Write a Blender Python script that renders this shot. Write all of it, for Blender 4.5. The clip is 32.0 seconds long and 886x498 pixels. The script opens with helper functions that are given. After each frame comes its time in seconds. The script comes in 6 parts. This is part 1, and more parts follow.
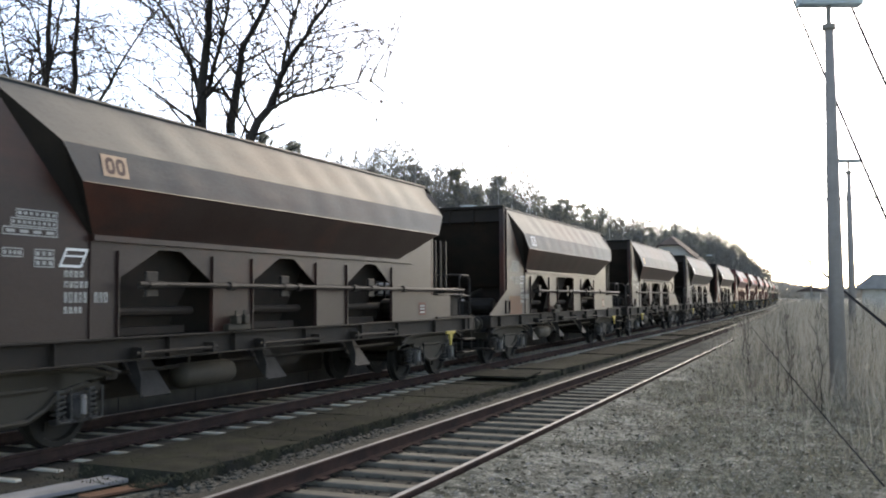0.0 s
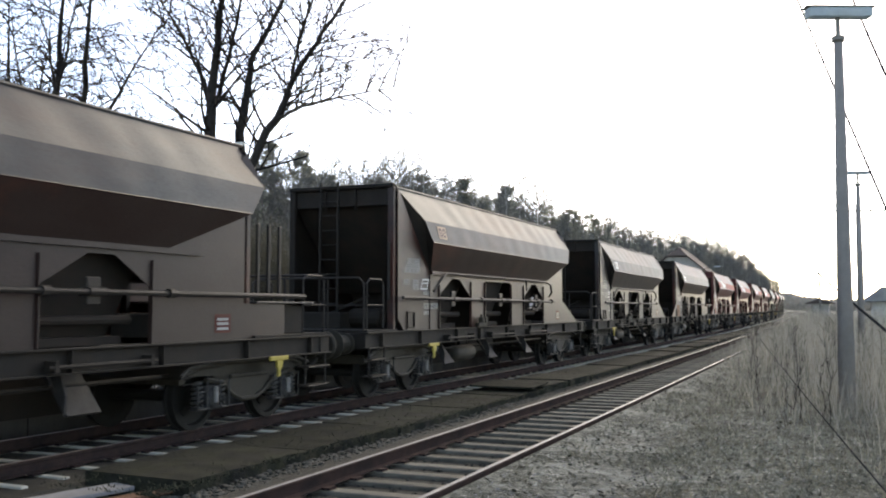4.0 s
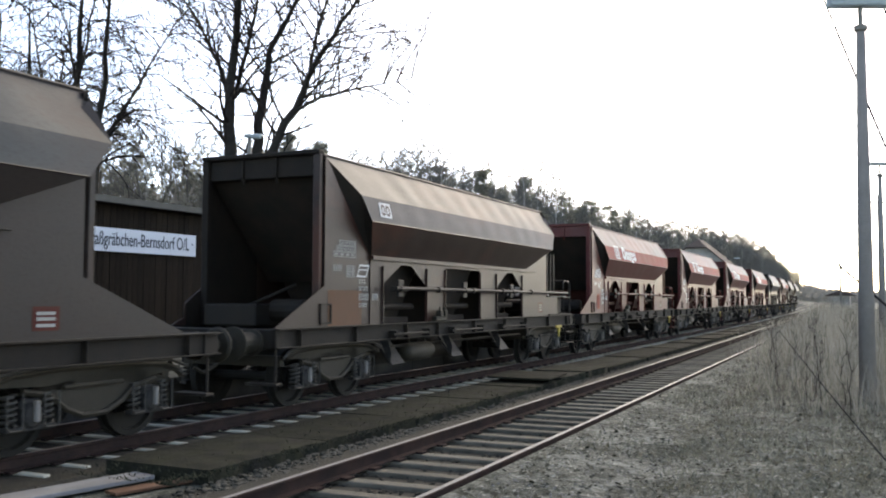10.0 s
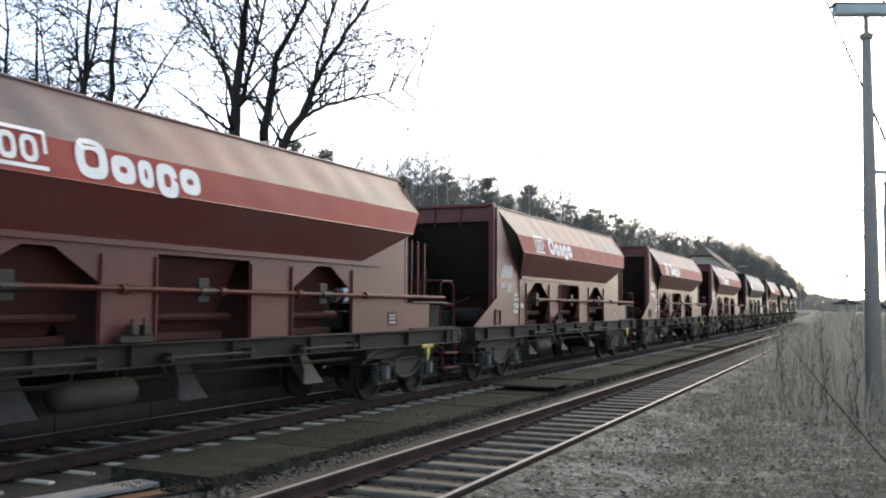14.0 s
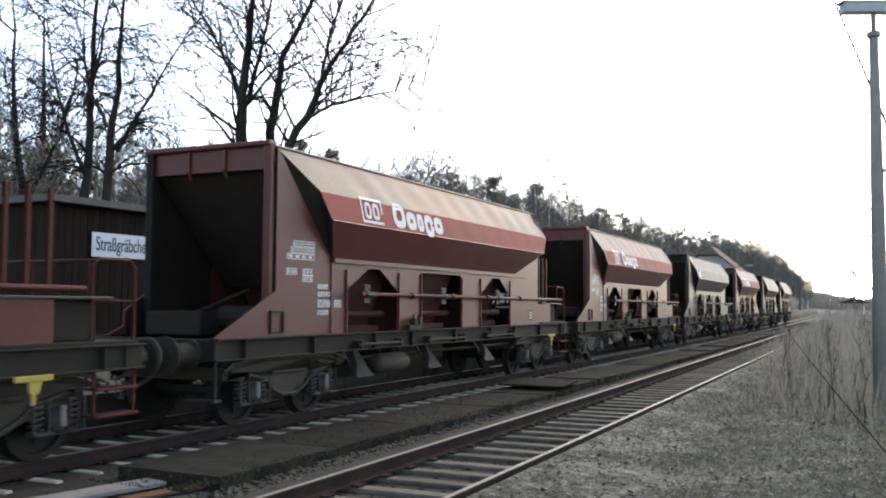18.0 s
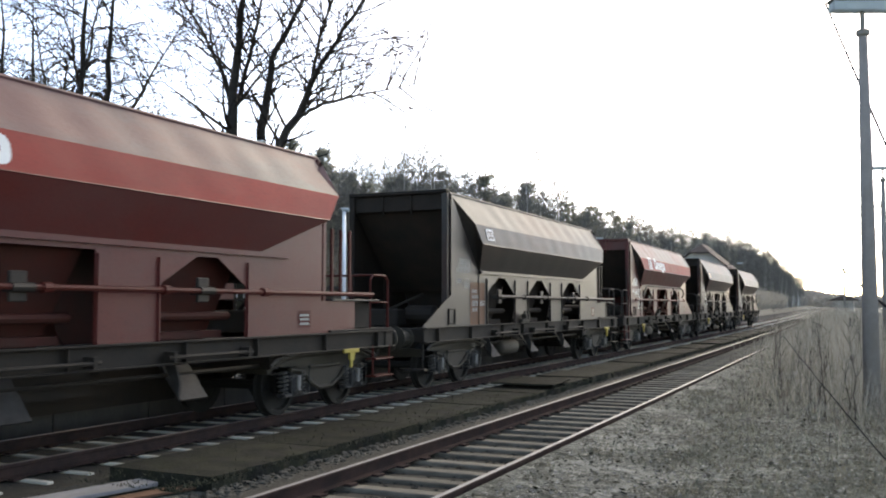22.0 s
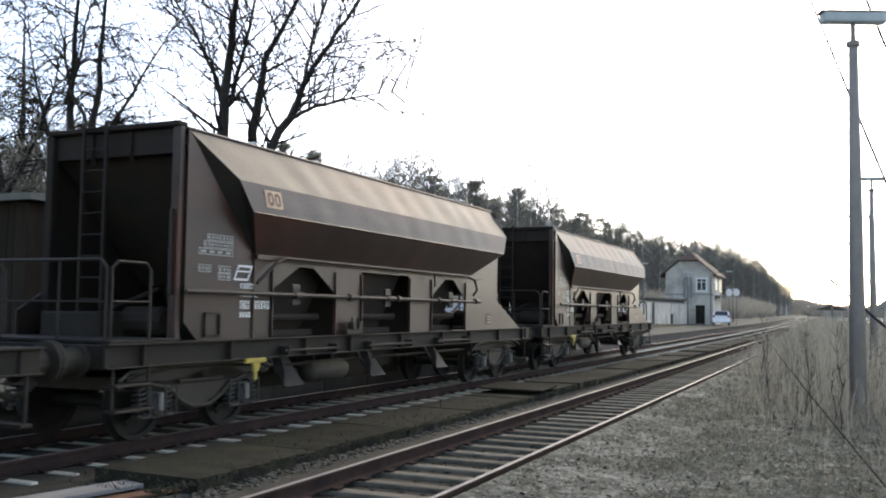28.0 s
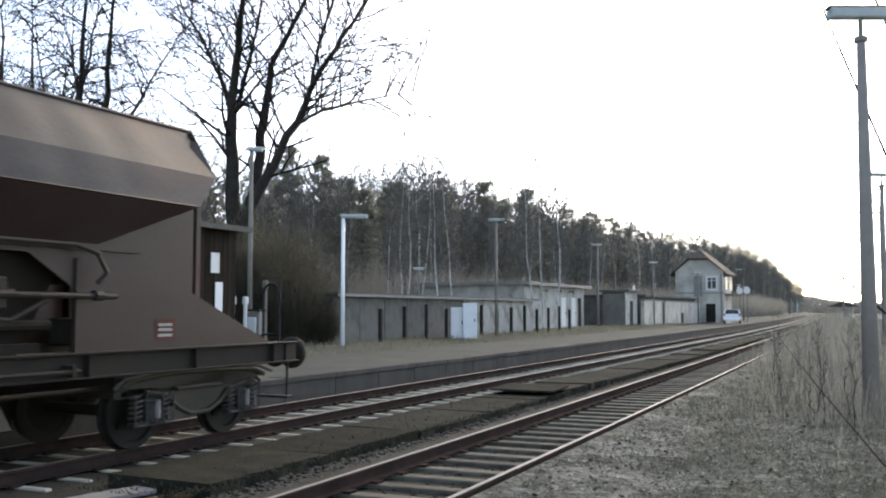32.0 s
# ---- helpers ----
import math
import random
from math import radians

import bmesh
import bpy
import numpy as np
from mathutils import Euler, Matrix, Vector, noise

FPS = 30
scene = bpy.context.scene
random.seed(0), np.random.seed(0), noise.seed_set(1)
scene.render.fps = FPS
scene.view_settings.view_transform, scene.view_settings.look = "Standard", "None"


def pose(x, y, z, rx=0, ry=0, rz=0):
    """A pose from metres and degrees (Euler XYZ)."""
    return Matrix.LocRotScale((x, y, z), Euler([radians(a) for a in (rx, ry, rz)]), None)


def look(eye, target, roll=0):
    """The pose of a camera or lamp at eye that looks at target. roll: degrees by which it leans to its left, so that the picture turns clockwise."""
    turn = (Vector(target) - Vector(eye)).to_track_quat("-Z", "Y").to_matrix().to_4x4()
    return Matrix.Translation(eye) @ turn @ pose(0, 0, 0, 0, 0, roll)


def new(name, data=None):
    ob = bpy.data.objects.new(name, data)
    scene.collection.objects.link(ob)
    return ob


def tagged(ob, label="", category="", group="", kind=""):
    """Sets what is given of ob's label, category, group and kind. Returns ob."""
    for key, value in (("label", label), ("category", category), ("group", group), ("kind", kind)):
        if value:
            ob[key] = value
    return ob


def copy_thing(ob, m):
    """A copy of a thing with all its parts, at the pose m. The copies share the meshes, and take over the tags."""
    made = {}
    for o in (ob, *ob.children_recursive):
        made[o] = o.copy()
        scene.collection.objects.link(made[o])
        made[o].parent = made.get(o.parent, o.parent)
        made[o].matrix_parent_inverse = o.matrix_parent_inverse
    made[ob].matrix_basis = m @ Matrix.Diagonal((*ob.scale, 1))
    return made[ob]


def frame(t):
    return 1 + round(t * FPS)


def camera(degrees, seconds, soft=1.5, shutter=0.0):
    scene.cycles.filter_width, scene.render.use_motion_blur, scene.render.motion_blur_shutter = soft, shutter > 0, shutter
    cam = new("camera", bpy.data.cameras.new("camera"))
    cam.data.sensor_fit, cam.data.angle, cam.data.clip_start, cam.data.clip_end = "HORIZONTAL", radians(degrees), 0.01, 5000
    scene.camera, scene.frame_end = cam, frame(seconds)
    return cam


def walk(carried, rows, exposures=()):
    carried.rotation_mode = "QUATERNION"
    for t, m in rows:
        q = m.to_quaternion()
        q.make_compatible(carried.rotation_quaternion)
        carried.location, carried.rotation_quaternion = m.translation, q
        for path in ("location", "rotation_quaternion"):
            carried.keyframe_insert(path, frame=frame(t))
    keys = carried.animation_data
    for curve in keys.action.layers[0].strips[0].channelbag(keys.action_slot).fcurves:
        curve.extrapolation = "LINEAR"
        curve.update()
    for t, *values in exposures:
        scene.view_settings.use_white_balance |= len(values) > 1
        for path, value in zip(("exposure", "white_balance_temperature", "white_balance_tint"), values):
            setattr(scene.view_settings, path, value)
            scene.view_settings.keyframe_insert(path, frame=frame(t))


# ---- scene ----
import itertools

SKY, SUN, SUN_UP, SUN_TURN = 0.15, 0.35, 33.0, 0.0
EXPOSURES = [(0.0, 2.47, 9700, 10), (32.0, 2.47, 9700, 10)]
CABLES = [
    ((-1.48, 25.02, 10.11), (0.66, 15.54, 2.43), 0.04, 0.022),
    ((-6.64, 73.49, 8.39), (0.57, 15.68, 1.15), 0.2, 0.026),
    ((-2.02, 21.12, 1.05), (0.15, 6.52, 0.52), 0.03, 0.006),
    ((-0.18, 36.48, 13.45), (1.08, 28.67, 7.46), 0.05, 0.04),
]
# Hand-held on one spot beside the siding: seconds, yaw, pitch, roll in degrees. z = 0 is the top of the rails.
EYE = (0.0, 0.0, 1.72)
TURNS = [
    (0.0, 23.82, 2.99, 0.29), (0.5, 23.78, 3.11, 0.15), (1.0, 23.67, 2.95, 0.61), (1.5, 23.84, 3.21, 0.36), (2.0, 24.46, 3.15, 0.14),
    (2.5, 24.33, 3.11, -0.06), (3.0, 24.36, 3.44, 0.01), (3.5, 24.25, 3.54, -0.01), (4.0, 24.27, 3.59, -0.08), (4.5, 24.36, 3.46, 0.09),
    (6.5, 25.06, 3.82, -0.19), (7.0, 24.96, 3.59, -0.15), (7.5, 25.11, 3.37, -0.20), (8.0, 25.24, 3.30, -0.15), (8.5, 25.05, 3.24, -0.27),
    (9.0, 25.12, 3.38, -0.15), (9.5, 25.35, 3.41, -0.21), (10.0, 25.37, 3.05, -0.19), (10.5, 25.25, 3.48, -0.14), (11.0, 25.05, 3.53, -0.29),
    (11.5, 25.41, 3.61, -0.21), (12.0, 25.33, 3.38, -0.24), (12.5, 25.58, 3.48, -0.23), (13.0, 25.90, 3.81, -0.11), (13.5, 25.77, 3.55, -0.27),
    (14.0, 25.68, 3.52, -0.32), (14.5, 25.60, 3.69, -0.29), (16.5, 25.73, 3.63, -0.46), (17.0, 26.18, 3.76, -0.25), (17.5, 26.17, 3.55, -0.23),
    (18.0, 26.07, 3.48, -0.26), (18.5, 25.92, 3.37, -0.26), (19.0, 25.99, 3.59, -0.12), (19.5, 25.82, 3.40, 0.08), (20.0, 26.01, 3.33, 0.07),
    (20.5, 26.10, 3.55, -0.08), (21.0, 26.15, 3.44, -0.11), (21.5, 25.35, 3.45, -0.24), (22.0, 25.56, 3.41, -0.03), (22.5, 25.39, 3.17, -0.12),
    (23.0, 25.36, 3.80, -0.05), (23.5, 25.23, 3.78, -0.15), (24.0, 25.01, 3.82, -0.21), (24.5, 25.23, 3.62, -0.18), (25.0, 25.83, 3.12, -0.27),
    (25.5, 25.49, 3.31, -0.30), (26.0, 25.01, 3.46, -0.41), (26.5, 24.94, 3.58, -0.68), (28.5, 24.90, 3.69, -0.77), (29.0, 25.07, 3.38, -0.59),
    (29.5, 25.07, 3.29, -0.58), (30.0, 25.22, 3.48, -0.62), (30.5, 24.98, 3.60, -0.50), (31.0, 25.75, 3.78, -0.22), (31.5, 25.61, 3.04, -0.00),
    (32.0, 25.50, 3.81, -0.00),
]
cam = camera(51.10, 32.0, soft=2.0, shutter=0.18)
walk(cam, [(t, pose(*EYE, 90 + p, r, y)) for t, y, p, r in TURNS], exposures=EXPOSURES)

# ---- light: bright thin haze, low sun ahead beyond the bend of the line ----
world = bpy.data.worlds.new("world")
scene.world = world
world.use_nodes = True
wn = world.node_tree
sky = wn.nodes.new("ShaderNodeTexSky")
sky.sky_type, sky.sun_disc = "NISHITA", False
sky.sun_elevation, sky.sun_rotation = radians(SUN_UP), radians(SUN_TURN)
sky.air_density, sky.dust_density, sky.ozone_density = 0.5, 0.6, 2.5
wn.links.new(sky.outputs[0], wn.nodes["Background"].inputs[0])
wn.nodes["Background"].inputs[1].default_value = SKY
sun = new("sun", bpy.data.lights.new("sun", "SUN"))
sun.data.energy, sun.data.angle, sun.data.color = SUN, radians(30), (0.86, 0.94, 1.0)
sd = Vector((math.sin(radians(SUN_TURN)) * math.cos(radians(SUN_UP)), math.cos(radians(SUN_TURN)) * math.cos(radians(SUN_UP)), math.sin(radians(SUN_UP))))
sun.matrix_world = look(sd * 300, (0, 0, 0))


# ---- materials ----
MATS = {}


def mat(name, c1, c2, scale=4.0, rough=0.7, metal=0.0, bump=0.2, fine=60.0, grime=None, grime_scale=0.8, grime_amount=0.5, stretch=(1, 1, 1), space="Object", random_amount=0.0, spec=0.12, dent=0.0, stain=None, stain_scale=0.5, stain_amount=0.6):
    """Two tones mixed by noise, fine grain as relief, and blotches of grime."""
    if name in MATS:
        return MATS[name]
    m = bpy.data.materials.new(name)
    m.use_nodes = True
    n, l = m.node_tree.nodes, m.node_tree.links
    b = n["Principled BSDF"]
    tc, mp = n.new("ShaderNodeTexCoord"), n.new("ShaderNodeMapping")
    mp.inputs["Scale"].default_value = stretch
    if space == "World":
        l.new(n.new("ShaderNodeNewGeometry").outputs["Position"], mp.inputs[0])
    else:
        l.new(tc.outputs["Object"], mp.inputs[0])

    def noise_node(s, detail=6.0, rgh=0.6):
        t = n.new("ShaderNodeTexNoise")
        t.inputs["Scale"].default_value, t.inputs["Detail"].default_value, t.inputs["Roughness"].default_value = s, detail, rgh
        l.new(mp.outputs[0], t.inputs["Vector"])
        return t

    def ramp(src, lo, hi):
        r = n.new("ShaderNodeMapRange")
        r.inputs[1].default_value, r.inputs[2].default_value = lo, hi
        l.new(src, r.inputs[0])
        return r.outputs[0]

    def mix(f, a, c):
        x = n.new("ShaderNodeMix")
        x.data_type = "RGBA"
        l.new(f, x.inputs[0])
        for v, s in ((a, x.inputs[6]), (c, x.inputs[7])):
            if isinstance(v, tuple):
                s.default_value = (*v, 1)
            else:
                l.new(v, s)
        return x.outputs[2]

    big, small = noise_node(scale), noise_node(fine, 4.0)
    col = mix(ramp(big.outputs[0], 0.3, 0.7), c1, c2)
    dark = tuple(v * 0.72 for v in c1)
    grain = n.new("ShaderNodeMath")
    grain.operation = "MULTIPLY"
    l.new(ramp(small.outputs[0], 0.5, 0.75), grain.inputs[0])
    grain.inputs[1].default_value = 0.7
    col = mix(grain.outputs[0], col, dark)
    if grime:
        g = noise_node(grime_scale, 8.0, 0.7)
        gm = n.new("ShaderNodeMath")
        gm.operation = "MULTIPLY"
        l.new(ramp(g.outputs[0], 0.42, 0.66), gm.inputs[0])
        gm.inputs[1].default_value = grime_amount
        col = mix(gm.outputs[0], col, grime)
    if stain:
        g2 = noise_node(stain_scale, 7.0, 0.62)
        off = n.new("ShaderNodeVectorMath")
        off.operation = "ADD"
        l.new(mp.outputs[0], off.inputs[0])
        off.inputs[1].default_value = (7.3, 2.1, 4.4)
        l.new(off.outputs[0], g2.inputs["Vector"])
        sm = n.new("ShaderNodeMath")
        sm.operation = "MULTIPLY"
        l.new(ramp(g2.outputs[0], 0.50, 0.64), sm.inputs[0])
        sm.inputs[1].default_value = stain_amount
        col = mix(sm.outputs[0], col, stain)
    if random_amount:
        oi, hv = n.new("ShaderNodeObjectInfo"), n.new("ShaderNodeHueSaturation")
        r = n.new("ShaderNodeMapRange")
        r.inputs[3].default_value, r.inputs[4].default_value = 1 - random_amount, 1 + random_amount
        l.new(oi.outputs["Random"], r.inputs[0])
        l.new(r.outputs[0], hv.inputs["Value"])
        l.new(col, hv.inputs["Color"])
        col = hv.outputs[0]
    l.new(col, b.inputs["Base Color"])
    b.inputs["Roughness"].default_value, b.inputs["Metallic"].default_value, b.inputs["Specular IOR Level"].default_value = rough, metal, spec
    if bump:
        bp = n.new("ShaderNodeBump")
        bp.inputs["Strength"].default_value, bp.inputs["Distance"].default_value = bump, 0.02
        l.new(small.outputs[0], bp.inputs["Height"])
        l.new(bp.outputs[0], b.inputs["Normal"])
        if dent:
            soft = noise_node(2.6, 1.0, 0.4)
            b2 = n.new("ShaderNodeBump")
            b2.inputs["Strength"].default_value, b2.inputs["Distance"].default_value = dent, 0.08
            l.new(soft.outputs[0], b2.inputs["Height"])
            l.new(b2.outputs[0], bp.inputs["Normal"])
            rib = n.new("ShaderNodeTexWave")
            rib.bands_direction, rib.wave_profile = "Y", "SIN"
            rib.inputs["Scale"].default_value, rib.inputs["Distortion"].default_value, rib.inputs["Detail"].default_value = 1.1, 2.2, 1.5
            l.new(mp.outputs[0], rib.inputs["Vector"])
            b3 = n.new("ShaderNodeBump")
            b3.inputs["Strength"].default_value, b3.inputs["Distance"].default_value = 0.07, 0.02
            l.new(rib.outputs[1], b3.inputs["Height"])
            l.new(b3.outputs[0], b2.inputs["Normal"])
    MATS[name] = m
    return m


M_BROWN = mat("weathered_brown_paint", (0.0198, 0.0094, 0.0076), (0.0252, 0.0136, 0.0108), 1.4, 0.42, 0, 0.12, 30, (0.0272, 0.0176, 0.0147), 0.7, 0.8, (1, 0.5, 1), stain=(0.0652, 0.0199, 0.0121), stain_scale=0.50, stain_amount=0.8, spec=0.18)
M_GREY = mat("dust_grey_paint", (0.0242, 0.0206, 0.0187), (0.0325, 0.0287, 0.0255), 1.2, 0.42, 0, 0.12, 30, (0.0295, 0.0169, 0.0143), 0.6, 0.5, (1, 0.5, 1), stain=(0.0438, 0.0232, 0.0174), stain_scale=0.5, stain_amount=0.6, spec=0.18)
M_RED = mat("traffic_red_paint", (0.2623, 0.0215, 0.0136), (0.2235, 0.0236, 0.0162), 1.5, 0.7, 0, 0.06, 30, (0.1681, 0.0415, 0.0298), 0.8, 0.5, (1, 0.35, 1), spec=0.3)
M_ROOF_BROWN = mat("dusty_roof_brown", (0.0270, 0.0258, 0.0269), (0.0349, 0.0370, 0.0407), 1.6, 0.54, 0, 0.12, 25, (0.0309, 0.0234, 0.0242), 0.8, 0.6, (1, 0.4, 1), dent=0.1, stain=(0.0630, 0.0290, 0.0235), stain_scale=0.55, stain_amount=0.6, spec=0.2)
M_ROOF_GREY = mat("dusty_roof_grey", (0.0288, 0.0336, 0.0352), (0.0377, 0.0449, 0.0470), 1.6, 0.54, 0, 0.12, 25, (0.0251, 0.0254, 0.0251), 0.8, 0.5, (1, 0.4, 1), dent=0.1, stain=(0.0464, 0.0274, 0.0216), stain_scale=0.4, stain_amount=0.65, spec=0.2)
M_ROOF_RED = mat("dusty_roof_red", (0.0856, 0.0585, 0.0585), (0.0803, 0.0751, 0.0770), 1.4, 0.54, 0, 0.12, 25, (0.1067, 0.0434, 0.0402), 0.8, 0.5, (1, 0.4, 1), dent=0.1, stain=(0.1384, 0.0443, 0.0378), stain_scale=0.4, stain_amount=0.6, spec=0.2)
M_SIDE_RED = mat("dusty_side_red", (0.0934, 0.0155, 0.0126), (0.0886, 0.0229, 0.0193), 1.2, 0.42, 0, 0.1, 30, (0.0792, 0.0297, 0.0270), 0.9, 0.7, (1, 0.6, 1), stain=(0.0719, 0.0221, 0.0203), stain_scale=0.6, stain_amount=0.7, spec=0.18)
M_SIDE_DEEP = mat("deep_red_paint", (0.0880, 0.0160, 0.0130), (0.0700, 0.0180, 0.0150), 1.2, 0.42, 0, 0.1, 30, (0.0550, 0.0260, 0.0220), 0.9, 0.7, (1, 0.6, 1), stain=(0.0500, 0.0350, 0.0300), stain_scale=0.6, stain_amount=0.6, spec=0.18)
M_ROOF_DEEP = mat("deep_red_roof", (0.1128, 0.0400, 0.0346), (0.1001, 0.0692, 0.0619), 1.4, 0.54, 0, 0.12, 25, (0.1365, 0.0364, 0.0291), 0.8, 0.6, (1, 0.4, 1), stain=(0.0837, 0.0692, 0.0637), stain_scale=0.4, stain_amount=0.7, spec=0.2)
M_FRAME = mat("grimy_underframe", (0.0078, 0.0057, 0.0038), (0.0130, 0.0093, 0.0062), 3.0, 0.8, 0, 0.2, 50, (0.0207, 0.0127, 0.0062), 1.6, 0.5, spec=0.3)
M_BOGIE = mat("oily_bogie_steel", (0.0175, 0.0141, 0.0082), (0.0300, 0.0232, 0.0146), 5.0, 0.75, 0.1, 0.2, 50, spec=0.4)
M_PALE = mat("pale_worn_steel", (0.1980, 0.1870, 0.1760), (0.1430, 0.1320, 0.1210), 6.0, 0.6, 0.2, 0.1)
# dark for soot and for the shade at and inside the wagon ends
M_SOOT_SHADE = mat("sooty_shaded_wagon_end", (0.0120, 0.0100, 0.0085), (0.0175, 0.0140, 0.0115), 2.0, 0.7, 0, 0.15, 30, (0.0240, 0.0160, 0.0115), 0.9, 0.6, spec=0.1)
M_FUNNEL = mat("dark_funnel_steel", (0.0197, 0.0172, 0.0142), (0.0335, 0.0229, 0.0178), 2.0, 0.8, 0, 0.1)
M_FUNNEL_RED = mat("red_funnel_steel", (0.0542, 0.0118, 0.0083), (0.0306, 0.0139, 0.0104), 2.0, 0.7, 0, 0.1)
M_ROD = mat("handrail_rod_steel", (0.0392, 0.0325, 0.0277), (0.0253, 0.0211, 0.0181), 6.0, 0.55, 0.2, 0.05)
M_ROD_RED = mat("red_rod_paint", (0.0756, 0.0136, 0.0098), (0.0554, 0.0136, 0.0106), 6.0, 0.55, 0, 0.05)
M_WHITE = mat("white_marking_paint", (0.6506, 0.6428, 0.6178), (0.5693, 0.5528, 0.5286), 6.0, 0.6, 0, 0.03)
M_ORANGE = mat("faded_orange_marking", (0.4960, 0.3360, 0.2240), (0.4000, 0.2640, 0.1760), 6.0, 0.65, 0, 0.03)
M_MARK = mat("faded_grey_marking", (0.34, 0.33, 0.31), (0.24, 0.23, 0.21), 9.0, 0.7, 0, 0.03)
M_PATCH_RED = mat("faded_red_patch", (0.2880, 0.0600, 0.0440), (0.2400, 0.0640, 0.0480), 4.0, 0.7, 0, 0.1)
M_AXLE = mat("greasy_axle_box", (0.0375, 0.0355, 0.0340), (0.0225, 0.0205, 0.0190), 7.0, 0.6, 0.1, 0.15)
# wheel colour is near black, with the shade under the frame put into it
M_WHEEL = mat("shade_dark_wheel", (0.0054, 0.0048, 0.0034), (0.0092, 0.0080, 0.0056), 5.0, 0.8, 0.1, 0.1, spec=0.3)
M_PATCH = mat("rust_orange_patch", (0.1440, 0.0720, 0.0432), (0.1200, 0.0672, 0.0432), 4.0, 0.7, 0, 0.1)
M_YELLOW = mat("yellow_lever_paint", (0.3720, 0.2820, 0.0600), (0.3000, 0.2280, 0.0600), 6.0, 0.6, 0, 0.05)
M_BALLAST_LOAD = mat("crushed_stone_load", (0.160, 0.152, 0.144), (0.096, 0.092, 0.088), 8.0, 0.9, 0, 0.8, 25)
M_RAIL = mat("rusty_rail_web", (0.0340, 0.0221, 0.0204), (0.0221, 0.0170, 0.0153), 5.0, 0.95, 0, 0.3, 60, (0.0544, 0.0323, 0.0255), 2.0, 0.6, spec=0.03)
M_RAILTOP = mat("polished_rail_head", (0.215, 0.200, 0.185), (0.165, 0.150, 0.138), 8.0, 0.58, 0.3, 0.02)
M_RAILDULL = mat("dull_rail_head", (0.17, 0.14, 0.12), (0.13, 0.10, 0.09), 8.0, 0.5, 0.4, 0.05)
M_SLEEPER_W = mat("grey_weathered_wood_sleeper", (0.1719, 0.1534, 0.1162), (0.1085, 0.0940, 0.0720), 6.0, 0.85, 0, 0.5, 40, (0.0816, 0.0741, 0.0618), 2.0, 0.5, (1, 6, 1), random_amount=0.25, spec=0.08)
M_SLEEPER_C = mat("pale_concrete_sleeper", (0.4426, 0.4187, 0.3443), (0.3712, 0.3500, 0.2849), 6.0, 0.8, 0, 0.2, 50, (0.1998, 0.1853, 0.1483), 2.0, 0.4, random_amount=0.2, spec=0.08)
M_BALLAST = mat("dirty_track_ballast", (0.0571, 0.0521, 0.0416), (0.0373, 0.0335, 0.0262), 3.0, 0.95, 0, 1.0, 28, (0.0397, 0.0335, 0.0251), 0.7, 0.6, space="World")
M_SPRING = mat("dusty_spring_steel", (0.055, 0.050, 0.044), (0.034, 0.031, 0.027), 6.0, 0.6, 0.2, 0.1, spec=0.4)
M_STONE = mat("ballast_stone", (0.1056, 0.0968, 0.0752), (0.0561, 0.0506, 0.0406), 9.0, 0.9, 0, 0.4, 30)
M_SLAB = mat("dark_walkway_slab", (0.0161, 0.0151, 0.0120), (0.0298, 0.0280, 0.0242), 3.5, 0.95, 0, 1.0, 26, (0.0389, 0.0412, 0.0242), 1.6, 0.7, random_amount=0.3, spec=0.04)
M_PLAT = mat("platform_gravel", (0.0747, 0.0764, 0.0650), (0.0589, 0.0611, 0.0531), 1.5, 0.95, 0, 0.5, 40, (0.0431, 0.0438, 0.0318), 0.5, 0.5, space="World")
M_PLATWALL = mat("dark_platform_edge_concrete", (0.0742, 0.0700, 0.0644), (0.0504, 0.0476, 0.0448), 2.0, 0.9, 0, 0.4, 30, (0.0336, 0.0336, 0.0308), 0.8, 0.7, (1, 1, 0.4), space="World")
M_GRASS = mat("dry_winter_grass", (0.1843, 0.1842, 0.1450), (0.1212, 0.1245, 0.0950), 2.5, 0.95, 0, 0.3, 40, (0.2085, 0.1813, 0.1250), 0.6, 0.5)
M_WEED = mat("dead_weed_stem", (0.2944, 0.2913, 0.2563), (0.1832, 0.1830, 0.1609), 3.0, 0.95, 0, 0.0, 30, (0.3010, 0.2778, 0.2181), 0.7, 0.5)
M_BARK = mat("dark_bark", (0.0204, 0.0177, 0.0150), (0.0347, 0.0299, 0.0265), 4.0, 0.95, 0, 0.6, 30)
M_WOODBARK = mat("grey_forest_bark", (0.165, 0.155, 0.140), (0.110, 0.102, 0.092), 3.0, 0.95, 0, 0.3, 30)
M_TWIG = mat("dark_twig", (0.0163, 0.0131, 0.0118), (0.0229, 0.0188, 0.0163), 4.0, 0.95, 0, 0.0)
M_TWIGGREY = mat("grey_bare_twigs", (0.1147, 0.1080, 0.0972), (0.1552, 0.1458, 0.1296), 0.8, 0.95, 0, 0.0)
M_BIRCH = mat("pale_birch_bark", (0.598, 0.585, 0.546), (0.390, 0.377, 0.351), 4.0, 0.85, 0, 0.2, 30, (0.078, 0.072, 0.065), 3.0, 0.6, (1, 1, 0.5))
M_BUSH = mat("olive_bush_twigs", (0.070, 0.064, 0.048), (0.105, 0.096, 0.075), 1.5, 0.95, 0, 0.0, 30, (0.055, 0.058, 0.040), 0.8, 0.6)
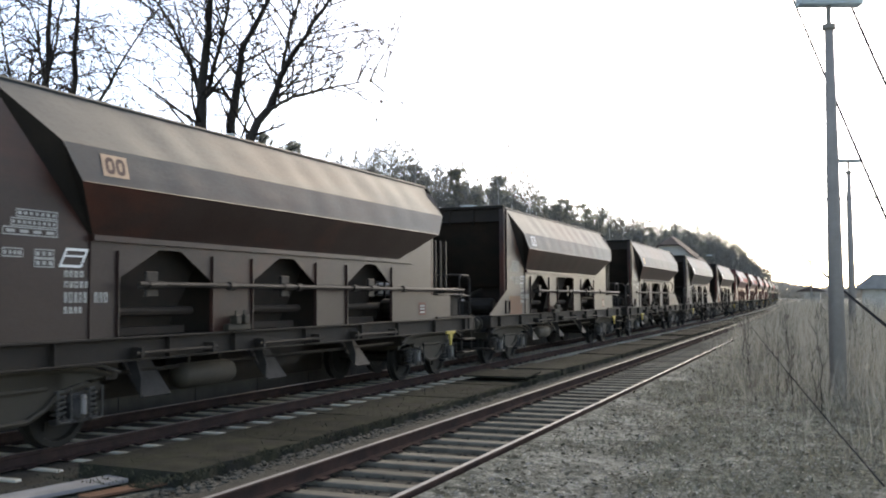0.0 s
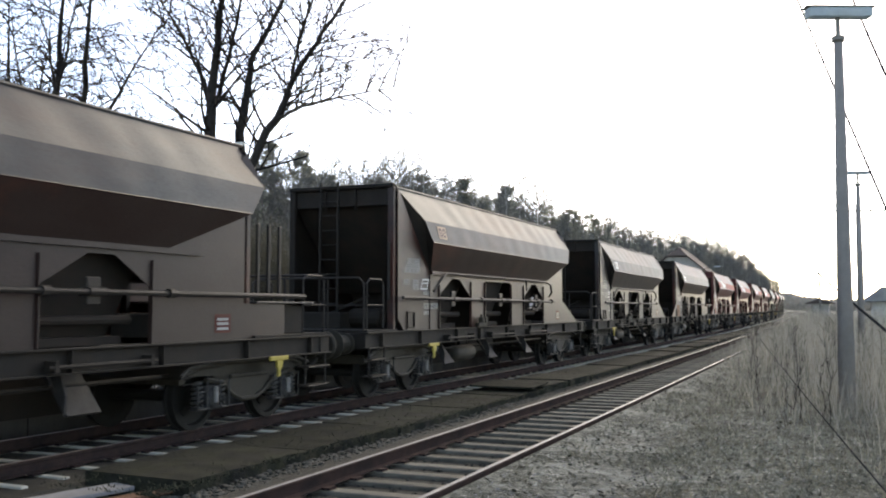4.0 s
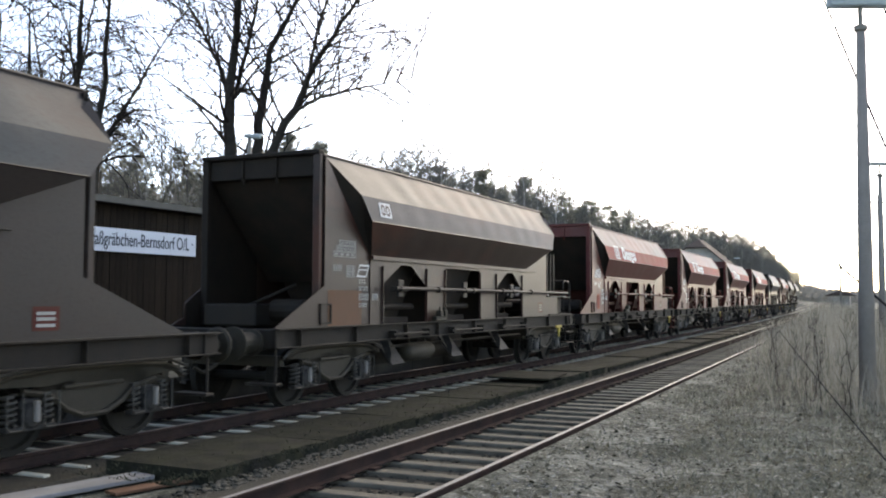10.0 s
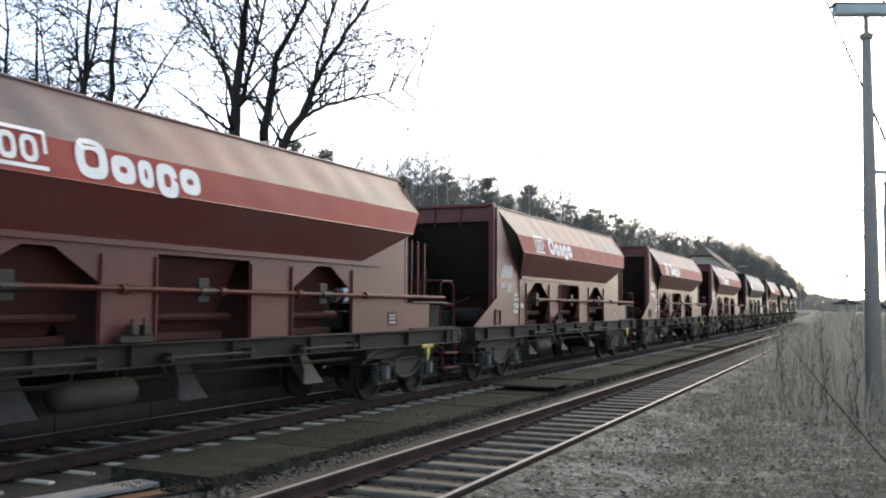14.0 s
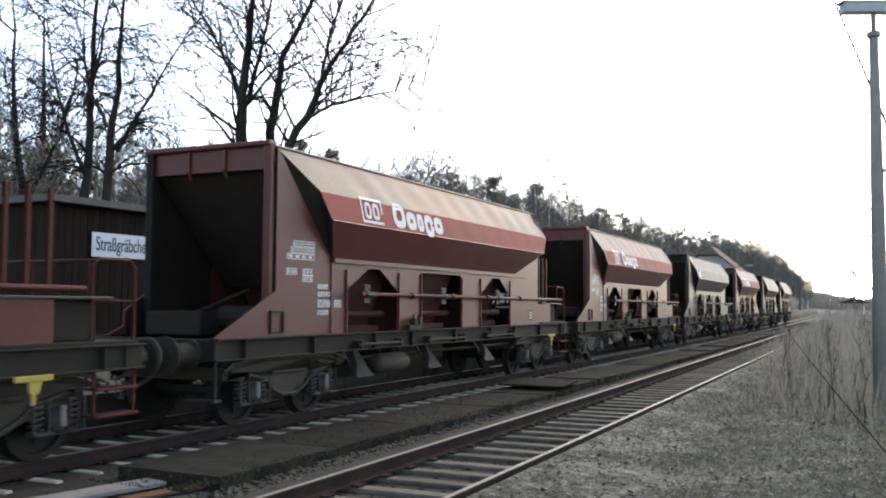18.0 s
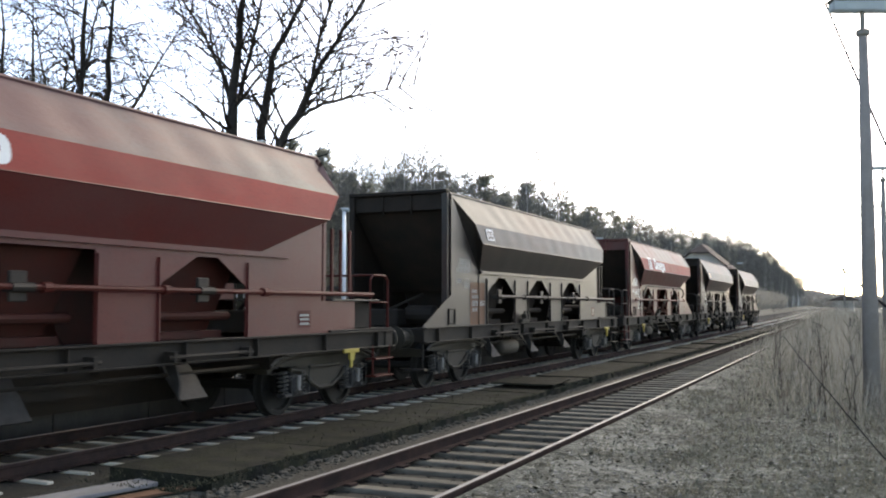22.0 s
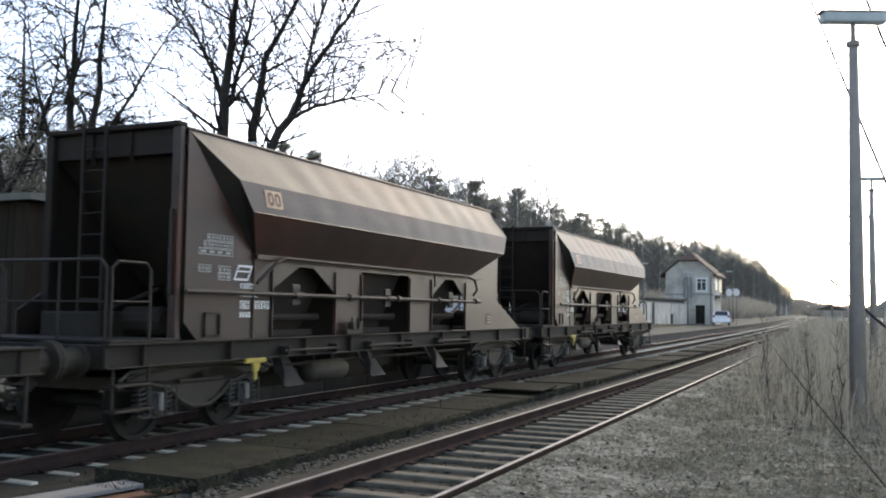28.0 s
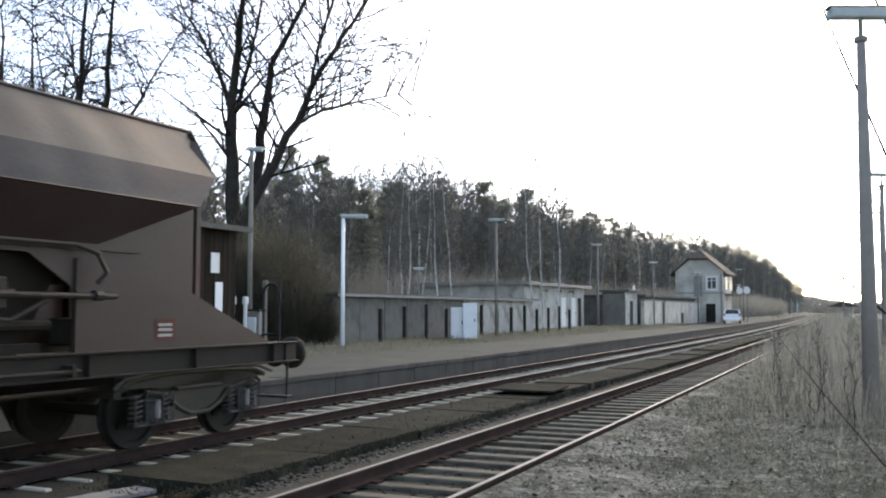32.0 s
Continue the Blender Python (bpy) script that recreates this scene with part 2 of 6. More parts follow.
# needles and brushwood are coloured pale to stand in for haze over the wood
M_PINE = mat("hazed_pine_needles", (0.2140, 0.2251, 0.1812), (0.3363, 0.3225, 0.2775), 1.2, 0.95, 0, 0.0, 30, (0.1828, 0.1741, 0.1082), 0.5, 0.5, random_amount=0.3)
M_BRUSH = mat("hazed_leafless_brushwood", (0.3188, 0.3061, 0.2777), (0.2157, 0.2047, 0.1824), 0.6, 0.95, 0, 0.0, 30, (0.3743, 0.3601, 0.3251), 0.3, 0.5)
M_HUTWOOD = mat("black_tarred_boards", (0.0091, 0.0062, 0.0038), (0.0194, 0.0125, 0.0075), 5.0, 0.85, 0, 0.4, 50, (0.0298, 0.0211, 0.0150), 2.0, 0.3, (5, 5, 0.5), random_amount=0.3)
M_ROOFFELT = mat("roofing_felt", (0.10, 0.096, 0.09), (0.07, 0.067, 0.063), 3.0, 0.9, 0, 0.3)
M_FASCIA = mat("pale_fascia_board", (0.1080, 0.1020, 0.0900), (0.0780, 0.0750, 0.0660), 4.0, 0.8, 0, 0.1)
M_CONCRETE = mat("grey_concrete", (0.27, 0.26, 0.245), (0.20, 0.19, 0.18), 3.0, 0.85, 0, 0.3, 40, (0.13, 0.12, 0.115), 1.0, 0.5)
M_PANEL = mat("pale_panel_wall", (0.4225, 0.4051, 0.3766), (0.3329, 0.3268, 0.3036), 2.0, 0.85, 0, 0.2, 40, (0.2176, 0.2021, 0.1847), 0.7, 0.5, stain=(0.1625, 0.1500, 0.1313), stain_scale=0.9, stain_amount=0.75)
M_RENDER = mat("grey_beige_render", (0.5168, 0.4743, 0.4088), (0.4156, 0.3876, 0.3375), 1.5, 0.85, 0, 0.2, 30, (0.2584, 0.2363, 0.2159), 0.5, 0.5, stain=(0.230, 0.215, 0.190), stain_scale=0.6, stain_amount=0.6)
M_WALLDARK = mat("stained_dark_wall", (0.1509, 0.1419, 0.1316), (0.1112, 0.1058, 0.0973), 2.0, 0.9, 0, 0.2, 30, (0.2101, 0.2037, 0.1865), 0.7, 0.4, stain=(0.0810, 0.0810, 0.0743), stain_scale=0.9, stain_amount=0.7)
M_TILE = mat("brown_roof_tiles", (0.085, 0.062, 0.052), (0.06, 0.048, 0.042), 3.0, 0.85, 0, 0.4, 30)
M_LAMP = mat("grey_lamp_post_paint", (0.1976, 0.1830, 0.1596), (0.1508, 0.1400, 0.1216), 4.0, 0.7, 0, 0.1)
M_MAST = mat("grey_concrete_mast", (0.2290, 0.2058, 0.1848), (0.1844, 0.1646, 0.1489), 4.0, 0.85, 0, 0.2, 40)
M_LAMPGLASS = mat("milky_lamp_cover", (0.55, 0.62, 0.64), (0.45, 0.52, 0.54), 4.0, 0.4, 0, 0.02)
M_CABINET = mat("pale_grey_cabinet", (0.7310, 0.7312, 0.7166), (0.6423, 0.6452, 0.6323), 3.0, 0.6, 0, 0.05)
M_CARWHITE = mat("white_car_paint", (0.7600, 0.7695, 0.7790), (0.7220, 0.7315, 0.7410), 2.0, 0.3, 0, 0.0)
M_GLASS = mat("dark_window_glass", (0.03, 0.035, 0.04), (0.04, 0.045, 0.05), 2.0, 0.12, 0, 0.0)
M_RUBBER = mat("black_rubber", (0.025, 0.025, 0.025), (0.035, 0.035, 0.035), 5.0, 0.85, 0, 0.1)
M_BLACK = mat("black_lettering", (0.02, 0.02, 0.022), (0.03, 0.03, 0.032), 5.0, 0.6, 0, 0.0)
M_BLUE = mat("blue_painted_sign", (0.06, 0.12, 0.32), (0.08, 0.14, 0.34), 5.0, 0.5, 0, 0.0)
M_WIRE = mat("black_cable", (0.0180, 0.0180, 0.0192), (0.0240, 0.0240, 0.0252), 5.0, 0.7, 0, 0.0, spec=0.0)
M_HEATH = mat("faded_brown_red_weed", (0.180, 0.145, 0.128), (0.130, 0.108, 0.095), 3.0, 0.95, 0, 0.0)



def mossy_ground():
    """Dark moss, grey grit and pale dead blades, mixed at three sizes."""
    m = bpy.data.materials.new("mossy_gravel_ground")
    m.use_nodes = True
    n, l = m.node_tree.nodes, m.node_tree.links
    b = n["Principled BSDF"]
    geo = n.new("ShaderNodeNewGeometry")

    def noise_node(s, detail, rgh):
        t = n.new("ShaderNodeTexNoise")
        t.inputs["Scale"].default_value, t.inputs["Detail"].default_value, t.inputs["Roughness"].default_value = s, detail, rgh
        l.new(geo.outputs["Position"], t.inputs["Vector"])
        return t.outputs[0]

    patch, grit, fleck = noise_node(1.1, 5, 0.65), noise_node(7.5, 9, 0.72), noise_node(22.0, 4, 0.7)
    blend = n.new("ShaderNodeMath")
    blend.operation = "MULTIPLY_ADD"
    l.new(patch, blend.inputs[0])
    blend.inputs[1].default_value = 0.75
    l.new(grit, blend.inputs[2])
    sc = n.new("ShaderNodeMath")
    sc.operation = "MULTIPLY"
    l.new(blend.outputs[0], sc.inputs[0])
    sc.inputs[1].default_value = 0.9
    r = n.new("ShaderNodeValToRGB")
    e = r.color_ramp.elements
    e[0].position, e[0].color = 0.64, (0.024, 0.028, 0.020, 1)
    e[1].position, e[1].color = 0.96, (0.230, 0.225, 0.190, 1)
    q = e.new(0.78)
    q.color = (0.084, 0.084, 0.065, 1)
    l.new(sc.outputs[0], r.inputs[0])
    f = n.new("ShaderNodeMapRange")
    f.inputs[1].default_value, f.inputs[2].default_value, f.inputs[4].default_value = 0.58, 0.66, 0.8
    l.new(fleck, f.inputs[0])
    x = n.new("ShaderNodeMix")
    x.data_type = "RGBA"
    l.new(f.outputs[0], x.inputs[0])
    l.new(r.outputs[0], x.inputs[6])
    x.inputs[7].default_value = (0.290, 0.285, 0.245, 1)
    l.new(x.outputs[2], b.inputs["Base Color"])
    b.inputs["Roughness"].default_value, b.inputs["Specular IOR Level"].default_value = 0.95, 0.15
    bp = n.new("ShaderNodeBump")
    bp.inputs["Strength"].default_value, bp.inputs["Distance"].default_value = 1.0, 0.04
    l.new(blend.outputs[0], bp.inputs["Height"])
    l.new(bp.outputs[0], b.inputs["Normal"])
    return m


M_GROUND = mossy_ground()


def thin(m, share=0.55):
    """Lets light through blades, twigs and needles."""
    n, l = m.node_tree.nodes, m.node_tree.links
    b, out = n["Principled BSDF"], n["Material Output"]
    t, x = n.new("ShaderNodeBsdfTranslucent"), n.new("ShaderNodeMixShader")
    l.new(b.inputs["Base Color"].links[0].from_socket, t.inputs[0])
    x.inputs[0].default_value = share
    l.new(b.outputs[0], x.inputs[1])
    l.new(t.outputs[0], x.inputs[2])
    l.new(x.outputs[0], out.inputs[0])


for m_ in (M_BUSH, M_WEED, M_GRASS, M_HEATH, M_PINE, M_BRUSH, M_LAMPGLASS):
    thin(m_)


# ---- mesh helpers ----
class Geo:
    """Vertices and faces gathered by hand, for quick meshes."""

    def __init__(self):
        self.v, self.f = [], []

    def add(self, verts, faces):
        k = len(self.v)
        self.v += [tuple(p) for p in verts]
        self.f += [tuple(i + k for i in f) for f in faces]
        return self

    def box(self, x0, x1, y0, y1, z0, z1, bevel=0.0):
        b = min(bevel, (x1 - x0) * 0.45, (y1 - y0) * 0.45, (z1 - z0) * 0.45)
        if b <= 0:
            return self.add([(x, y, z) for z in (z0, z1) for y in (y0, y1) for x in (x0, x1)], [(0, 2, 3, 1), (4, 5, 7, 6), (0, 1, 5, 4), (2, 6, 7, 3), (0, 4, 6, 2), (1, 3, 7, 5)])
        bm = bmesh.new()
        bmesh.ops.create_cube(bm, size=1, matrix=Matrix.Translation(((x0 + x1) / 2, (y0 + y1) / 2, (z0 + z1) / 2)) @ Matrix.Diagonal((x1 - x0, y1 - y0, z1 - z0, 1)))
        bmesh.ops.bevel(bm, geom=list(bm.edges), offset=b, segments=1, affect="EDGES")
        bm.verts.index_update()
        self.add([v.co[:] for v in bm.verts], [[v.index for v in f.verts] for f in bm.faces])
        bm.free()
        return self

    def prism(self, pts, axis, a, b):
        """A polygon (pairs in the plane square to axis, anticlockwise seen from +axis) pulled from a to b."""
        def put(p, q):
            return {"x": (q, p[0], p[1]), "y": (p[0], q, p[1]), "z": (p[0], p[1], q)}[axis]
        n = len(pts)
        vs = [put(p, a) for p in pts] + [put(p, b) for p in pts]
        return self.add(vs, [tuple(range(n))[::-1], tuple(range(n, 2 * n))] + [(i, (i + 1) % n, n + (i + 1) % n, n + i) for i in range(n)])

    def tube(self, pts, radii, sides=6, caps=True):
        """A round bar along points; radii one or one a point."""
        pts = [Vector(p) for p in pts]
        if not isinstance(radii, (list, tuple)):
            radii = [radii] * len(pts)
        k, side = len(self.v), None
        for i, p in enumerate(pts):
            d = (pts[min(i + 1, len(pts) - 1)] - pts[max(i - 1, 0)])
            d = d.normalized() if d.length > 1e-9 else Vector((0, 0, 1))
            ref = side if side is not None else (Vector((1, 0, 0)) if abs(d.x) < 0.9 else Vector((0, 1, 0)))
            side = ref - d * ref.dot(d)
            side = side.normalized() if side.length > 1e-6 else d.orthogonal().normalized()
            up = d.cross(side)
            for s in range(sides):
                a = 2 * math.pi * s / sides
                self.v.append(tuple(p + (side * math.cos(a) + up * math.sin(a)) * radii[i]))
        for i in range(len(pts) - 1):
            for s in range(sides):
                a, b = k + i * sides + s, k + i * sides + (s + 1) % sides
                self.f.append((a, b, b + sides, a + sides))
        if caps:
            self.f.append(tuple(k + s for s in range(sides))[::-1])
            e = k + (len(pts) - 1) * sides
            self.f.append(tuple(e + s for s in range(sides)))
        return self

    def lathe(self, prof, axis, origin, sides=16):
        """Radius and place pairs turned about an axis."""
        k = len(self.v)
        for r, q in prof:
            for s in range(sides):
                a = 2 * math.pi * s / sides
                c, n = r * math.cos(a), r * math.sin(a)
                o = {"x": (q, c, n), "y": (n, q, c), "z": (c, n, q)}[axis]
                self.v.append((o[0] + origin[0], o[1] + origin[1], o[2] + origin[2]))
        for i in range(len(prof) - 1):
            for s in range(sides):
                a, b = k + i * sides + s, k + i * sides + (s + 1) % sides
                self.f.append((a, b, b + sides, a + sides))
        self.f.append(tuple(k + s for s in range(sides))[::-1])
        e = k + (len(prof) - 1) * sides
        self.f.append(tuple(e + s for s in range(sides)))
        return self

    def mesh(self, name, material, smooth=False):
        me = bpy.data.meshes.new(name)
        me.from_pydata(self.v, [], self.f)
        me.materials.append(material)
        if smooth:
            me.polygons.foreach_set("use_smooth", [True] * len(me.polygons))
        me.update()
        return me


CACHE = {}


def shared(key, make):
    """One mesh for all alike pieces."""
    if key not in CACHE:
        CACHE[key] = make()
    return CACHE[key]


def thing(name, label, category, m=None, group="", kind=""):
    ob = tagged(new(name), label, category, group, kind)
    ob.empty_display_size = 0.2
    if m is not None:
        ob.matrix_basis = m
    return ob


def part(name, geo, material, parent=None, label="", m=None, smooth=False):
    me = geo if isinstance(geo, bpy.types.Mesh) else geo.mesh(name, material, smooth)
    ob = new(name, me)
    if parent is not None:
        ob.parent = parent
    if label:
        tagged(ob, label)
    if m is not None:
        ob.matrix_basis = m
    return ob


def solid(name, geo, material, label, category="", kind="", group="", m=None, smooth=False):
    return tagged(part(name, geo, material, None, "", m, smooth), label, category, group, kind)


# ---- the line: both tracks bend gently to the left ----
def bend(y):
    """Sideways run of the curve, straight again past 180 m."""
    return y * y / 9000.0 if y < 180 else 3.6 + (y - 180) * 0.04


def main_x(y):
    return -9.25 - 0.009 * y - bend(y)


def siding_x(y):
    return -4.28 - 0.018 * min(y, 120) - bend(y) - 0.009 * max(0.0, y - 120)


def heading(fx, y):
    """Degrees by which a track at y runs to the left of +y."""
    return math.degrees(math.atan2(-(fx(y + 0.5) - fx(y - 0.5)), 1.0))


def sweep(fx, prof, y0, y1, step=2.0):
    """A profile (offset to the right, height) pulled along a track."""
    g = Geo()
    n = max(2, int(round((y1 - y0) / step)) + 1)
    k = len(prof)
    for i in range(n):
        y = y0 + (y1 - y0) * i / (n - 1)
        a = radians(heading(fx, y))
        for o, z in prof:
            g.v.append((fx(y) + o * math.cos(a), y + o * math.sin(a), z))
    for i in range(n - 1):
        for j in range(k):
            a, b = i * k + j, i * k + (j + 1) % k
            g.f.append((a, a + k, b + k, b))
    g.f.append(tuple(range(k)))
    g.f.append(tuple((n - 1) * k + j for j in range(k))[::-1])
    return g

# ---- ground, tracks, platform ----
def ground_z(x, y):
    """Height of the open ground."""
    d = main_x(y) - x
    if d < 6.0:
        s = x - siding_x(y)
        z = -0.22
        if s > 1.6:
            z += 0.10 * min(1.0, (s - 1.6) / 0.7) + 0.03 * noise.noise((x * 0.7, y * 0.7, 0))
        return z
    return -0.22 + 0.68 * min(1.0, (d - 6.0) / 3.5)


def path_top(s):
    """Height of the gravel packed against the siding's near rail, by the distance from the track's middle."""
    if s < 1.1:
        return -0.055 - 0.02 * (s - 0.8) / 0.3
    if s < 1.7:
        return -0.075 - 0.05 * (s - 1.1) / 0.6
    return -0.125 - 0.04 * min(1.0, (s - 1.7) / 0.4)


def open_z(x, y):
    """Height of what shows on the near side: path or ground."""
    s = x - siding_x(y)
    return max(path_top(s), ground_z(x, y)) if 0.8 < s < 2.1 else ground_z(x, y)


def build_ground():
    g = Geo()
    xs = [-900, -500, -250, -120, -80, -60, -50, -44, -38, -32, -28, -25, -22, -20, -18, -17, -16, -15, -14, -13, -12] + [-11.5 + 0.75 * i for i in range(40)] + [20, 24, 30, 40, 60, 100, 200, 500, 900]
    ys = [-300, -100, -40, -20, -12] + [-8 + 1.0 * i for i in range(60)] + [54, 58, 64, 72, 80, 90, 105, 120, 140, 165, 200, 250, 320, 420, 600, 1000, 2500]
    for y in ys:
        for x in xs:
            g.v.append((x, y, ground_z(x, y) if y < 400 else ground_z(x, 400)))
    n = len(xs)
    for j in range(len(ys) - 1):
        for i in range(n - 1):
            a = j * n + i
            g.f.append((a, a + 1, a + n + 1, a + n))
    solid("ground", g, M_GROUND, "grey gravel ground with thin dead winter grass", "ground", "structure", smooth=True)


RAIL = [(-0.062, -0.155), (0.062, -0.155), (0.062, -0.145), (0.012, -0.128), (0.010, -0.045), (0.034, -0.035), (0.036, -0.006), (0.026, 0.0), (-0.026, 0.0), (-0.036, -0.006), (-0.034, -0.035), (-0.010, -0.045), (-0.012, -0.128), (-0.062, -0.145)]


BED = {"main_track": -0.185, "siding_track": -0.215}


def build_track(fx, name, sleeper_mat, spacing, first, top_mat, wood):
    bed = sweep(fx, [(-2.0, -0.60), (2.0, -0.60), (1.55, BED[name]), (-1.55, BED[name])], -25, 420, 4.0)
    solid(name + "_bed", bed, M_BALLAST, "dark dirty crushed stone track bed", "track bed", "structure")
    for side in (-1, 1):
        r = thing("rail", "worn steel rail with a rusty web on the track", "rail", kind="structure")
        part("rail_body", sweep(fx, [(o + side * 0.75, z) for o, z in RAIL], -25, 420, 3.0), M_RAIL, r)
        part("rail_head", sweep(fx, [(side * 0.75 + o, z) for o, z in ((-0.027, 0.0005), (0.027, 0.0005), (0.025, 0.003), (-0.025, 0.003))], -25, 420, 3.0), top_mat, r, "bright polished running surface")
    row = thing(name + "_sleepers", "weathered grey wooden sleepers in the ballast" if wood else "pale concrete sleepers in dark ballast", "sleepers", kind="structure")
    half = 1.28

    def plank(long):
        q = Geo().box(-half, half, -0.095 if wood else -0.05, 0.095 if wood else 0.05, -0.32, -0.165 if wood else -0.158, 0.012)
        return q.mesh("sleeper", sleeper_mat)
    me = shared(name + "sleeper", lambda: plank(half))
    rest = Geo()
    rng = random.Random(5)
    y, n = first, 0
    while y < 330:
        a = heading(fx, y) + rng.uniform(-0.5, 0.5)
        m = pose(fx(y) + rng.uniform(-0.015, 0.015), y, rng.uniform(-0.006, 0.004), 0, 0, a)
        if n < 190:
            part("sleeper", me, None, row, m=m)
        else:
            c, s = math.cos(radians(a)), math.sin(radians(a))
            rest.add([(fx(y) + c * vx - s * vy, y + s * vx + c * vy, vz) for vx, vy, vz in ((-half, -0.06, -0.16), (half, -0.06, -0.16), (half, 0.06, -0.16), (-half, 0.06, -0.16), (-half, -0.06, -0.3), (half, -0.06, -0.3), (half, 0.06, -0.3), (-half, 0.06, -0.3))], [(0, 1, 2, 3), (0, 4, 5, 1), (1, 5, 6, 2), (2, 6, 7, 3), (3, 7, 4, 0)])
        y += spacing * (1 + rng.uniform(-0.03, 0.03))
        n += 1
    tagged(part("far_sleepers", rest, sleeper_mat, row), kind="stuff")
    clips = Geo()
    y = first
    while y < 90:
        for side in (-1, 1):
            for o in (-0.11, 0.11):
                cx0 = fx(y) + side * 0.75 + o
                clips.box(cx0 - 0.045, cx0 + 0.045, y - 0.07, y + 0.07, -0.165, -0.14)
        y += spacing
    tagged(part("rail_fastenings", clips, M_RAIL, row, "rusty rail clips"), kind="stuff")


build_ground()
build_track(main_x, "main_track", M_SLEEPER_C, 0.60, -6.1, M_RAILDULL, False)
build_track(siding_x, "siding_track", M_SLEEPER_W, 0.60, -6.0, M_RAILTOP, True)


def stone_mesh(seed, r):
    rng = random.Random(seed)
    bm = bmesh.new()
    bmesh.ops.create_icosphere(bm, subdivisions=1, radius=r)
    for v in bm.verts:
        v.co *= rng.uniform(0.7, 1.25)
        v.co.z *= 0.75
    bm.verts.index_update()
    vs, fs = [v.co.copy() for v in bm.verts], [[v.index for v in f.verts] for f in bm.faces]
    bm.free()
    return vs, fs


STONES = [stone_mesh(i, 1.0) for i in range(7)]


def scatter_stones(name, label, material, n, where, size, seed):
    rng = random.Random(seed)
    g = Geo()
    for i in range(n):
        x, y, z = where(rng)
        vs, fs = rng.choice(STONES)
        s, a = rng.uniform(*size), rng.uniform(0, 6.28)
        c, sn = math.cos(a) * s, math.sin(a) * s
        g.add([(x + c * v.x - sn * v.y, y + sn * v.x + c * v.y, z + v.z * s) for v in vs], fs)
    solid(name, g, material, label, "stones", "stuff")


def near_y(rng, y0, y1):
    """More of them near the camera."""
    u = rng.random()
    return y0 + (y1 - y0) * u * u


def between_tracks(rng):
    y = near_y(rng, 4.0, 48.0)
    a, b = main_x(y) + 3.0, siding_x(y) - 0.85
    return rng.uniform(a, b), y, -0.205 + rng.uniform(-0.02, 0.02)


def in_siding(rng):
    y = near_y(rng, 4.0, 40.0)
    return siding_x(y) + rng.uniform(-1.5, 1.5), y, -0.215 + rng.uniform(-0.01, 0.012)


def in_main(rng):
    y = near_y(rng, 4.0, 45.0)
    return main_x(y) + rng.uniform(-1.55, 1.62), y, -0.215 + rng.uniform(-0.01, 0.015)


def on_path(rng):
    y = near_y(rng, 3.5, 26.0)
    s = 0.9 + abs(rng.gauss(0, 2.4))
    x = siding_x(y) + s
    return x, y, open_z(x, y) + 0.002


scatter_stones("ballast_stones", "grey-brown crushed stones beside the siding rail", M_STONE, 8000, between_tracks, (0.018, 0.045), 1)
scatter_stones("ballast_stones", "dark crushed stones between wooden sleepers", M_BALLAST, 5000, in_siding, (0.016, 0.036), 2)
scatter_stones("ballast_stones", "dark crushed stones between concrete sleepers", M_BALLAST, 5000, in_main, (0.018, 0.042), 3)
scatter_stones("gravel", "small pale gravel stones on the path", M_CONCRETE, 5000, on_path, (0.005, 0.015), 4)
scatter_stones("gravel", "dark small gravel stones on the path", M_BALLAST, 1500, on_path, (0.005, 0.018), 5)


# low walkway of dark slabs between the tracks
def build_walkway():
    w = thing("walkway", "low walkway of dark uneven slabs between the tracks", "walkway", kind="structure")
    rng = random.Random(11)
    y = 7.65
    while y < 120:
        ln = rng.uniform(1.7, 3.0)
        x0, x1 = 1.62, 3.02 + rng.uniform(-0.03, 0.05)
        top = -0.055 + rng.uniform(-0.03, 0.02)
        g = Geo()
        n = 11
        front = [(x1 + rng.uniform(-0.07, 0.02), ln * i / n) for i in range(n + 1)]
        pts = [(x0, 0.0)] + [(p[0], max(0.0, p[1])) for p in front] + [(x0, ln - 0.02)]
        g.prism(pts, "z", -0.16, 0.0)
        part("slab", g, M_SLAB, w, m=pose(main_x(y), y, top, rng.uniform(-0.3, 0.3), rng.uniform(-0.4, 0.4), heading(main_x, y) + rng.uniform(-0.3, 0.3)))
        y += ln + rng.uniform(0.02, 0.09)
    # raised covers
    for yy, ln, off in ((18.6, 1.5, 2.35),):
        part("slab", Geo().box(off - 0.7, off + 0.7, 0, ln, 0.01, 0.05, 0.01), M_SLAB, w, "dark loose cover board", pose(main_x(yy), yy, 0.0, 0.8, 0.5, 4))
    plank = solid("plank", Geo().box(-0.9, 0.9, -0.17, 0.17, 0, 0.05, 0.008), M_CONCRETE, "pale flat plank lying beside the walkway", "plank", m=pose(-7.28, 6.75, -0.19, 0, 0, 79))
    rust = solid("steel_strip", Geo().box(-0.45, 0.45, -0.1, 0.1, 0, 0.03, 0.004), M_PATCH, "rusty orange steel strip on the ballast", "metal strip", m=pose(-6.72, 7.3, -0.2, 0, 0, 76))


build_walkway()
solid("gravel_path", sweep(siding_x, [(0.80, -0.5), (2.1, -0.5), (2.1, -0.165), (1.7, -0.125), (1.1, -0.075), (0.80, -0.055)], -25, 330, 2.0), M_GROUND, "grey gravel path packed against the siding rail", "path", "structure")
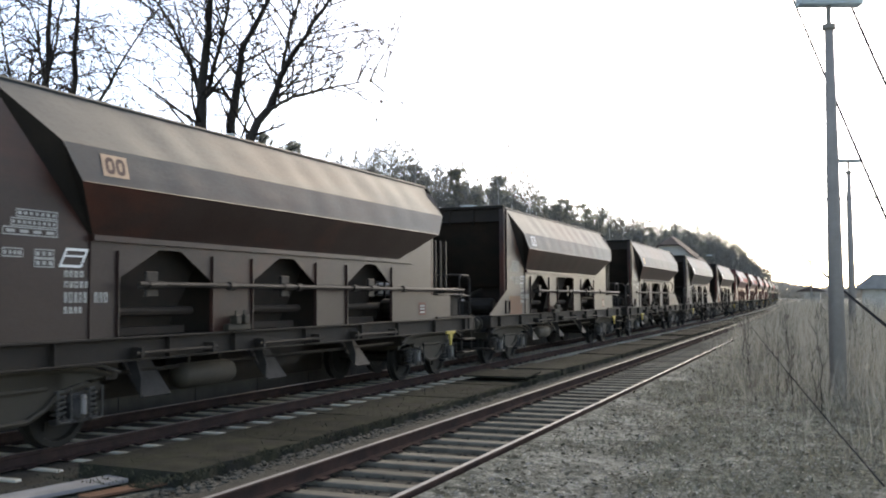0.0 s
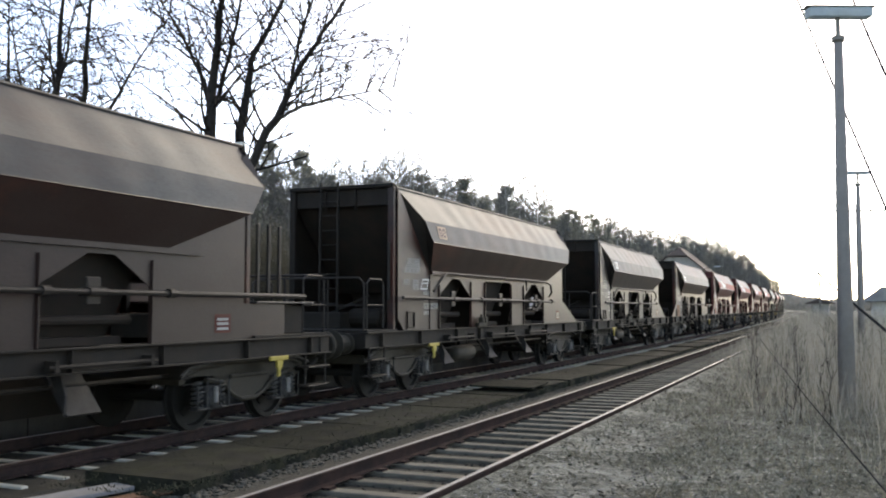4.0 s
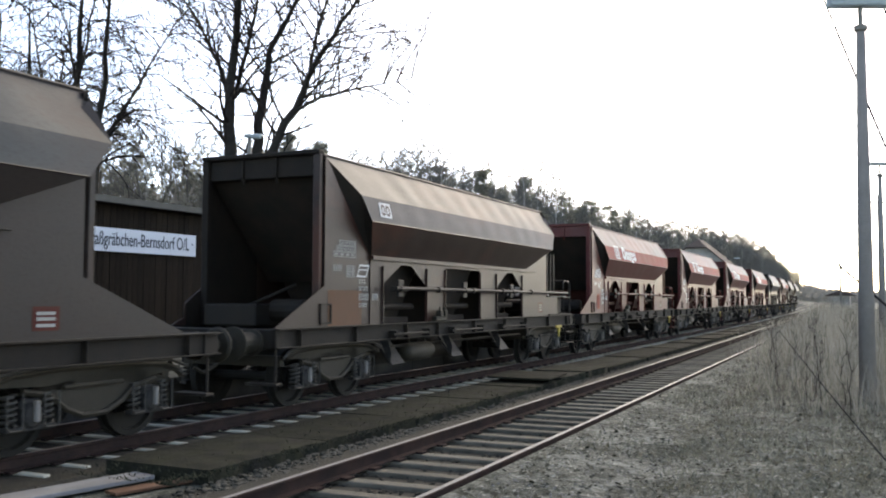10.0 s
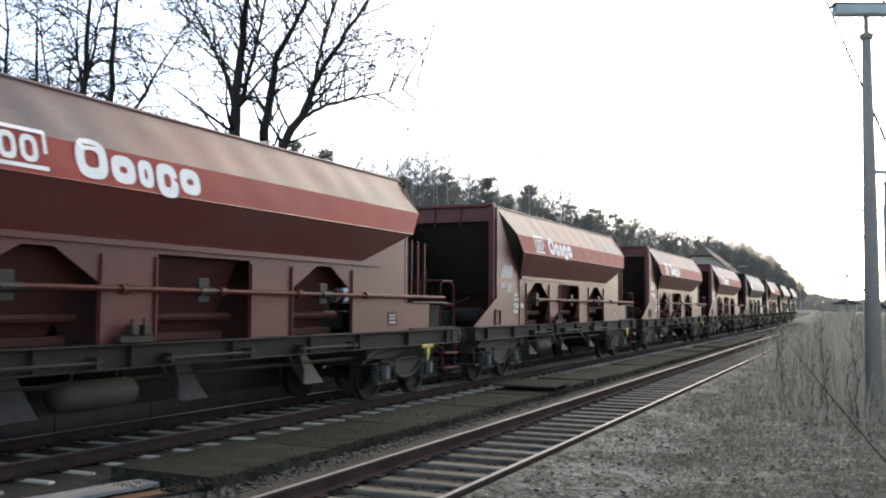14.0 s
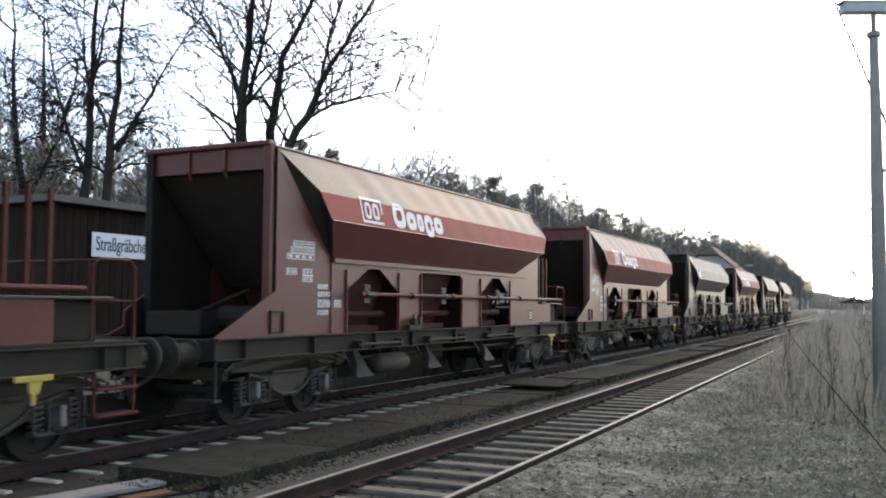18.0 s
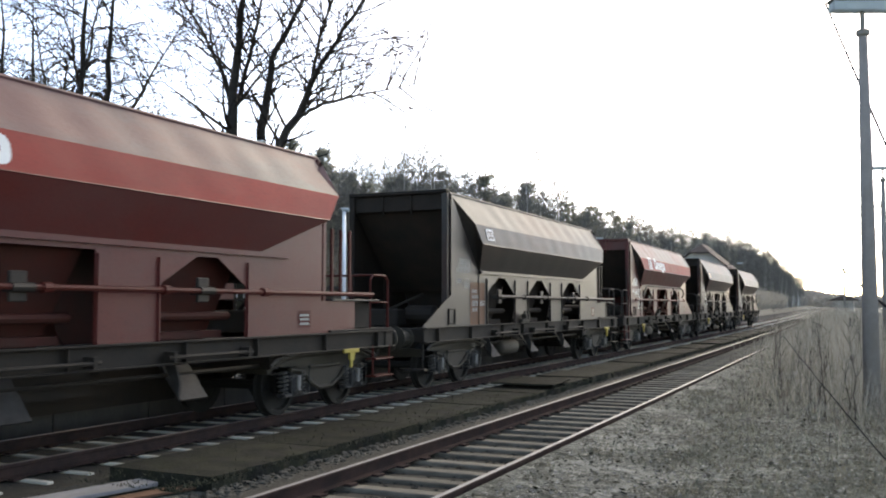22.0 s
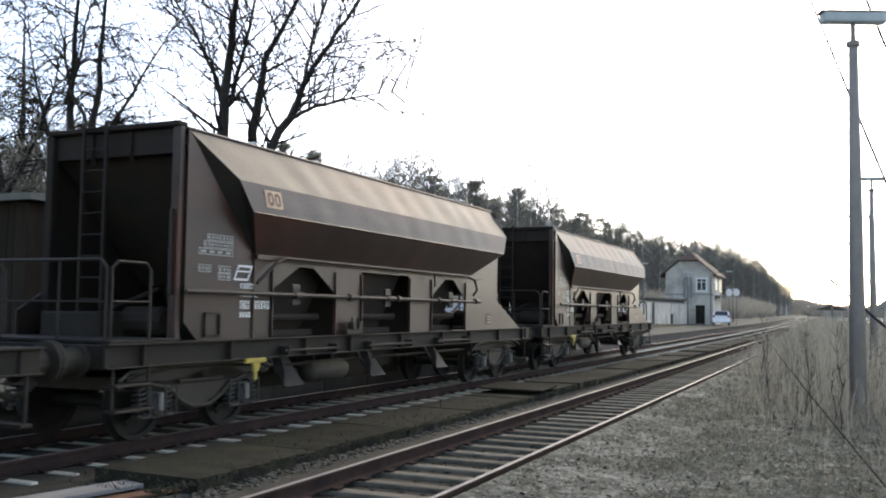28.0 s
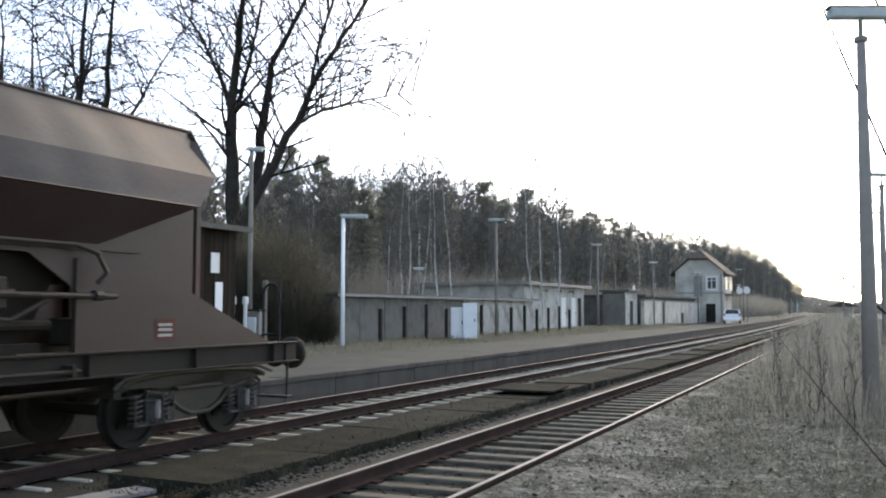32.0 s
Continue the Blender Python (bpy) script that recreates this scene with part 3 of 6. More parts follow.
solid("ballast_shoulder", sweep(siding_x, [(-1.9, -0.5), (-0.86, -0.5), (-0.86, -0.165), (-1.2, -0.15), (-1.9, -0.23)], -25, 330, 2.0), M_BALLAST, "dirty ballast heaped beside the siding rail", "ballast", "structure")


# platform beyond the main track
def platform_x(y):
    return main_x(y) - 1.82


PLAT = 0.34
plat = thing("platform", "gravel platform with a dark concrete edge wall", "platform", kind="structure")
part("platform_surface", sweep(main_x, [(-8.5, -0.6), (-2.10, -0.6), (-2.10, PLAT - 0.01), (-5.0, PLAT - 0.005), (-8.5, 0.50)], -30, 330, 4.0), M_PLAT, plat)
rng = random.Random(21)
y = -20.0
while y < 200:
    ln = 1.98 if y < 60 else 5.98
    g = Geo().box(-0.30, 0.0, 0, ln, -0.75, -0.12, 0.0)
    g.box(-0.42, 0.05, 0, ln, -0.118, 0.0, 0.012)
    part("edge_block", g, M_PLATWALL, plat, m=pose(platform_x(y), y, PLAT + rng.uniform(-0.008, 0.008), 0, 0, heading(main_x, y)))
    y += ln + 0.02

# ---- hopper wagons: x towards the near side, y along the train, z up from the rails ----
EAVE_Y, POST_Y, FRAME_Y = 5.02, 6.17, 7.52


# leading and trailing ends of each line along the hopper: foot, eave, fold, rim
LINE = [(1.24, 2.44, -4.58, 3.45), (1.50, 3.04, -5.02, 5.0), (1.40, 3.47, -5.22, 5.42), (1.02, 4.10, -6.15, 5.36), (0.80, 4.13, -6.15, 5.36)]
END_AT = {-1: -6.12, 1: 5.30}


def hopper_plate(sx, k):
    """One long plate of the hopper between two of its lines, bulged and dented between its inner ribs."""
    a, b = LINE[k], LINE[k + 1]
    n, m, depth = 66, 4, (0.006, 0.012, 0.020, 0.0)[k]
    out = Vector((sx * (b[1] - a[1]), 0, abs(a[0]) - abs(b[0]))).normalized()
    g = Geo()
    for j in range(m + 1):
        v = j / m
        for i in range(n + 1):
            u = i / n
            y0, y1 = a[2] + (b[2] - a[2]) * v, a[3] + (b[3] - a[3]) * v
            y = y0 + (y1 - y0) * u
            p = Vector((sx * (a[0] + (b[0] - a[0]) * v), y, a[1] + (b[1] - a[1]) * v))
            swell = abs(math.sin(math.pi * y / 0.94)) - 0.5 + 1.1 * noise.noise((y * 0.9, v * 1.5 + k * 3, sx * 5))
            p += out * depth * swell * 4 * v * (1 - v) * min(1.0, 8 * u, 8 * (1 - u))
            g.v.append(tuple(p))
    for j in range(m):
        for i in range(n):
            q = j * (n + 1) + i
            f = (q, q + n + 1, q + n + 2, q + 1)
            g.f.append(f if sx < 0 else f[::-1])
    return g


def hopper_closure(sx, e):
    """The slanted plate that closes the bulge at one end, back to the post."""
    i = 2 if e < 0 else 3
    base = (sx * 1.16, END_AT[e], 4.08 if e < 0 else 3.98)
    low = (sx * 1.20, LINE[0][i], 2.44)
    pts = [(sx * q[0], q[i], q[1]) for q in LINE[:4]]
    fs = [(0, 1, 5), (1, 2, 5), (2, 4, 5), (2, 3, 4)]
    return Geo().add(pts + [base, low], fs if sx * e > 0 else [f[::-1] for f in fs])


def opening_panels(shapes):
    """Pieces of a side sheet in (y, z): posts, header and the filled corners round the openings."""
    out = []
    z0, zt, z1 = 1.24, 2.34, 2.46
    prev = -4.62
    ends = []
    for kind, a, b in shapes:
        out.append([(prev, z0), (a, z0), (a, z1), (prev, z1)])
        out.append([(a, zt), (b, zt), (b, z1), (a, z1)])
        if kind == "roof":
            w = b - a
            out.append([(a, 1.97), (a + w * 0.40, zt), (a, zt)])
            out.append([(b, 1.97), (b, zt), (b - w * 0.36, zt)])
        prev = b
    out.append([(prev, z0), (4.95, z0), (4.95, z1), (prev, z1)])
    return out


def bar(g, pts, r=0.022, sides=6):
    return g.tube(pts, r, sides)


def side_sheets(shapes, plat_end):
    """The pieces of one side as (name, geometry); plat_end is the end with the platform."""
    out = []
    for p in opening_panels(shapes):
        out.append(("side_panel" if p[0][1] < 1.3 else "opening_corner" if len(p) == 3 else "opening_head", Geo().prism(p, "x", 1.225, 1.243)))
    # sheets out to the posts, up to the closures
    left = [(-4.6, 1.24), (-4.6, 2.45), (-6.10, 4.05), (-6.10, 1.92)]
    left += [(-7.48, 1.27), (-7.48, 1.24)] if plat_end > 0 else [(-6.10, 1.5), (-5.8, 1.24)]
    out.append(("end_sheet", Geo().prism(left[::-1], "x", 1.205, 1.223)))
    right = [(4.9, 1.24), (6.25, 1.24), (6.25, 1.77), (5.2, 1.77), (5.2, 3.2), (5.0, 3.02), (3.5, 2.46), (4.9, 2.46)]
    if plat_end < 0:
        right = [(4.9, 1.24), (6.9, 1.24), (6.9, 1.27), (5.2, 1.95), (5.2, 3.2), (5.0, 3.02), (3.5, 2.46), (4.9, 2.46)]
    out.append(("end_sheet", Geo().prism(right, "x", 1.205, 1.223)))
    for kind, a, b in shapes:
        for yy in (a - 0.03, b + 0.03):
            out.append(("stiffener", Geo().box(1.243, 1.275, yy - 0.012, yy + 0.012, 1.24, 2.3)))
    out.append(("waist_rail", Geo().box(1.235, 1.30, -4.62, 4.2, 2.40, 2.47)))
    return out


def mirrored(g):
    h = Geo()
    h.v = [(-x, -y, z) for x, y, z in g.v]
    h.f = list(g.f)
    return h


ROOFED = [("roof", -4.15, -2.38), ("open", -1.43, 0.42), ("roof", 1.48, 3.20)]
THREE = [("roof", -4.15, -2.38), ("roof", -1.38, 0.38), ("roof", 1.48, 3.20)]


def bogie_side():
    g = Geo()
    # pressed frame seen from the side: high over the axles, bellied between them
    top = [(-1.42, 0.78), (-1.15, 0.86), (-0.55, 0.90), (0.55, 0.90), (1.15, 0.86), (1.42, 0.78)]
    low = [(1.42, 0.66), (1.05, 0.70), (0.62, 0.66), (0.42, 0.50), (0.18, 0.40), (-0.18, 0.40), (-0.42, 0.50), (-0.62, 0.66), (-1.05, 0.70), (-1.42, 0.66)]
    g.prism((low + top[::-1])[::-1], "x", 1.00, 1.06)
    rim = [(-1.0, 0.72), (-0.62, 0.645), (-0.42, 0.485), (-0.18, 0.385), (0.18, 0.385), (0.42, 0.485), (0.62, 0.645), (1.0, 0.72)]
    bar(g, [(1.08, p, q) for p, q in rim], 0.035)
    bar(g, [(1.08, p, q + 0.02) for p, q in top], 0.035)
    bar(g, [(1.08, -0.45, 0.72), (1.08, 0.45, 0.72)], 0.03)
    return g


def axle_box(y0):
    g = Geo()
    g.lathe([(0.10, 0.96), (0.145, 0.98), (0.145, 1.12), (0.11, 1.15), (0.06, 1.16)], "x", (0, y0, 0.46), 12)
    g.box(1.00, 1.12, y0 - 0.33, y0 + 0.33, 0.30, 0.36, 0.01)
    g.box(1.00, 1.10, y0 - 0.13, y0 + 0.13, 0.36, 0.64, 0.02)
    return g


def spring(y0):
    g = Geo()
    pts = []
    for i in range(5 * 8 + 1):
        a = 2 * math.pi * i / 8
        pts.append((1.05 + 0.075 * math.cos(a), y0 + 0.075 * math.sin(a), 0.37 + 0.31 * i / 40))
    g.tube(pts, 0.017, 5)
    return g


def wheelset():
    g = Geo()
    for s in (-1, 1):
        prof = [(0.08, 0.66), (0.14, 0.66), (0.33, 0.69), (0.38, 0.675), (0.49, 0.675), (0.49, 0.70), (0.465, 0.715), (0.46, 0.81), (0.39, 0.81), (0.37, 0.755), (0.14, 0.735), (0.14, 0.82), (0.08, 0.82)]
        prof = [(r, s * q) for r, q in prof]
        g.lathe(prof if s > 0 else prof[::-1], "x", (0, 0, 0), 24)
        for k in range(3):
            a = 2 * math.pi * k / 3
            g.box(s * 0.76 - 0.012, s * 0.76 + 0.012, 0.24 * math.cos(a) - 0.05, 0.24 * math.cos(a) + 0.05, 0.24 * math.sin(a) - 0.05, 0.24 * math.sin(a) + 0.05)
    g.lathe([(0.08, -1.0), (0.08, 1.0)], "x", (0, 0, 0), 10)
    return g


def ring(g, y, z, w, h, t, face):
    """An upright oval band in the plane of the side."""
    n = 20
    k = len(g.v)
    for i in range(n):
        a = 2 * math.pi * i / n
        sgn = lambda q: math.copysign(abs(q) ** 0.7, q)
        for q in (1.0, 0.0):
            ry, rz = w / 2 - (1 - q) * t, h / 2 - (1 - q) * t
            g.v.append(face(y + ry * sgn(math.cos(a)), z + rz * sgn(math.sin(a))))
    for i in range(n):
        a, b = k + 2 * i, k + 2 * ((i + 1) % n)
        g.f.append((a, b, b + 1, a + 1))
    return g


def quad(g, y0, y1, z0, z1, face):
    return g.add([face(y0, z0), face(y1, z0), face(y1, z1), face(y0, z1)], [(0, 1, 2, 3)])


def on_roof_band(y, z):
    """On the lower sloping band, a hair proud. z runs from the eave."""
    if z > 3.47:
        return (1.40 - 0.38 * (z - 3.47) / 0.63 + 0.010, y, z + 0.004)
    return (1.50 - 0.10 * (z - 3.04) / 0.43 + 0.008, y, z)


def on_sheet(y, z):
    return (1.252, y, z)


def on_label(y, z):
    return (1.232, y, z)


def build_wagon(spec):
    red, plat_end, shapes = spec["red"], spec["platform"], THREE if spec["three"] else ROOFED
    body_m = M_RED if red else spec["body"]
    deep = spec["seed"] == 10
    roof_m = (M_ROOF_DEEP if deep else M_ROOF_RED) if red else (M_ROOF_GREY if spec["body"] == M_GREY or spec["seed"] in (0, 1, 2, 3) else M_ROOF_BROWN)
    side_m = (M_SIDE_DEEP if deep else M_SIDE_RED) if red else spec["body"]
    w = thing("hopper_wagon", spec["label"], "wagon", group="wagons of the train")
    key = (red, spec["body"].name, roof_m.name)

    names = ("foot_plate", "side_band", "roof_plate", "rim_plate")
    # red foot plates take the duller side red to paint in shade below the eave
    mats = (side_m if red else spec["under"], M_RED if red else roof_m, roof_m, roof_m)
    remarks = ("sloping lower hopper plate, coloured dark for its shade", "bright red painted band" if red else "dusty brown band", "dusty sloping upper hopper plate", "")
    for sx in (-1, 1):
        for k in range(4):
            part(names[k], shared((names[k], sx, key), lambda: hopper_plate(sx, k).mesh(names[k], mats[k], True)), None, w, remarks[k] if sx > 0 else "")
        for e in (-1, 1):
            # leading closures take the dark frame colour, which paints in their shade
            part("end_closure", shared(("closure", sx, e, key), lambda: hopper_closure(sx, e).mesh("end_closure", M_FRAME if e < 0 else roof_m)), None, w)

    # rolled edges along eave and rim
    for sx in (-1, 1):
        part("eave_edge", shared(("eave", sx, key), lambda: Geo().tube([(sx * 1.498, -5.0, 3.036), (sx * 1.498, 4.98, 3.036)], 0.010, 5).mesh("eave_edge", spec["under"])), None, w)
        part("rim_bar", shared(("rim", sx, key), lambda: Geo().tube([(sx * 1.02, -6.13, 4.10), (sx * 1.02, 5.34, 4.10)], 0.028, 6).mesh("rim_bar", roof_m)), None, w)

    # inner end slopes and end walls
    for e in (-1, 1):
        q = END_AT[e]

        def slope(e=e, q=q):
            pts = [(q - e * 0.06, 3.85), (q - e * 0.06, 3.80), (q - e * 1.85, 2.02), (q - e * 1.90, 2.06)]
            pts = pts if e > 0 else pts[::-1]
            return Geo().prism(pts[::-1], "x", -1.15, 1.15).mesh("end_slope", M_FUNNEL)
        part("end_slope", shared(("slope", e), slope), None, w, "dark inclined hopper end plate")

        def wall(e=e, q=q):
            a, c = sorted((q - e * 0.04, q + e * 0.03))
            return Geo().box(-1.10, 1.10, a, c, 3.72, 4.06).mesh("end_wall", side_m if red else M_SOOT_SHADE)
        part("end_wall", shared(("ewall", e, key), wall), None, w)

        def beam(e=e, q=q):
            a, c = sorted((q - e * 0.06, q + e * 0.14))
            return Geo().box(-1.18 if e < 0 else -1.0, 1.18 if e < 0 else 1.0, a, c, 4.055, 4.13, 0.015).mesh("end_top_beam", side_m if red else M_SOOT_SHADE)
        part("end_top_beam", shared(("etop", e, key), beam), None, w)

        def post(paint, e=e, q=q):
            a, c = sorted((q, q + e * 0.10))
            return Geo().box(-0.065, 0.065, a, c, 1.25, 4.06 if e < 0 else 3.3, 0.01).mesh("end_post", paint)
        # the far post gets the darker colour as painted shade
        for sx, paint in ((-1.12, M_SOOT_SHADE), (1.12, side_m)):
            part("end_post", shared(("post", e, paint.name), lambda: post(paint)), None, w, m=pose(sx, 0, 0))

        def rib(e=e, q=q):
            return Geo().prism([(q, 3.62), (q + e * 0.07, 3.75), (q + e * 0.07, 4.06), (q, 4.06)][::-e], "x", -0.025, 0.025).mesh("end_rib", side_m if red else M_SOOT_SHADE)
        for sx in (-0.38, 0.30):
            part("end_rib", shared(("rib", e, key), rib), None, w, m=pose(sx, 0, 0))

        def gear(e=e, q=q):
            g = Geo()
            a, c = sorted((q + e * 0.35, q - e * 0.5))
            g.box(-0.9, 0.15, a, c, 1.26, 1.62, 0.02)
            g.lathe([(0.16, -0.35), (0.2, -0.3), (0.2, 0.3), (0.16, 0.35)], "x", (0.45, q - e * 0.2, 1.5), 12)
            bar(g, [(-0.9, q + e * 0.2, 1.3), (0.3, q - e * 0.6, 1.95)], 0.03)
            return g.mesh("brake_gear", M_FRAME)
        part("brake_gear", shared(("gear", e), gear), None, w, "dark brake cylinder and box")

        # headstock and buffers
        def head(e=e):
            a, c = sorted((e * (FRAME_Y - 0.28), e * FRAME_Y))
            return Geo().box(-1.28, 1.28, a, c, 0.96, 1.25, 0.015).mesh("headstock", M_FRAME)
        part("headstock", shared(("head", e), head), None, w)

        def buf(e=e):
            g = Geo()
            o = e * FRAME_Y
            g.lathe([(0.20, o), (0.20, o + e * 0.05), (0.15, o + e * 0.06), (0.155, o + e * 0.34), (0.10, o + e * 0.35), (0.10, o + e * 0.44)] if e > 0 else [(0.10, o + e * 0.44), (0.10, o + e * 0.35), (0.155, o + e * 0.34), (0.15, o + e * 0.06), (0.20, o + e * 0.05), (0.20, o)], "y", (0, 0, 1.06), 14)
            return g.mesh("buffer", M_BOGIE)

        def bhead(e=e):
            o = e * (FRAME_Y + 0.44)
            q = [(0.22, o), (0.25, o + e * 0.03), (0.25, o + e * 0.06), (0.1, o + e * 0.085)]
            return Geo().lathe(q if e > 0 else q[::-1], "y", (0, 0, 1.06), 18).mesh("buffer_head", M_BOGIE)
        for sx in (-0.875, 0.875):
            bo = part("buffer", shared(("buf", e), buf), None, w, m=pose(sx, 0, 0))
            part("buffer_head", shared(("bufh", e), bhead), None, bo)

        def hook(e=e):
            g = Geo()
            bar(g, [(0, e * FRAME_Y, 1.04), (0, e * (FRAME_Y + 0.3), 1.04), (0, e * (FRAME_Y + 0.42), 0.96)], 0.05)
            bar(g, [(0.07, e * (FRAME_Y + 0.36), 1.0), (0.07, e * (FRAME_Y + 0.44), 0.72), (-0.07, e * (FRAME_Y + 0.44), 0.72), (-0.07, e * (FRAME_Y + 0.36), 1.0)], 0.025)
            bar(g, [(0.35, e * FRAME_Y, 0.98), (0.36, e * (FRAME_Y + 0.2), 0.72), (0.30, e * (FRAME_Y + 0.42), 0.62), (0.2, e * (FRAME_Y + 0.52), 0.7)], 0.03)
            return g.mesh("coupling", M_BOGIE)
        part("coupling", shared(("hook", e), hook), None, w)

    # load
    def load():
        rng = random.Random(9)
        g = Geo()
        nx, ny = 8, 40
        for j in range(ny + 1):
            for i in range(nx + 1):
                x, yy = -1.0 + 2.0 * i / nx, -6.05 + 11.3 * j / ny
                hump = math.cos(x * 1.5) * 0.20 * (0.7 + 0.5 * math.cos(yy * 0.62 + 0.6)) * min(1, (5.65 - abs(yy + 0.4)) / 1.4)
                g.v.append((x, yy, 4.03 + hump + rng.uniform(-0.025, 0.03) * (0 < i < nx)))
        for j in range(ny):
            for i in range(nx):
                a = j * (nx + 1) + i
                g.f.append((a, a + 1, a + nx + 2, a + nx + 1))
        return g.mesh("stone_load", M_BALLAST_LOAD)
    part("stone_load", shared("load", load), None, w, "heaped crushed stone load")

    # side sheets, funnels
    for i, (nm, g) in enumerate(side_sheets(shapes, plat_end)):
        part(nm, shared(("sheet", i, plat_end, spec["three"], key), lambda: g.mesh(nm, side_m)), None, w)
    far = Geo()
    far.prism([(-4.6, 1.24), (-4.6, 2.45), (-6.10, 4.05), (-6.10, 1.92), (-6.6, 1.62), (-6.6, 1.24)][::-1], "x", -1.223, -1.205)
    for nm, g in side_sheets(shapes, -plat_end):
        h = mirrored(g)
        far.add(h.v, h.f)
    # thin dark sheet added over the far end sheet to paint shade there
    part("soot_liner", shared("liner", lambda: Geo().prism([(-4.6, 1.26), (-4.6, 2.42), (-6.06, 3.98), (-6.06, 1.95), (-6.55, 1.62), (-6.55, 1.26)][::-1], "x", -1.203, -1.198).mesh("soot_liner", M_SOOT_SHADE)), None, w, "dark liner added as shade on the far end sheet")
    tagged(part("far_side_sheet", shared(("farsheet", plat_end, spec["three"], key), lambda: far.mesh("far_side_sheet", side_m)), None, w), kind="stuff")

    def funnel():
        g = Geo()
        for a, c in ((-1, 1),):
            vs = [(-1.05, -0.95, 2.40), (1.05, -0.95, 2.40), (1.05, 0.95, 2.40), (-1.05, 0.95, 2.40), (-0.62, -0.55, 1.02), (0.62, -0.55, 1.02), (0.62, 0.55, 1.02), (-0.62, 0.55, 1.02)]
            g.add(vs, [(0, 1, 5, 4), (1, 2, 6, 5), (2, 3, 7, 6), (3, 0, 4, 7), (4, 5, 6, 7)])
        g.tube([(0.98, -0.78, 1.56), (0.98, 0.78, 1.56)], 0.06, 8)
        g.box(0.75, 0.95, -0.7, 0.7, 1.26, 1.36)
        return g.mesh("funnel", M_FUNNEL_RED if red else M_FUNNEL)
    for kind, a, c in shapes:
        part("funnel", shared(("funnel", red), funnel), None, w, "dark discharge funnel", pose(0, (a + c) / 2, 0))

    def chute():
        g = Geo()
        g.prism([(0.70, 1.0), (1.13, 0.47), (1.16, 0.49), (0.74, 1.03)][::-1], "y", -0.34, 0.18)
        g.prism([(0.86, 1.0), (1.13, 0.50), (1.15, 0.72), (1.05, 1.0)][::-1], "y", -0.37, -0.34)
        g.tube([(0.78, -0.5, 0.96), (0.78, 0.4, 0.96)], 0.035, 6)
        return g.mesh("chute_flap", M_AXLE)
    for kind, a, c in shapes:
        for s in (0, 180):
            part("chute_flap", shared("chute", chute), None, w, "worn discharge flap under the frame", pose(0, (a + c) / 2 * (1 if s == 0 else 1), 0, 0, 0, s))

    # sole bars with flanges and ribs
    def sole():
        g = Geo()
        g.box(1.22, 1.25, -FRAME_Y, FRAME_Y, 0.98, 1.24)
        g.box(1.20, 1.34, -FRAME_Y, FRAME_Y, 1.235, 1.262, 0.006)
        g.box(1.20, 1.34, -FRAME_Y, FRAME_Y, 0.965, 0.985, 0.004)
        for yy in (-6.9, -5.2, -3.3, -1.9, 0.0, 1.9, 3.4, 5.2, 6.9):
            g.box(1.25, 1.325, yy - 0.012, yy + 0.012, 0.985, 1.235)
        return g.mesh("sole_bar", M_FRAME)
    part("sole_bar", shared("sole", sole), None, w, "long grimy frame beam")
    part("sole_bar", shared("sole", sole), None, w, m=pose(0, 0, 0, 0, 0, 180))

    def rodding():
        g = Geo()
        for a, c in ((-4.0, -2.4), (-1.4, 0.4), (1.5, 3.2)):
            bar(g, [(1.38, a, 1.06), (1.38, c, 1.06)], 0.028)
            for q in (a + 0.1, c - 0.1):
                g.box(1.25, 1.41, q - 0.03, q + 0.03, 1.00, 1.13)
        bar(g, [(0.9, -4.1, 0.80), (0.9, 4.1, 0.80)], 0.03)
        g.box(-1.1, 1.1, -4.2, -4.0, 0.75, 1.0)
        g.box(-1.1, 1.1, 4.0, 4.2, 0.75, 1.0)
        g.box(-0.12, 0.12, -FRAME_Y, FRAME_Y, 0.85, 1.2)
        g.box(-0.5, 0.5, -1.2, 1.1, 0.60, 0.95)
        return g.mesh("frame_gear", M_FRAME)
    part("frame_gear", shared("gear", rodding), None, w, "brake rods and cross members")

    # added dark plate: stands in for the shade under the train
    part("inner_skirt", shared("skirt", lambda: Geo().box(-0.98, -0.94, -4.3, 4.3, 0.22, 1.0).mesh("inner_skirt", M_FRAME)), None, w, "dark plate added behind the flaps as under-train shade")

    def tank():
        g = Geo()
        g.lathe([(0.05, -0.62), (0.15, -0.58), (0.18, -0.5), (0.18, 0.5), (0.15, 0.58), (0.05, 0.62)], "y", (0.88, -2.05, 0.66), 14)
        bar(g, [(0.88, -2.4, 0.66), (0.9, -2.4, 1.0)], 0.02)
        bar(g, [(0.88, -1.7, 0.66), (0.9, -1.7, 1.0)], 0.02)
        return g.mesh("air_tank", M_BOGIE, True)
    part("air_tank", shared("tank", tank), None, w, "round brake air tank")

    # long rod along the side with its brackets
    rod_m = M_ROD_RED if red else M_ROD
    def long_rod():
        g = Geo()
        a, c = (-4.05, 6.45) if plat_end > 0 else (-6.35, 3.62)
        bar(g, [(1.46, a, 1.90), (1.46, c, 1.88)], 0.034, 8)
        for q in (-2.2, -0.45 + 0.0, 1.35, 3.35):
            g.tube([(1.46, q - 0.06, 1.89), (1.46, q + 0.06, 1.89)], 0.06, 8)
        return g.mesh("long_rod", rod_m)
    part("long_rod", shared(("rod", plat_end, red), long_rod), None, w, "long control rod along the side")

    def bracket():
        g = Geo()
        g.box(1.36, 1.41, -0.11, 0.11, 1.74, 2.06, 0.012)
        g.box(1.20, 1.36, -0.03, 0.03, 1.84, 1.94, 0.008)
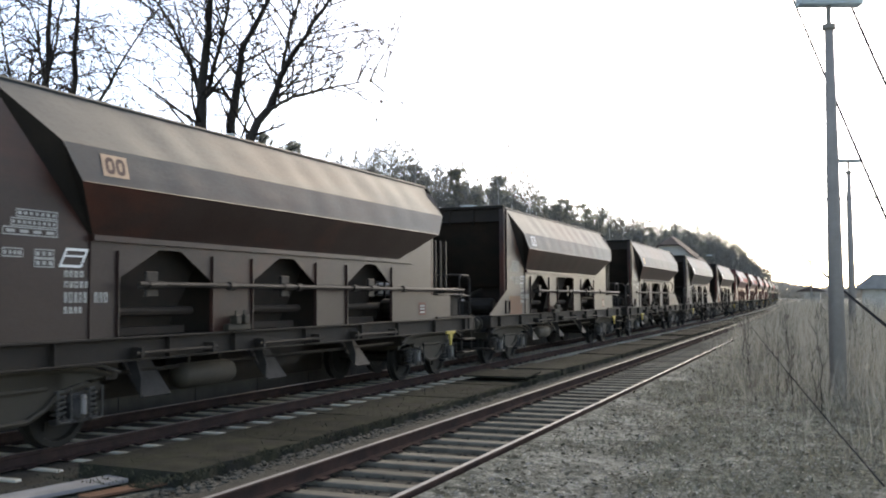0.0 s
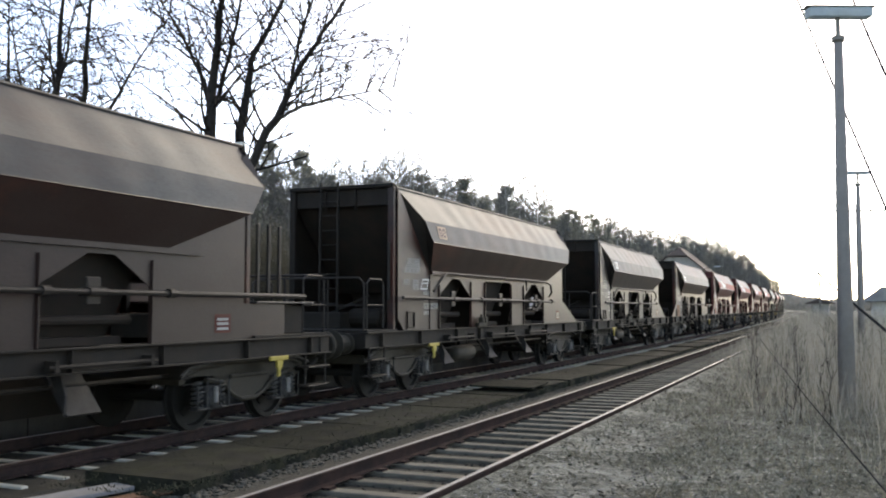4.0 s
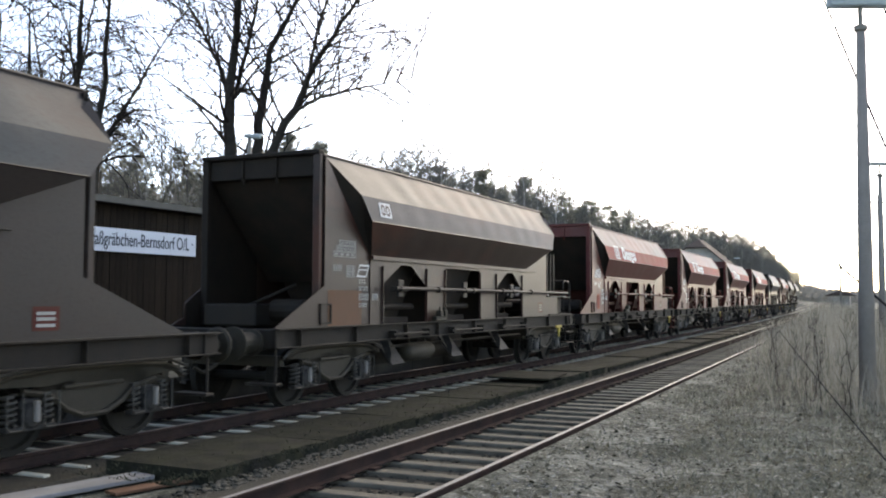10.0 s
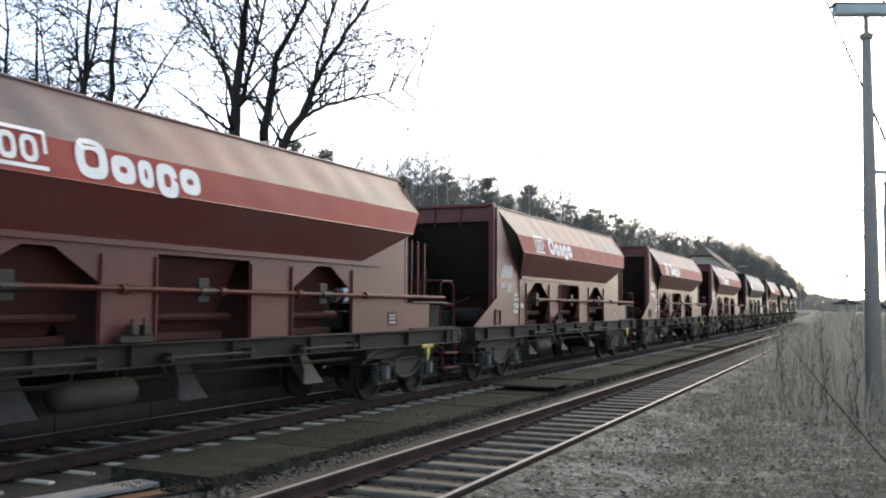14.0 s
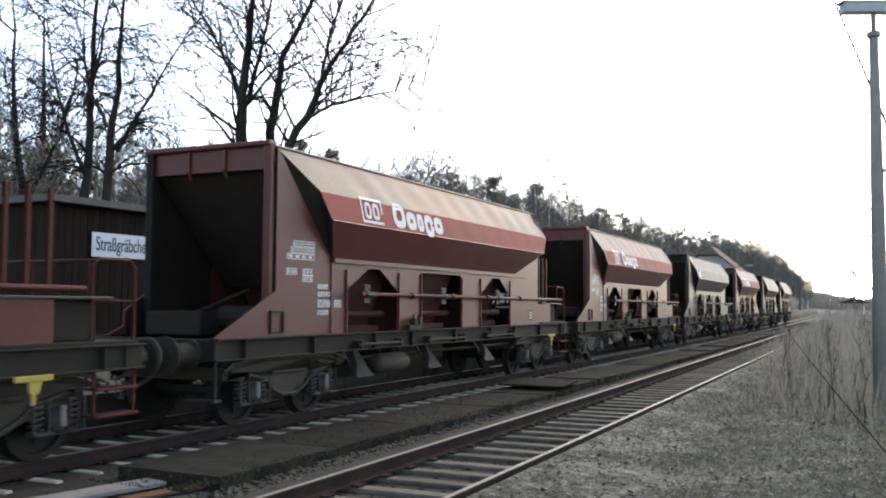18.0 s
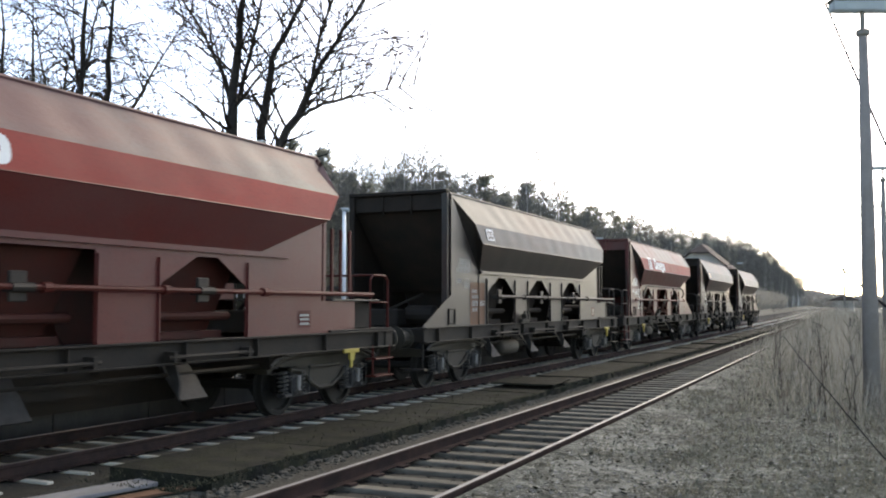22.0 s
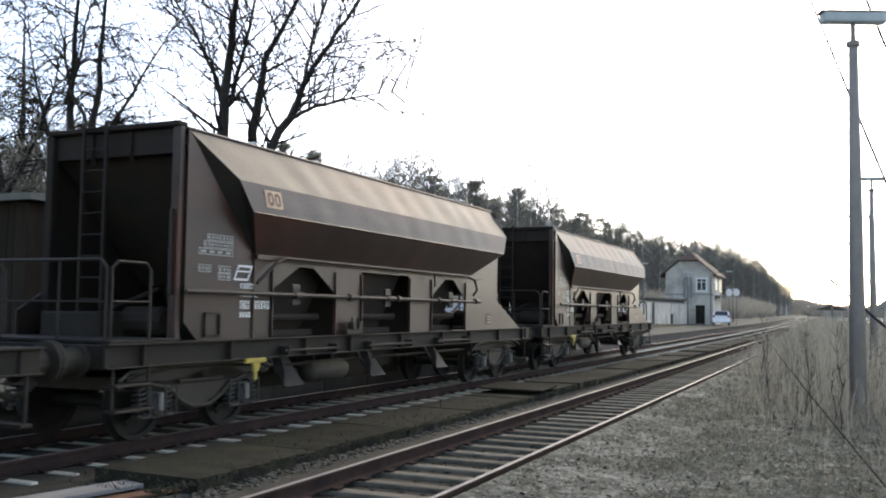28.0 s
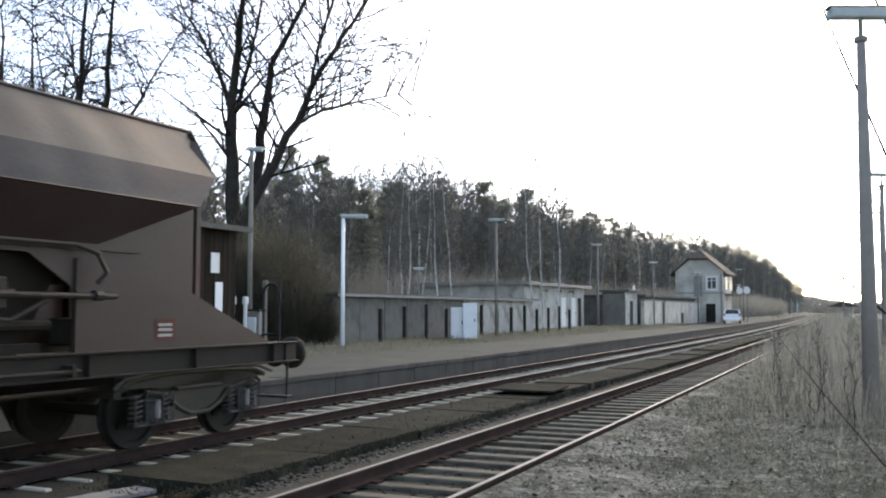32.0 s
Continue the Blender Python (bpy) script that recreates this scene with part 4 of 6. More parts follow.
        bar(g, [(1.46, -0.14, 1.89), (1.46, 0.14, 1.89)], 0.05, 8)
        return g.mesh("rod_bracket", M_ROD)
    for q in (-3.75, -0.75, 2.1):
        part("rod_bracket", shared("bracket", bracket), None, w, m=pose(0, q, 0))

    if spec["hose"]:
        def hoses():
            g = Geo()
            bar(g, [(1.36, -4.7, 2.05), (1.38, -4.25, 2.36), (1.36, -4.0, 2.44), (1.36, 3.12, 2.44), (1.42, 3.37, 2.36), (1.42, 3.52, 2.15), (1.36, 3.44, 2.02)], 0.028)
            bar(g, [(1.36, 1.35, 2.44), (1.38, 1.35, 2.16)], 0.022)
            bar(g, [(1.30, 2.95, 1.9), (1.34, 2.3, 1.62), (1.34, 1.9, 1.66)], 0.03)
            return g.mesh("bent_pipe", M_ROD)
        part("bent_pipe", shared("hoses", hoses), None, w, "bent air pipe under the eave")

    # levers by the chutes, small box on the frame
    def levers():
        g = Geo()
        for q in (-1.95, -1.75):
            bar(g, [(1.33, q, 1.27), (1.36, q, 1.55)], 0.02)
            g.box(1.30, 1.42, q - 0.06, q + 0.06, 1.36, 1.48, 0.01)
        g.box(1.28, 1.38, -2.15, -1.6, 1.27, 1.36, 0.01)
        return g.mesh("valve_lever", M_BOGIE)
    part("valve_lever", shared("levers", levers), None, w, "valve levers on the frame")

    def hatch():
        g = Geo()
        for a, c, d, f in ((0, 0.34, 0, 0.03), (0, 0.34, 0.30, 0.33), (0, 0.03, 0, 0.33), (0.31, 0.34, 0, 0.33)):
            g.box(1.224, 1.25, a, c, d, f)
        return g.mesh("label_holder", M_FRAME)
    part("label_holder", shared("hatch", hatch), None, w, "dark square label holder", pose(0, -6.25 if plat_end > 0 else -5.7, 1.30))

    # bogies
    for yb in (-5.54, 5.54):
        def bol():
            g = Geo()
            g.box(-1.0, 1.0, -0.22, 0.22, 0.55, 0.92, 0.02)
            return g.mesh("bogie", M_BOGIE)
        bg = part("bogie", shared("bogie", bol), None, w, "two-axle bogie", pose(0, yb, 0))
        for s in (0, 180):
            part("end_beam", shared("bend", lambda: Geo().box(-0.95, 0.95, 1.28, 1.40, 0.66, 0.82).mesh("end_beam", M_BOGIE)), None, bg, m=pose(0, 0, 0, 0, 0, s))
            part("bogie_side_frame", shared("bside", lambda: bogie_side().mesh("bogie_side_frame", M_BOGIE)), None, bg, m=pose(0, 0, 0, 0, 0, s))
            for q in (-0.9, 0.9):
                part("axle_box", shared("abox", lambda: axle_box(0).mesh("axle_box", M_AXLE)), None, bg, m=pose(0, 0, 0, 0, 0, s) @ pose(0, q, 0))
                part("damper", shared("damper", lambda: Geo().tube([(1.17, 0, 0.40), (1.17, 0, 0.62)], 0.035, 8).mesh("damper", M_PALE)), None, bg, "pale worn damper", m=pose(0, 0, 0, 0, 0, s) @ pose(0, q + 0.02, 0))
                for k in (-0.24, 0.24):
                    part("coil_spring", shared("spring", lambda: spring(0).mesh("coil_spring", M_SPRING)), None, bg, m=pose(0, 0, 0, 0, 0, s) @ pose(0, q + k, 0))
            part("brake_pipe", shared("bpipe", lambda: Geo().tube([(1.17, -1.62, 0.80), (1.17, -1.45, 0.90), (1.17, -0.9, 0.95), (1.17, 0.85, 0.955), (1.17, 1.2, 0.93), (1.17, 1.5, 0.84)], 0.022, 6).mesh("brake_pipe", M_SPRING)), None, bg, m=pose(0, 0, 0, 0, 0, s))
            for q in (-0.9, 0.9):
                for k in (-0.24, 0.24):
                    part("spring_strap", shared("strap", lambda: Geo().tube([(1.145, -0.10, 0.70), (1.15, -0.10, 0.36), (1.15, -0.07, 0.325), (1.15, 0.07, 0.325), (1.15, 0.10, 0.36), (1.145, 0.10, 0.70)], 0.012, 5).mesh("spring_strap", M_SPRING)), None, bg, m=pose(0, 0, 0, 0, 0, s) @ pose(0, q + k, 0))
        for q in (-0.9, 0.9):
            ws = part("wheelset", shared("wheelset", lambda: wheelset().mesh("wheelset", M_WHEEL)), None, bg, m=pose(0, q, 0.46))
            WHEELS.append((ws, q, spec))

    # platform end: floor, rails, ladder, uprights, steps
    e = plat_end
    if e > 0:
        part("platform_box", shared("pbox", lambda: Geo().box(-1.1, 1.12, 6.27, 6.95, 1.30, 1.765, 0.02).mesh("platform_box", M_FRAME)), None, w, "dark box under the raised end deck")
        part("raised_deck", shared("rdeck", lambda: Geo().box(-1.22, 1.27, 5.46, 7.05, 1.772, 1.802, 0.006).mesh("raised_deck", M_SPRING)), None, w, "worn chequer plate end deck")
    def deck():
        a, c = sorted((END_AT[e] + e * 0.11, e * 7.45))
        return Geo().box(-1.28, 1.28, a, c, 1.264, 1.30, 0.006).mesh("platform_deck", M_FRAME)
    part("platform_deck", shared(("deck", e), deck), None, w, "end platform floor")
    rail_m = M_ROD_RED if red and e > 0 else M_ROD
    def rail_loop(a, c, x, h, m_):
        g = Geo()
        bar(g, [(x, a, 1.28), (x, a, 1.28 + h - 0.08), (x, a + (c - a) * 0.15, 1.28 + h), (x, c - (c - a) * 0.15, 1.28 + h), (x, c, 1.28 + h - 0.08), (x, c, 1.28)], 0.02)
        bar(g, [(x, a, 1.28 + h * 0.5), (x, c, 1.28 + h * 0.5)], 0.014)
        return g.mesh("handrail", m_)
    part("handrail", shared(("hr1", e, rail_m.name), lambda: rail_loop(e * 6.75, e * 7.40, 1.24, 0.95, rail_m)), None, w)
    part("handrail", shared(("hr2", e, rail_m.name), lambda: rail_loop(e * 6.75, e * 7.40, -1.24, 0.95, rail_m)), None, w)

    def cross_rail():
        g = Geo()
        y0 = e * 7.44
        bar(g, [(-1.2, y0, 1.28), (-1.2, y0, 2.15), (-1.1, y0, 2.25), (1.1, y0, 2.25), (1.2, y0, 2.15), (1.2, y0, 1.28)], 0.02)
        bar(g, [(-1.2, y0, 1.75), (1.2, y0, 1.75)], 0.014)
        for q in (-0.5, 0.45):
            bar(g, [(q, y0, 1.28), (q, y0, 2.25)], 0.016)
        return g.mesh("handrail", rail_m)
    part("handrail", shared(("hr3", e, rail_m.name), cross_rail), None, w)
    for q in (0.40, 0.68, 0.97) if e > 0 else (0.12,):
        part("upright_bar", shared(("up", rail_m.name), lambda: Geo().box(-0.022, 0.022, -0.03, 0.03, 0, 1.12, 0.006).mesh("upright_bar", rail_m)), None, w, m=pose(1.1, END_AT[e] + e * q, 1.85))

    def ladder():
        g = Geo()
        y0 = END_AT[e] + e * 0.16
        for x in (-0.42, -0.02):
            g.box(x - 0.02, x + 0.02, y0 - 0.025, y0 + 0.025, 1.30, 4.2, 0.004)
        for i in range(10):
            g.tube([(-0.42, y0, 1.5 + i * 0.29), (-0.02, y0, 1.5 + i * 0.29)], 0.013, 5)
        return g.mesh("ladder", M_FRAME if not red else side_m)
    part("ladder", shared(("ladder", e, key), ladder), None, w, "steel ladder up to the load")

    def steps():
        g = Geo()
        for a in (6.78, 7.38):
            bar(g, [(1.28, e * a, 1.0), (1.28, e * a, 0.45)], 0.02)
        for z in (0.45, 0.75):
            p, q = sorted((e * 6.76, e * 7.40))
            g.box(1.14, 1.36, p, q, z, z + 0.03, 0.005)
        return g.mesh("step", M_ROD_RED if red else M_ROD)
    part("step", shared(("steps", e, red), steps), None, w, "two-tread footstep")
    # grab irons at the other end
    def grab():
        g = Geo()
        y0 = -e * 7.4
        bar(g, [(1.2, y0, 0.98), (1.2, y0, 0.45), (0.8, y0, 0.45)], 0.022)
        g.box(0.75, 1.3, y0 - 0.14, y0 + 0.02, 0.42, 0.46, 0.005)
        return g.mesh("shunter_step", M_ROD)
    part("shunter_step", shared(("grab", e), grab), None, w)
    if spec["yellow"]:
        def lever():
            g = Geo()
            yy = -4.72
            g.box(1.36, 1.40, yy - 0.24, yy + 0.24, 0.92, 0.985, 0.01)
            g.prism([(yy - 0.05, 0.80), (yy + 0.06, 0.80), (yy + 0.09, 0.92), (yy - 0.07, 0.92)], "x", 1.36, 1.40)
            g.box(1.36, 1.40, yy - 0.03, yy + 0.03, 0.68, 0.80, 0.01)
            return g.mesh("brake_lever", M_YELLOW)
        part("brake_lever", shared("lever", lever), None, w, "yellow brake changeover lever", m=pose(0, 0 if plat_end < 0 else 10.6, 0))

    # end of the train: climbing hoop and tail plate
    if spec["seed"] == 12:
        hoop = Geo()
        arc = [(0.93 - 0.145 * math.cos(a), 7.36, 1.98 + 0.15 * math.sin(a)) for a in [math.pi * i / 8 for i in range(9)]]
        hoop.tube([(0.785, 7.36, 1.05)] + arc + [(1.075, 7.36, 1.05)], 0.022, 6)
        hoop.tube([(0.785, 7.36, 1.36), (1.075, 7.36, 1.36)], 0.018, 6)
        part("climbing_hoop", hoop, M_BLACK, w, "black bent tube hoop at the train's end")
        part("tail_plate", Geo().box(0.50, 0.66, 7.33, 7.36, 1.36, 1.62, 0.01), M_CABINET, w, "pale tail plate")
        part("tail_bracket", Geo().tube([(0.58, 7.37, 1.0), (0.58, 7.37, 1.45)], 0.02, 6), M_BLACK, w)

    # markings on the near side
    sq = Geo()
    y0 = -4.68 if not red else -4.05
    if red:
        quad(sq, y0, y0 + 0.72, 3.09, 3.135, on_roof_band), quad(sq, y0, y0 + 0.72, 3.475, 3.52, on_roof_band)
        quad(sq, y0, y0 + 0.045, 3.135, 3.475, on_roof_band), quad(sq, y0 + 0.675, y0 + 0.72, 3.135, 3.475, on_roof_band)
        ring(sq, y0 + 0.225, 3.305, 0.22, 0.29, 0.06, on_roof_band)
        ring(sq, y0 + 0.49, 3.305, 0.22, 0.29, 0.06, on_roof_band)
        part("logo", sq, M_WHITE, w, "white framed railway emblem")
        let = Geo()
        x = y0 + 1.10
        for wd, h, lo in ((0.46, 0.45, 3.09), (0.37, 0.33, 3.09), (0.25, 0.33, 3.09), (0.37, 0.42, 3.01), (0.37, 0.33, 3.09)):
            ring(let, x + wd / 2, lo + h / 2, wd, h, 0.125 if wd > 0.3 else 0.10, on_roof_band)
            x += wd + 0.05
        part("brand_lettering", let, M_WHITE, w, "five white letter-like shapes")
    else:
        lm = M_ORANGE if spec["orange"] else M_WHITE
        quad(sq, y0, y0 + 0.42, 3.14, 3.40, on_roof_band)
        part("logo", sq, lm, w, "small pale framed railway emblem")
        inner = Geo()
        face = lambda a, c: (on_roof_band(a, c)[0] + 0.004, a, c)
        ring(inner, y0 + 0.125, 3.27, 0.15, 0.20, 0.045, face), ring(inner, y0 + 0.295, 3.27, 0.15, 0.20, 0.045, face)
        part("logo_glyph", inner, M_BROWN, w)
    # data panels: outlined tables filled with plain bars
    bars = Geo()
    rng = random.Random(spec["seed"])
    by, line = -5.85, 0.013

    def table(y0_, y1_, z0_, z1_, cells):
        quad(bars, y0_, y1_, z0_, z0_ + line, on_label), quad(bars, y0_, y1_, z1_ - line, z1_, on_label)
        quad(bars, y0_, y0_ + line, z0_ + line, z1_ - line, on_label), quad(bars, y1_ - line, y1_, z0_ + line, z1_ - line, on_label)
        step = (y1_ - y0_ - 2 * line) / cells
        for k in range(cells):
            q = y0_ + line + step * (k + 0.18)
            quad(bars, q, q + step * rng.uniform(0.45, 0.66), z0_ + 0.027, z1_ - 0.027, on_label)
    for k, (a0, cells) in enumerate(((0.17, 7), (0.10, 9), (0.0, 4))):
        table(by + a0, by + 0.74, 2.60 - k * 0.098, 2.69 - k * 0.098, cells)
    table(by, by + 0.27, 2.17, 2.27, 4)
    table(by + 0.42, by + 0.70, 2.17, 2.27, 3)
    table(by + 0.42, by + 0.70, 2.07, 2.168, 3)
    part("data_panel", bars, M_MARK if not red else M_WHITE, w, "small pale outlined data tables")
    num = Geo()
    ny = -5.0 if plat_end > 0 else -4.92

    def on_side(a, c):
        return (1.232 if a < -4.62 else 1.2475, a, c)
    for k, (wd, z) in enumerate(((0.24, 1.97), (0.32, 1.85), (0.66, 1.68), (0.26, 1.56))):
        x = ny
        while x < ny + wd:
            b_ = rng.uniform(0.04, 0.065)
            if not x < -4.62 < x + b_:
                hgt = 0.12 if k == 2 else 0.075
                quad(num, x, x + 0.019, z, z + hgt, on_side), quad(num, x + b_ - 0.019, x + b_, z, z + hgt, on_side)
                quad(num, x + 0.019, x + b_ - 0.019, z + hgt - 0.019, z + hgt, on_side)
                if rng.random() < 0.6:
                    quad(num, x + 0.019, x + b_ - 0.019, z, z + 0.019, on_side)
            x += b_ + 0.024
    tagged(part("painted_number", num, M_WHITE if spec["bright"] or red else M_MARK, w, "painted number as small pale bars"), kind="stuff")
    if spec["patch"]:
        pt = Geo()
        p0, p1, q0, q1 = spec["patch"]
        quad(pt, p0, min(p1, -4.62), q0, q1, lambda a, c: (1.2285, a, c))
        if p1 > -4.62:
            quad(pt, -4.62, p1, q0, q1, lambda a, c: (1.2455, a, c))
        part("paint_patch", pt, M_PATCH_RED if red else M_PATCH, w, "faded orange-brown paint patch")
    bk = Geo()
    quad(bk, 4.50, 4.86, 1.36, 1.62, lambda a, c: (1.2475, a, c))
    part("brake_mark", bk, M_ROD_RED, w, "small faded red square")
    bw = Geo()
    for q in (1.40, 1.47, 1.53):
        quad(bw, 4.55, 4.80, q, q + 0.035, on_sheet)
    part("brake_mark_bar", bw, M_MARK, w)
    if spec["emblem"]:
        em = Geo()
        face = lambda a, c: (1.234, a + (c - 2.16) * 0.5, c)
        for a0, a1, c0, c1 in ((0, 0.34, 2.08, 2.11), (0, 0.34, 2.27, 2.30), (0, 0.03, 2.11, 2.27), (0.31, 0.34, 2.11, 2.27), (0, 0.34, 2.2, 2.22)):
            quad(em, -5.05 + a0, -5.05 + a1, c0, c1, face)
        part("outlined_emblem", em, M_WHITE, w, "white slanted box outline")
    return w


WHEELS, WAGONS = [], []
# along-train place of each hopper's middle at t = 0, colour and end with the platform
SPECS = [
    (12.79, 0, 1, 1), (29.02, 0, 1, 0), (45.31, 0, -1, 0), (61.55, 2, -1, 0), (77.91, 0, 1, 0), (93.95, 1, 1, 0), (109.94, 1, 1, 0),
    (126.28, 1, 1, 0), (142.37, 1, 1, 0), (158.69, 2, 1, 1), (174.72, 1, -1, 0), (190.65, 0, -1, 0), (206.75, 0, -1, 0)]
for i, (u, col, pe, three) in enumerate(SPECS):
    text = {0: "weathered brown hopper wagon loaded with crushed stone", 1: "bright red hopper wagon with dusty upper plates", 2: "dust-grey hopper wagon with faded paint"}[col]
    text += ", ladder end first" if pe < 0 else ""
    patch = {1: (-5.95, -4.85, 1.26, 1.75), 4: (-6.0, -4.9, 1.26, 1.85), 5: (-5.55, -5.22, 1.40, 1.88), 9: (-5.1, -4.3, 1.27, 2.2), 10: None}.get(i)
    w = build_wagon(dict(red=col == 1, body=M_GREY if col == 2 else M_BROWN, under=M_SIDE_RED if col == 1 else (M_GREY if col == 2 else M_BROWN), platform=pe, three=three, label=text, hose=pe < 0, yellow=True, orange=i in (0, 2, 11, 12), bright=i in (11, 12), patch=patch, emblem=i in (0, 1, 2, 3, 4, 10, 11, 12), seed=i, u=u))
    WAGONS.append((w, u))


def travelled(t):
    """Metres the train has come since the start; it speeds up slightly."""
    return 5.72 * t + 0.019 * t * t


def motions():
    for w, u in WAGONS:
        rows = []
        for i in range(17):
            t = 2.0 * i
            y = u - travelled(t)
            rows.append((t, pose(main_x(y), y, 0, 0, 0, heading(main_x, y))))
        walk(w, rows)
    for ws, q, spec in WHEELS:
        u, rows = spec["u"], [(0.0, pose(0, q, 0.46))]
        angle, last = 0.0, travelled(0)
        for i in range(1, 321):
            t = i / 10
            y = u - travelled(t)
            if -16 < y < 22 and t < 32:
                angle += math.degrees((travelled(t) - travelled(t - 0.1)) / 0.46)
                rows.append((t, pose(0, q, 0.46, angle % 360, 0, 0)))
        rows.append((32.0, pose(0, q, 0.46, angle % 360, 0, 0)))
        walk(ws, rows)

# ---- trees ----
def grow(trunk, twigs, rng, p, d, length, r, level, droop=0.0, splits=4, twig_n=5):
    """A limb as a bent taper, its side limbs, and fine twigs at the end of the line."""
    pts, rad, dirs = [p.copy()], [r], [d.copy()]
    n = 5 if level < 2 else 4
    for i in range(n):
        d = (d + Vector((rng.gauss(0, 0.09), rng.gauss(0, 0.09), rng.gauss(0.03, 0.06) - droop))).normalized()
        p = p + d * length / n
        pts.append(p.copy())
        dirs.append(d.copy())
        rad.append(r * (1 - 0.72 * (i + 1) / n))
    (trunk if level < 2 else twigs).tube(pts, rad, 7 if level == 0 else 5 if level == 1 else 3, caps=False)
    if level >= 4:
        return
    count = splits if level < 2 else (twig_n if level == 2 else 3)
    for k in range(count):
        i = rng.randint(2 if level == 0 else 1, n)
        a = rng.uniform(0, 2 * math.pi)
        side = dirs[i].orthogonal().normalized()
        side = Matrix.Rotation(a, 3, dirs[i]) @ side
        nd = (dirs[i] * rng.uniform(0.55, 0.9) + side * rng.uniform(0.45, 0.85)).normalized()
        grow(trunk, twigs, rng, pts[i], nd, length * rng.uniform(0.42, 0.66), max(rad[i] * 0.66, 0.02), level + 1, droop + 0.015, splits, twig_n)


AX = radians(25.5)
RIGHT, AHEAD = Vector((math.cos(AX), math.sin(AX), 0)), Vector((-math.sin(AX), math.cos(AX), 0))


def bare_tree(name, label, base, limbs, seed, splits=4, twig_n=5, droop=0.0):
    """limbs: lists of (sideways, up, radius) with a depth lean; side limbs and twigs are grown from them."""
    rng = random.Random(seed)
    trunk, twigs = Geo(), Geo()
    for depth, limb in limbs:
        pts = [RIGHT * a + Vector((0, 0, z)) + AHEAD * (depth * (z / 14.0)) for a, z, r in limb]
        fine, rad = [], []
        for i in range(len(pts) - 1):
            for k in range(4):
                u = k / 4
                wob = Vector((rng.gauss(0, 1), rng.gauss(0, 1), 0)) * 0.04
                fine.append(pts[i].lerp(pts[i + 1], u) + (wob if i + k else Vector()))
                rad.append(limb[i][2] + (limb[i + 1][2] - limb[i][2]) * u)
        fine.append(pts[-1])
        rad.append(limb[-1][2])
        trunk.tube(fine, rad, 8, caps=False)
        for i in range(2, len(fine)):
            if fine[i].z < 6.5 and rad[i] > 0.2:
                continue
            d = (fine[i] - fine[i - 1]).normalized()
            for k in range(2 if rng.random() < 0.75 else 1):
                side = Matrix.Rotation(rng.uniform(0, 6.28), 3, d) @ d.orthogonal().normalized()
                nd = (d * rng.uniform(0.35, 0.75) + side * 0.8 + Vector((0, 0, 0.1))).normalized()
                grow(trunk, twigs, rng, fine[i], nd, rng.uniform(1.7, 3.6), max(0.045, rad[i] * 0.40), 2, droop + 0.02, splits, twig_n)
    t = thing(name, label, "tree", Matrix.Translation(base))
    part("trunk", trunk, M_BARK, t, smooth=True)
    part("crown", twigs, M_TWIG, t, "bare crown of fine twigs")
    return t


bare_tree("bare_tree", "tall leafless tree with several dark stems behind the hut", (-23.6, 30.0, 0.425), [
    (0.0, [(0.0, 0, 0.468), (0.05, 3.2, 0.450), (-0.1, 5.4, 0.298), (-0.2, 9.2, 0.207), (0.0, 12.0, 0.140), (0.3, 15.5, 0.083), (0.4, 19, 0.025)]),
    (1.0, [(0.25, 4.6, 0.282), (0.7, 6.2, 0.232), (0.95, 9.2, 0.182), (1.25, 11.5, 0.124), (2.4, 13.9, 0.083), (3.4, 17, 0.025)]),
    (-1.0, [(0.45, 4.8, 0.248), (1.3, 6.6, 0.199), (2.55, 8.8, 0.158), (3.2, 10.4, 0.116), (4.4, 12.2, 0.083), (6.0, 14.6, 0.041), (7.2, 16.5, 0.016)]),
    (-1.5, [(2.6, 8.7, 0.091), (3.6, 9.2, 0.075), (5.0, 9.55, 0.049), (7.2, 9.95, 0.016)]),
    (0.5, [(-0.15, 8.8, 0.116), (-0.5, 10.2, 0.091), (-1.2, 11.8, 0.067), (-2.4, 13.8, 0.041), (-3.4, 15.5, 0.016)]),
    (0.8, [(-0.1, 9.6, 0.108), (0.3, 11.5, 0.083), (0.7, 13.5, 0.057), (1.0, 17.0, 0.016)]),
    (-0.8, [(3.1, 10.3, 0.075), (3.5, 12.5, 0.057), (4.4, 14.8, 0.025)]),
], 4, 4, 4)
bare_tree("bare_tree", "leafless tree with thin drooping twigs beyond the platform", (-32.5, 30.0, 0.425), [
    (0.0, [(0.0, 0, 0.298), (-0.1, 5, 0.232), (0.1, 9, 0.166), (0.1, 13, 0.108), (0.5, 18, 0.025)]),
    (1.5, [(0.0, 6.5, 0.099), (-1.2, 9, 0.083), (-2.2, 12, 0.049), (-2.8, 15.5, 0.016)]),
    (-1.0, [(0.1, 10, 0.083), (0.9, 12.5, 0.057), (1.4, 16, 0.016)]),
], 8, 5, 6, 0.17)
bare_tree("bare_tree", "leafless tree with a slim dark trunk beyond the platform", (-31.3, 30.2, 0.425), [
    (0.0, [(-0.2, 0, 0.298), (-0.1, 4, 0.240), (0.0, 8, 0.182), (0.3, 11, 0.124), (0.4, 15, 0.067), (0.4, 19, 0.025)]),
    (1.5, [(0.0, 8.2, 0.108), (0.9, 10.0, 0.083), (2.0, 12.2, 0.049), (3.2, 14.4, 0.016)]),
    (-1.2, [(0.1, 9.0, 0.083), (-0.7, 11.0, 0.067), (-1.3, 14.5, 0.016)]),
], 9, 5, 6, 0.17)
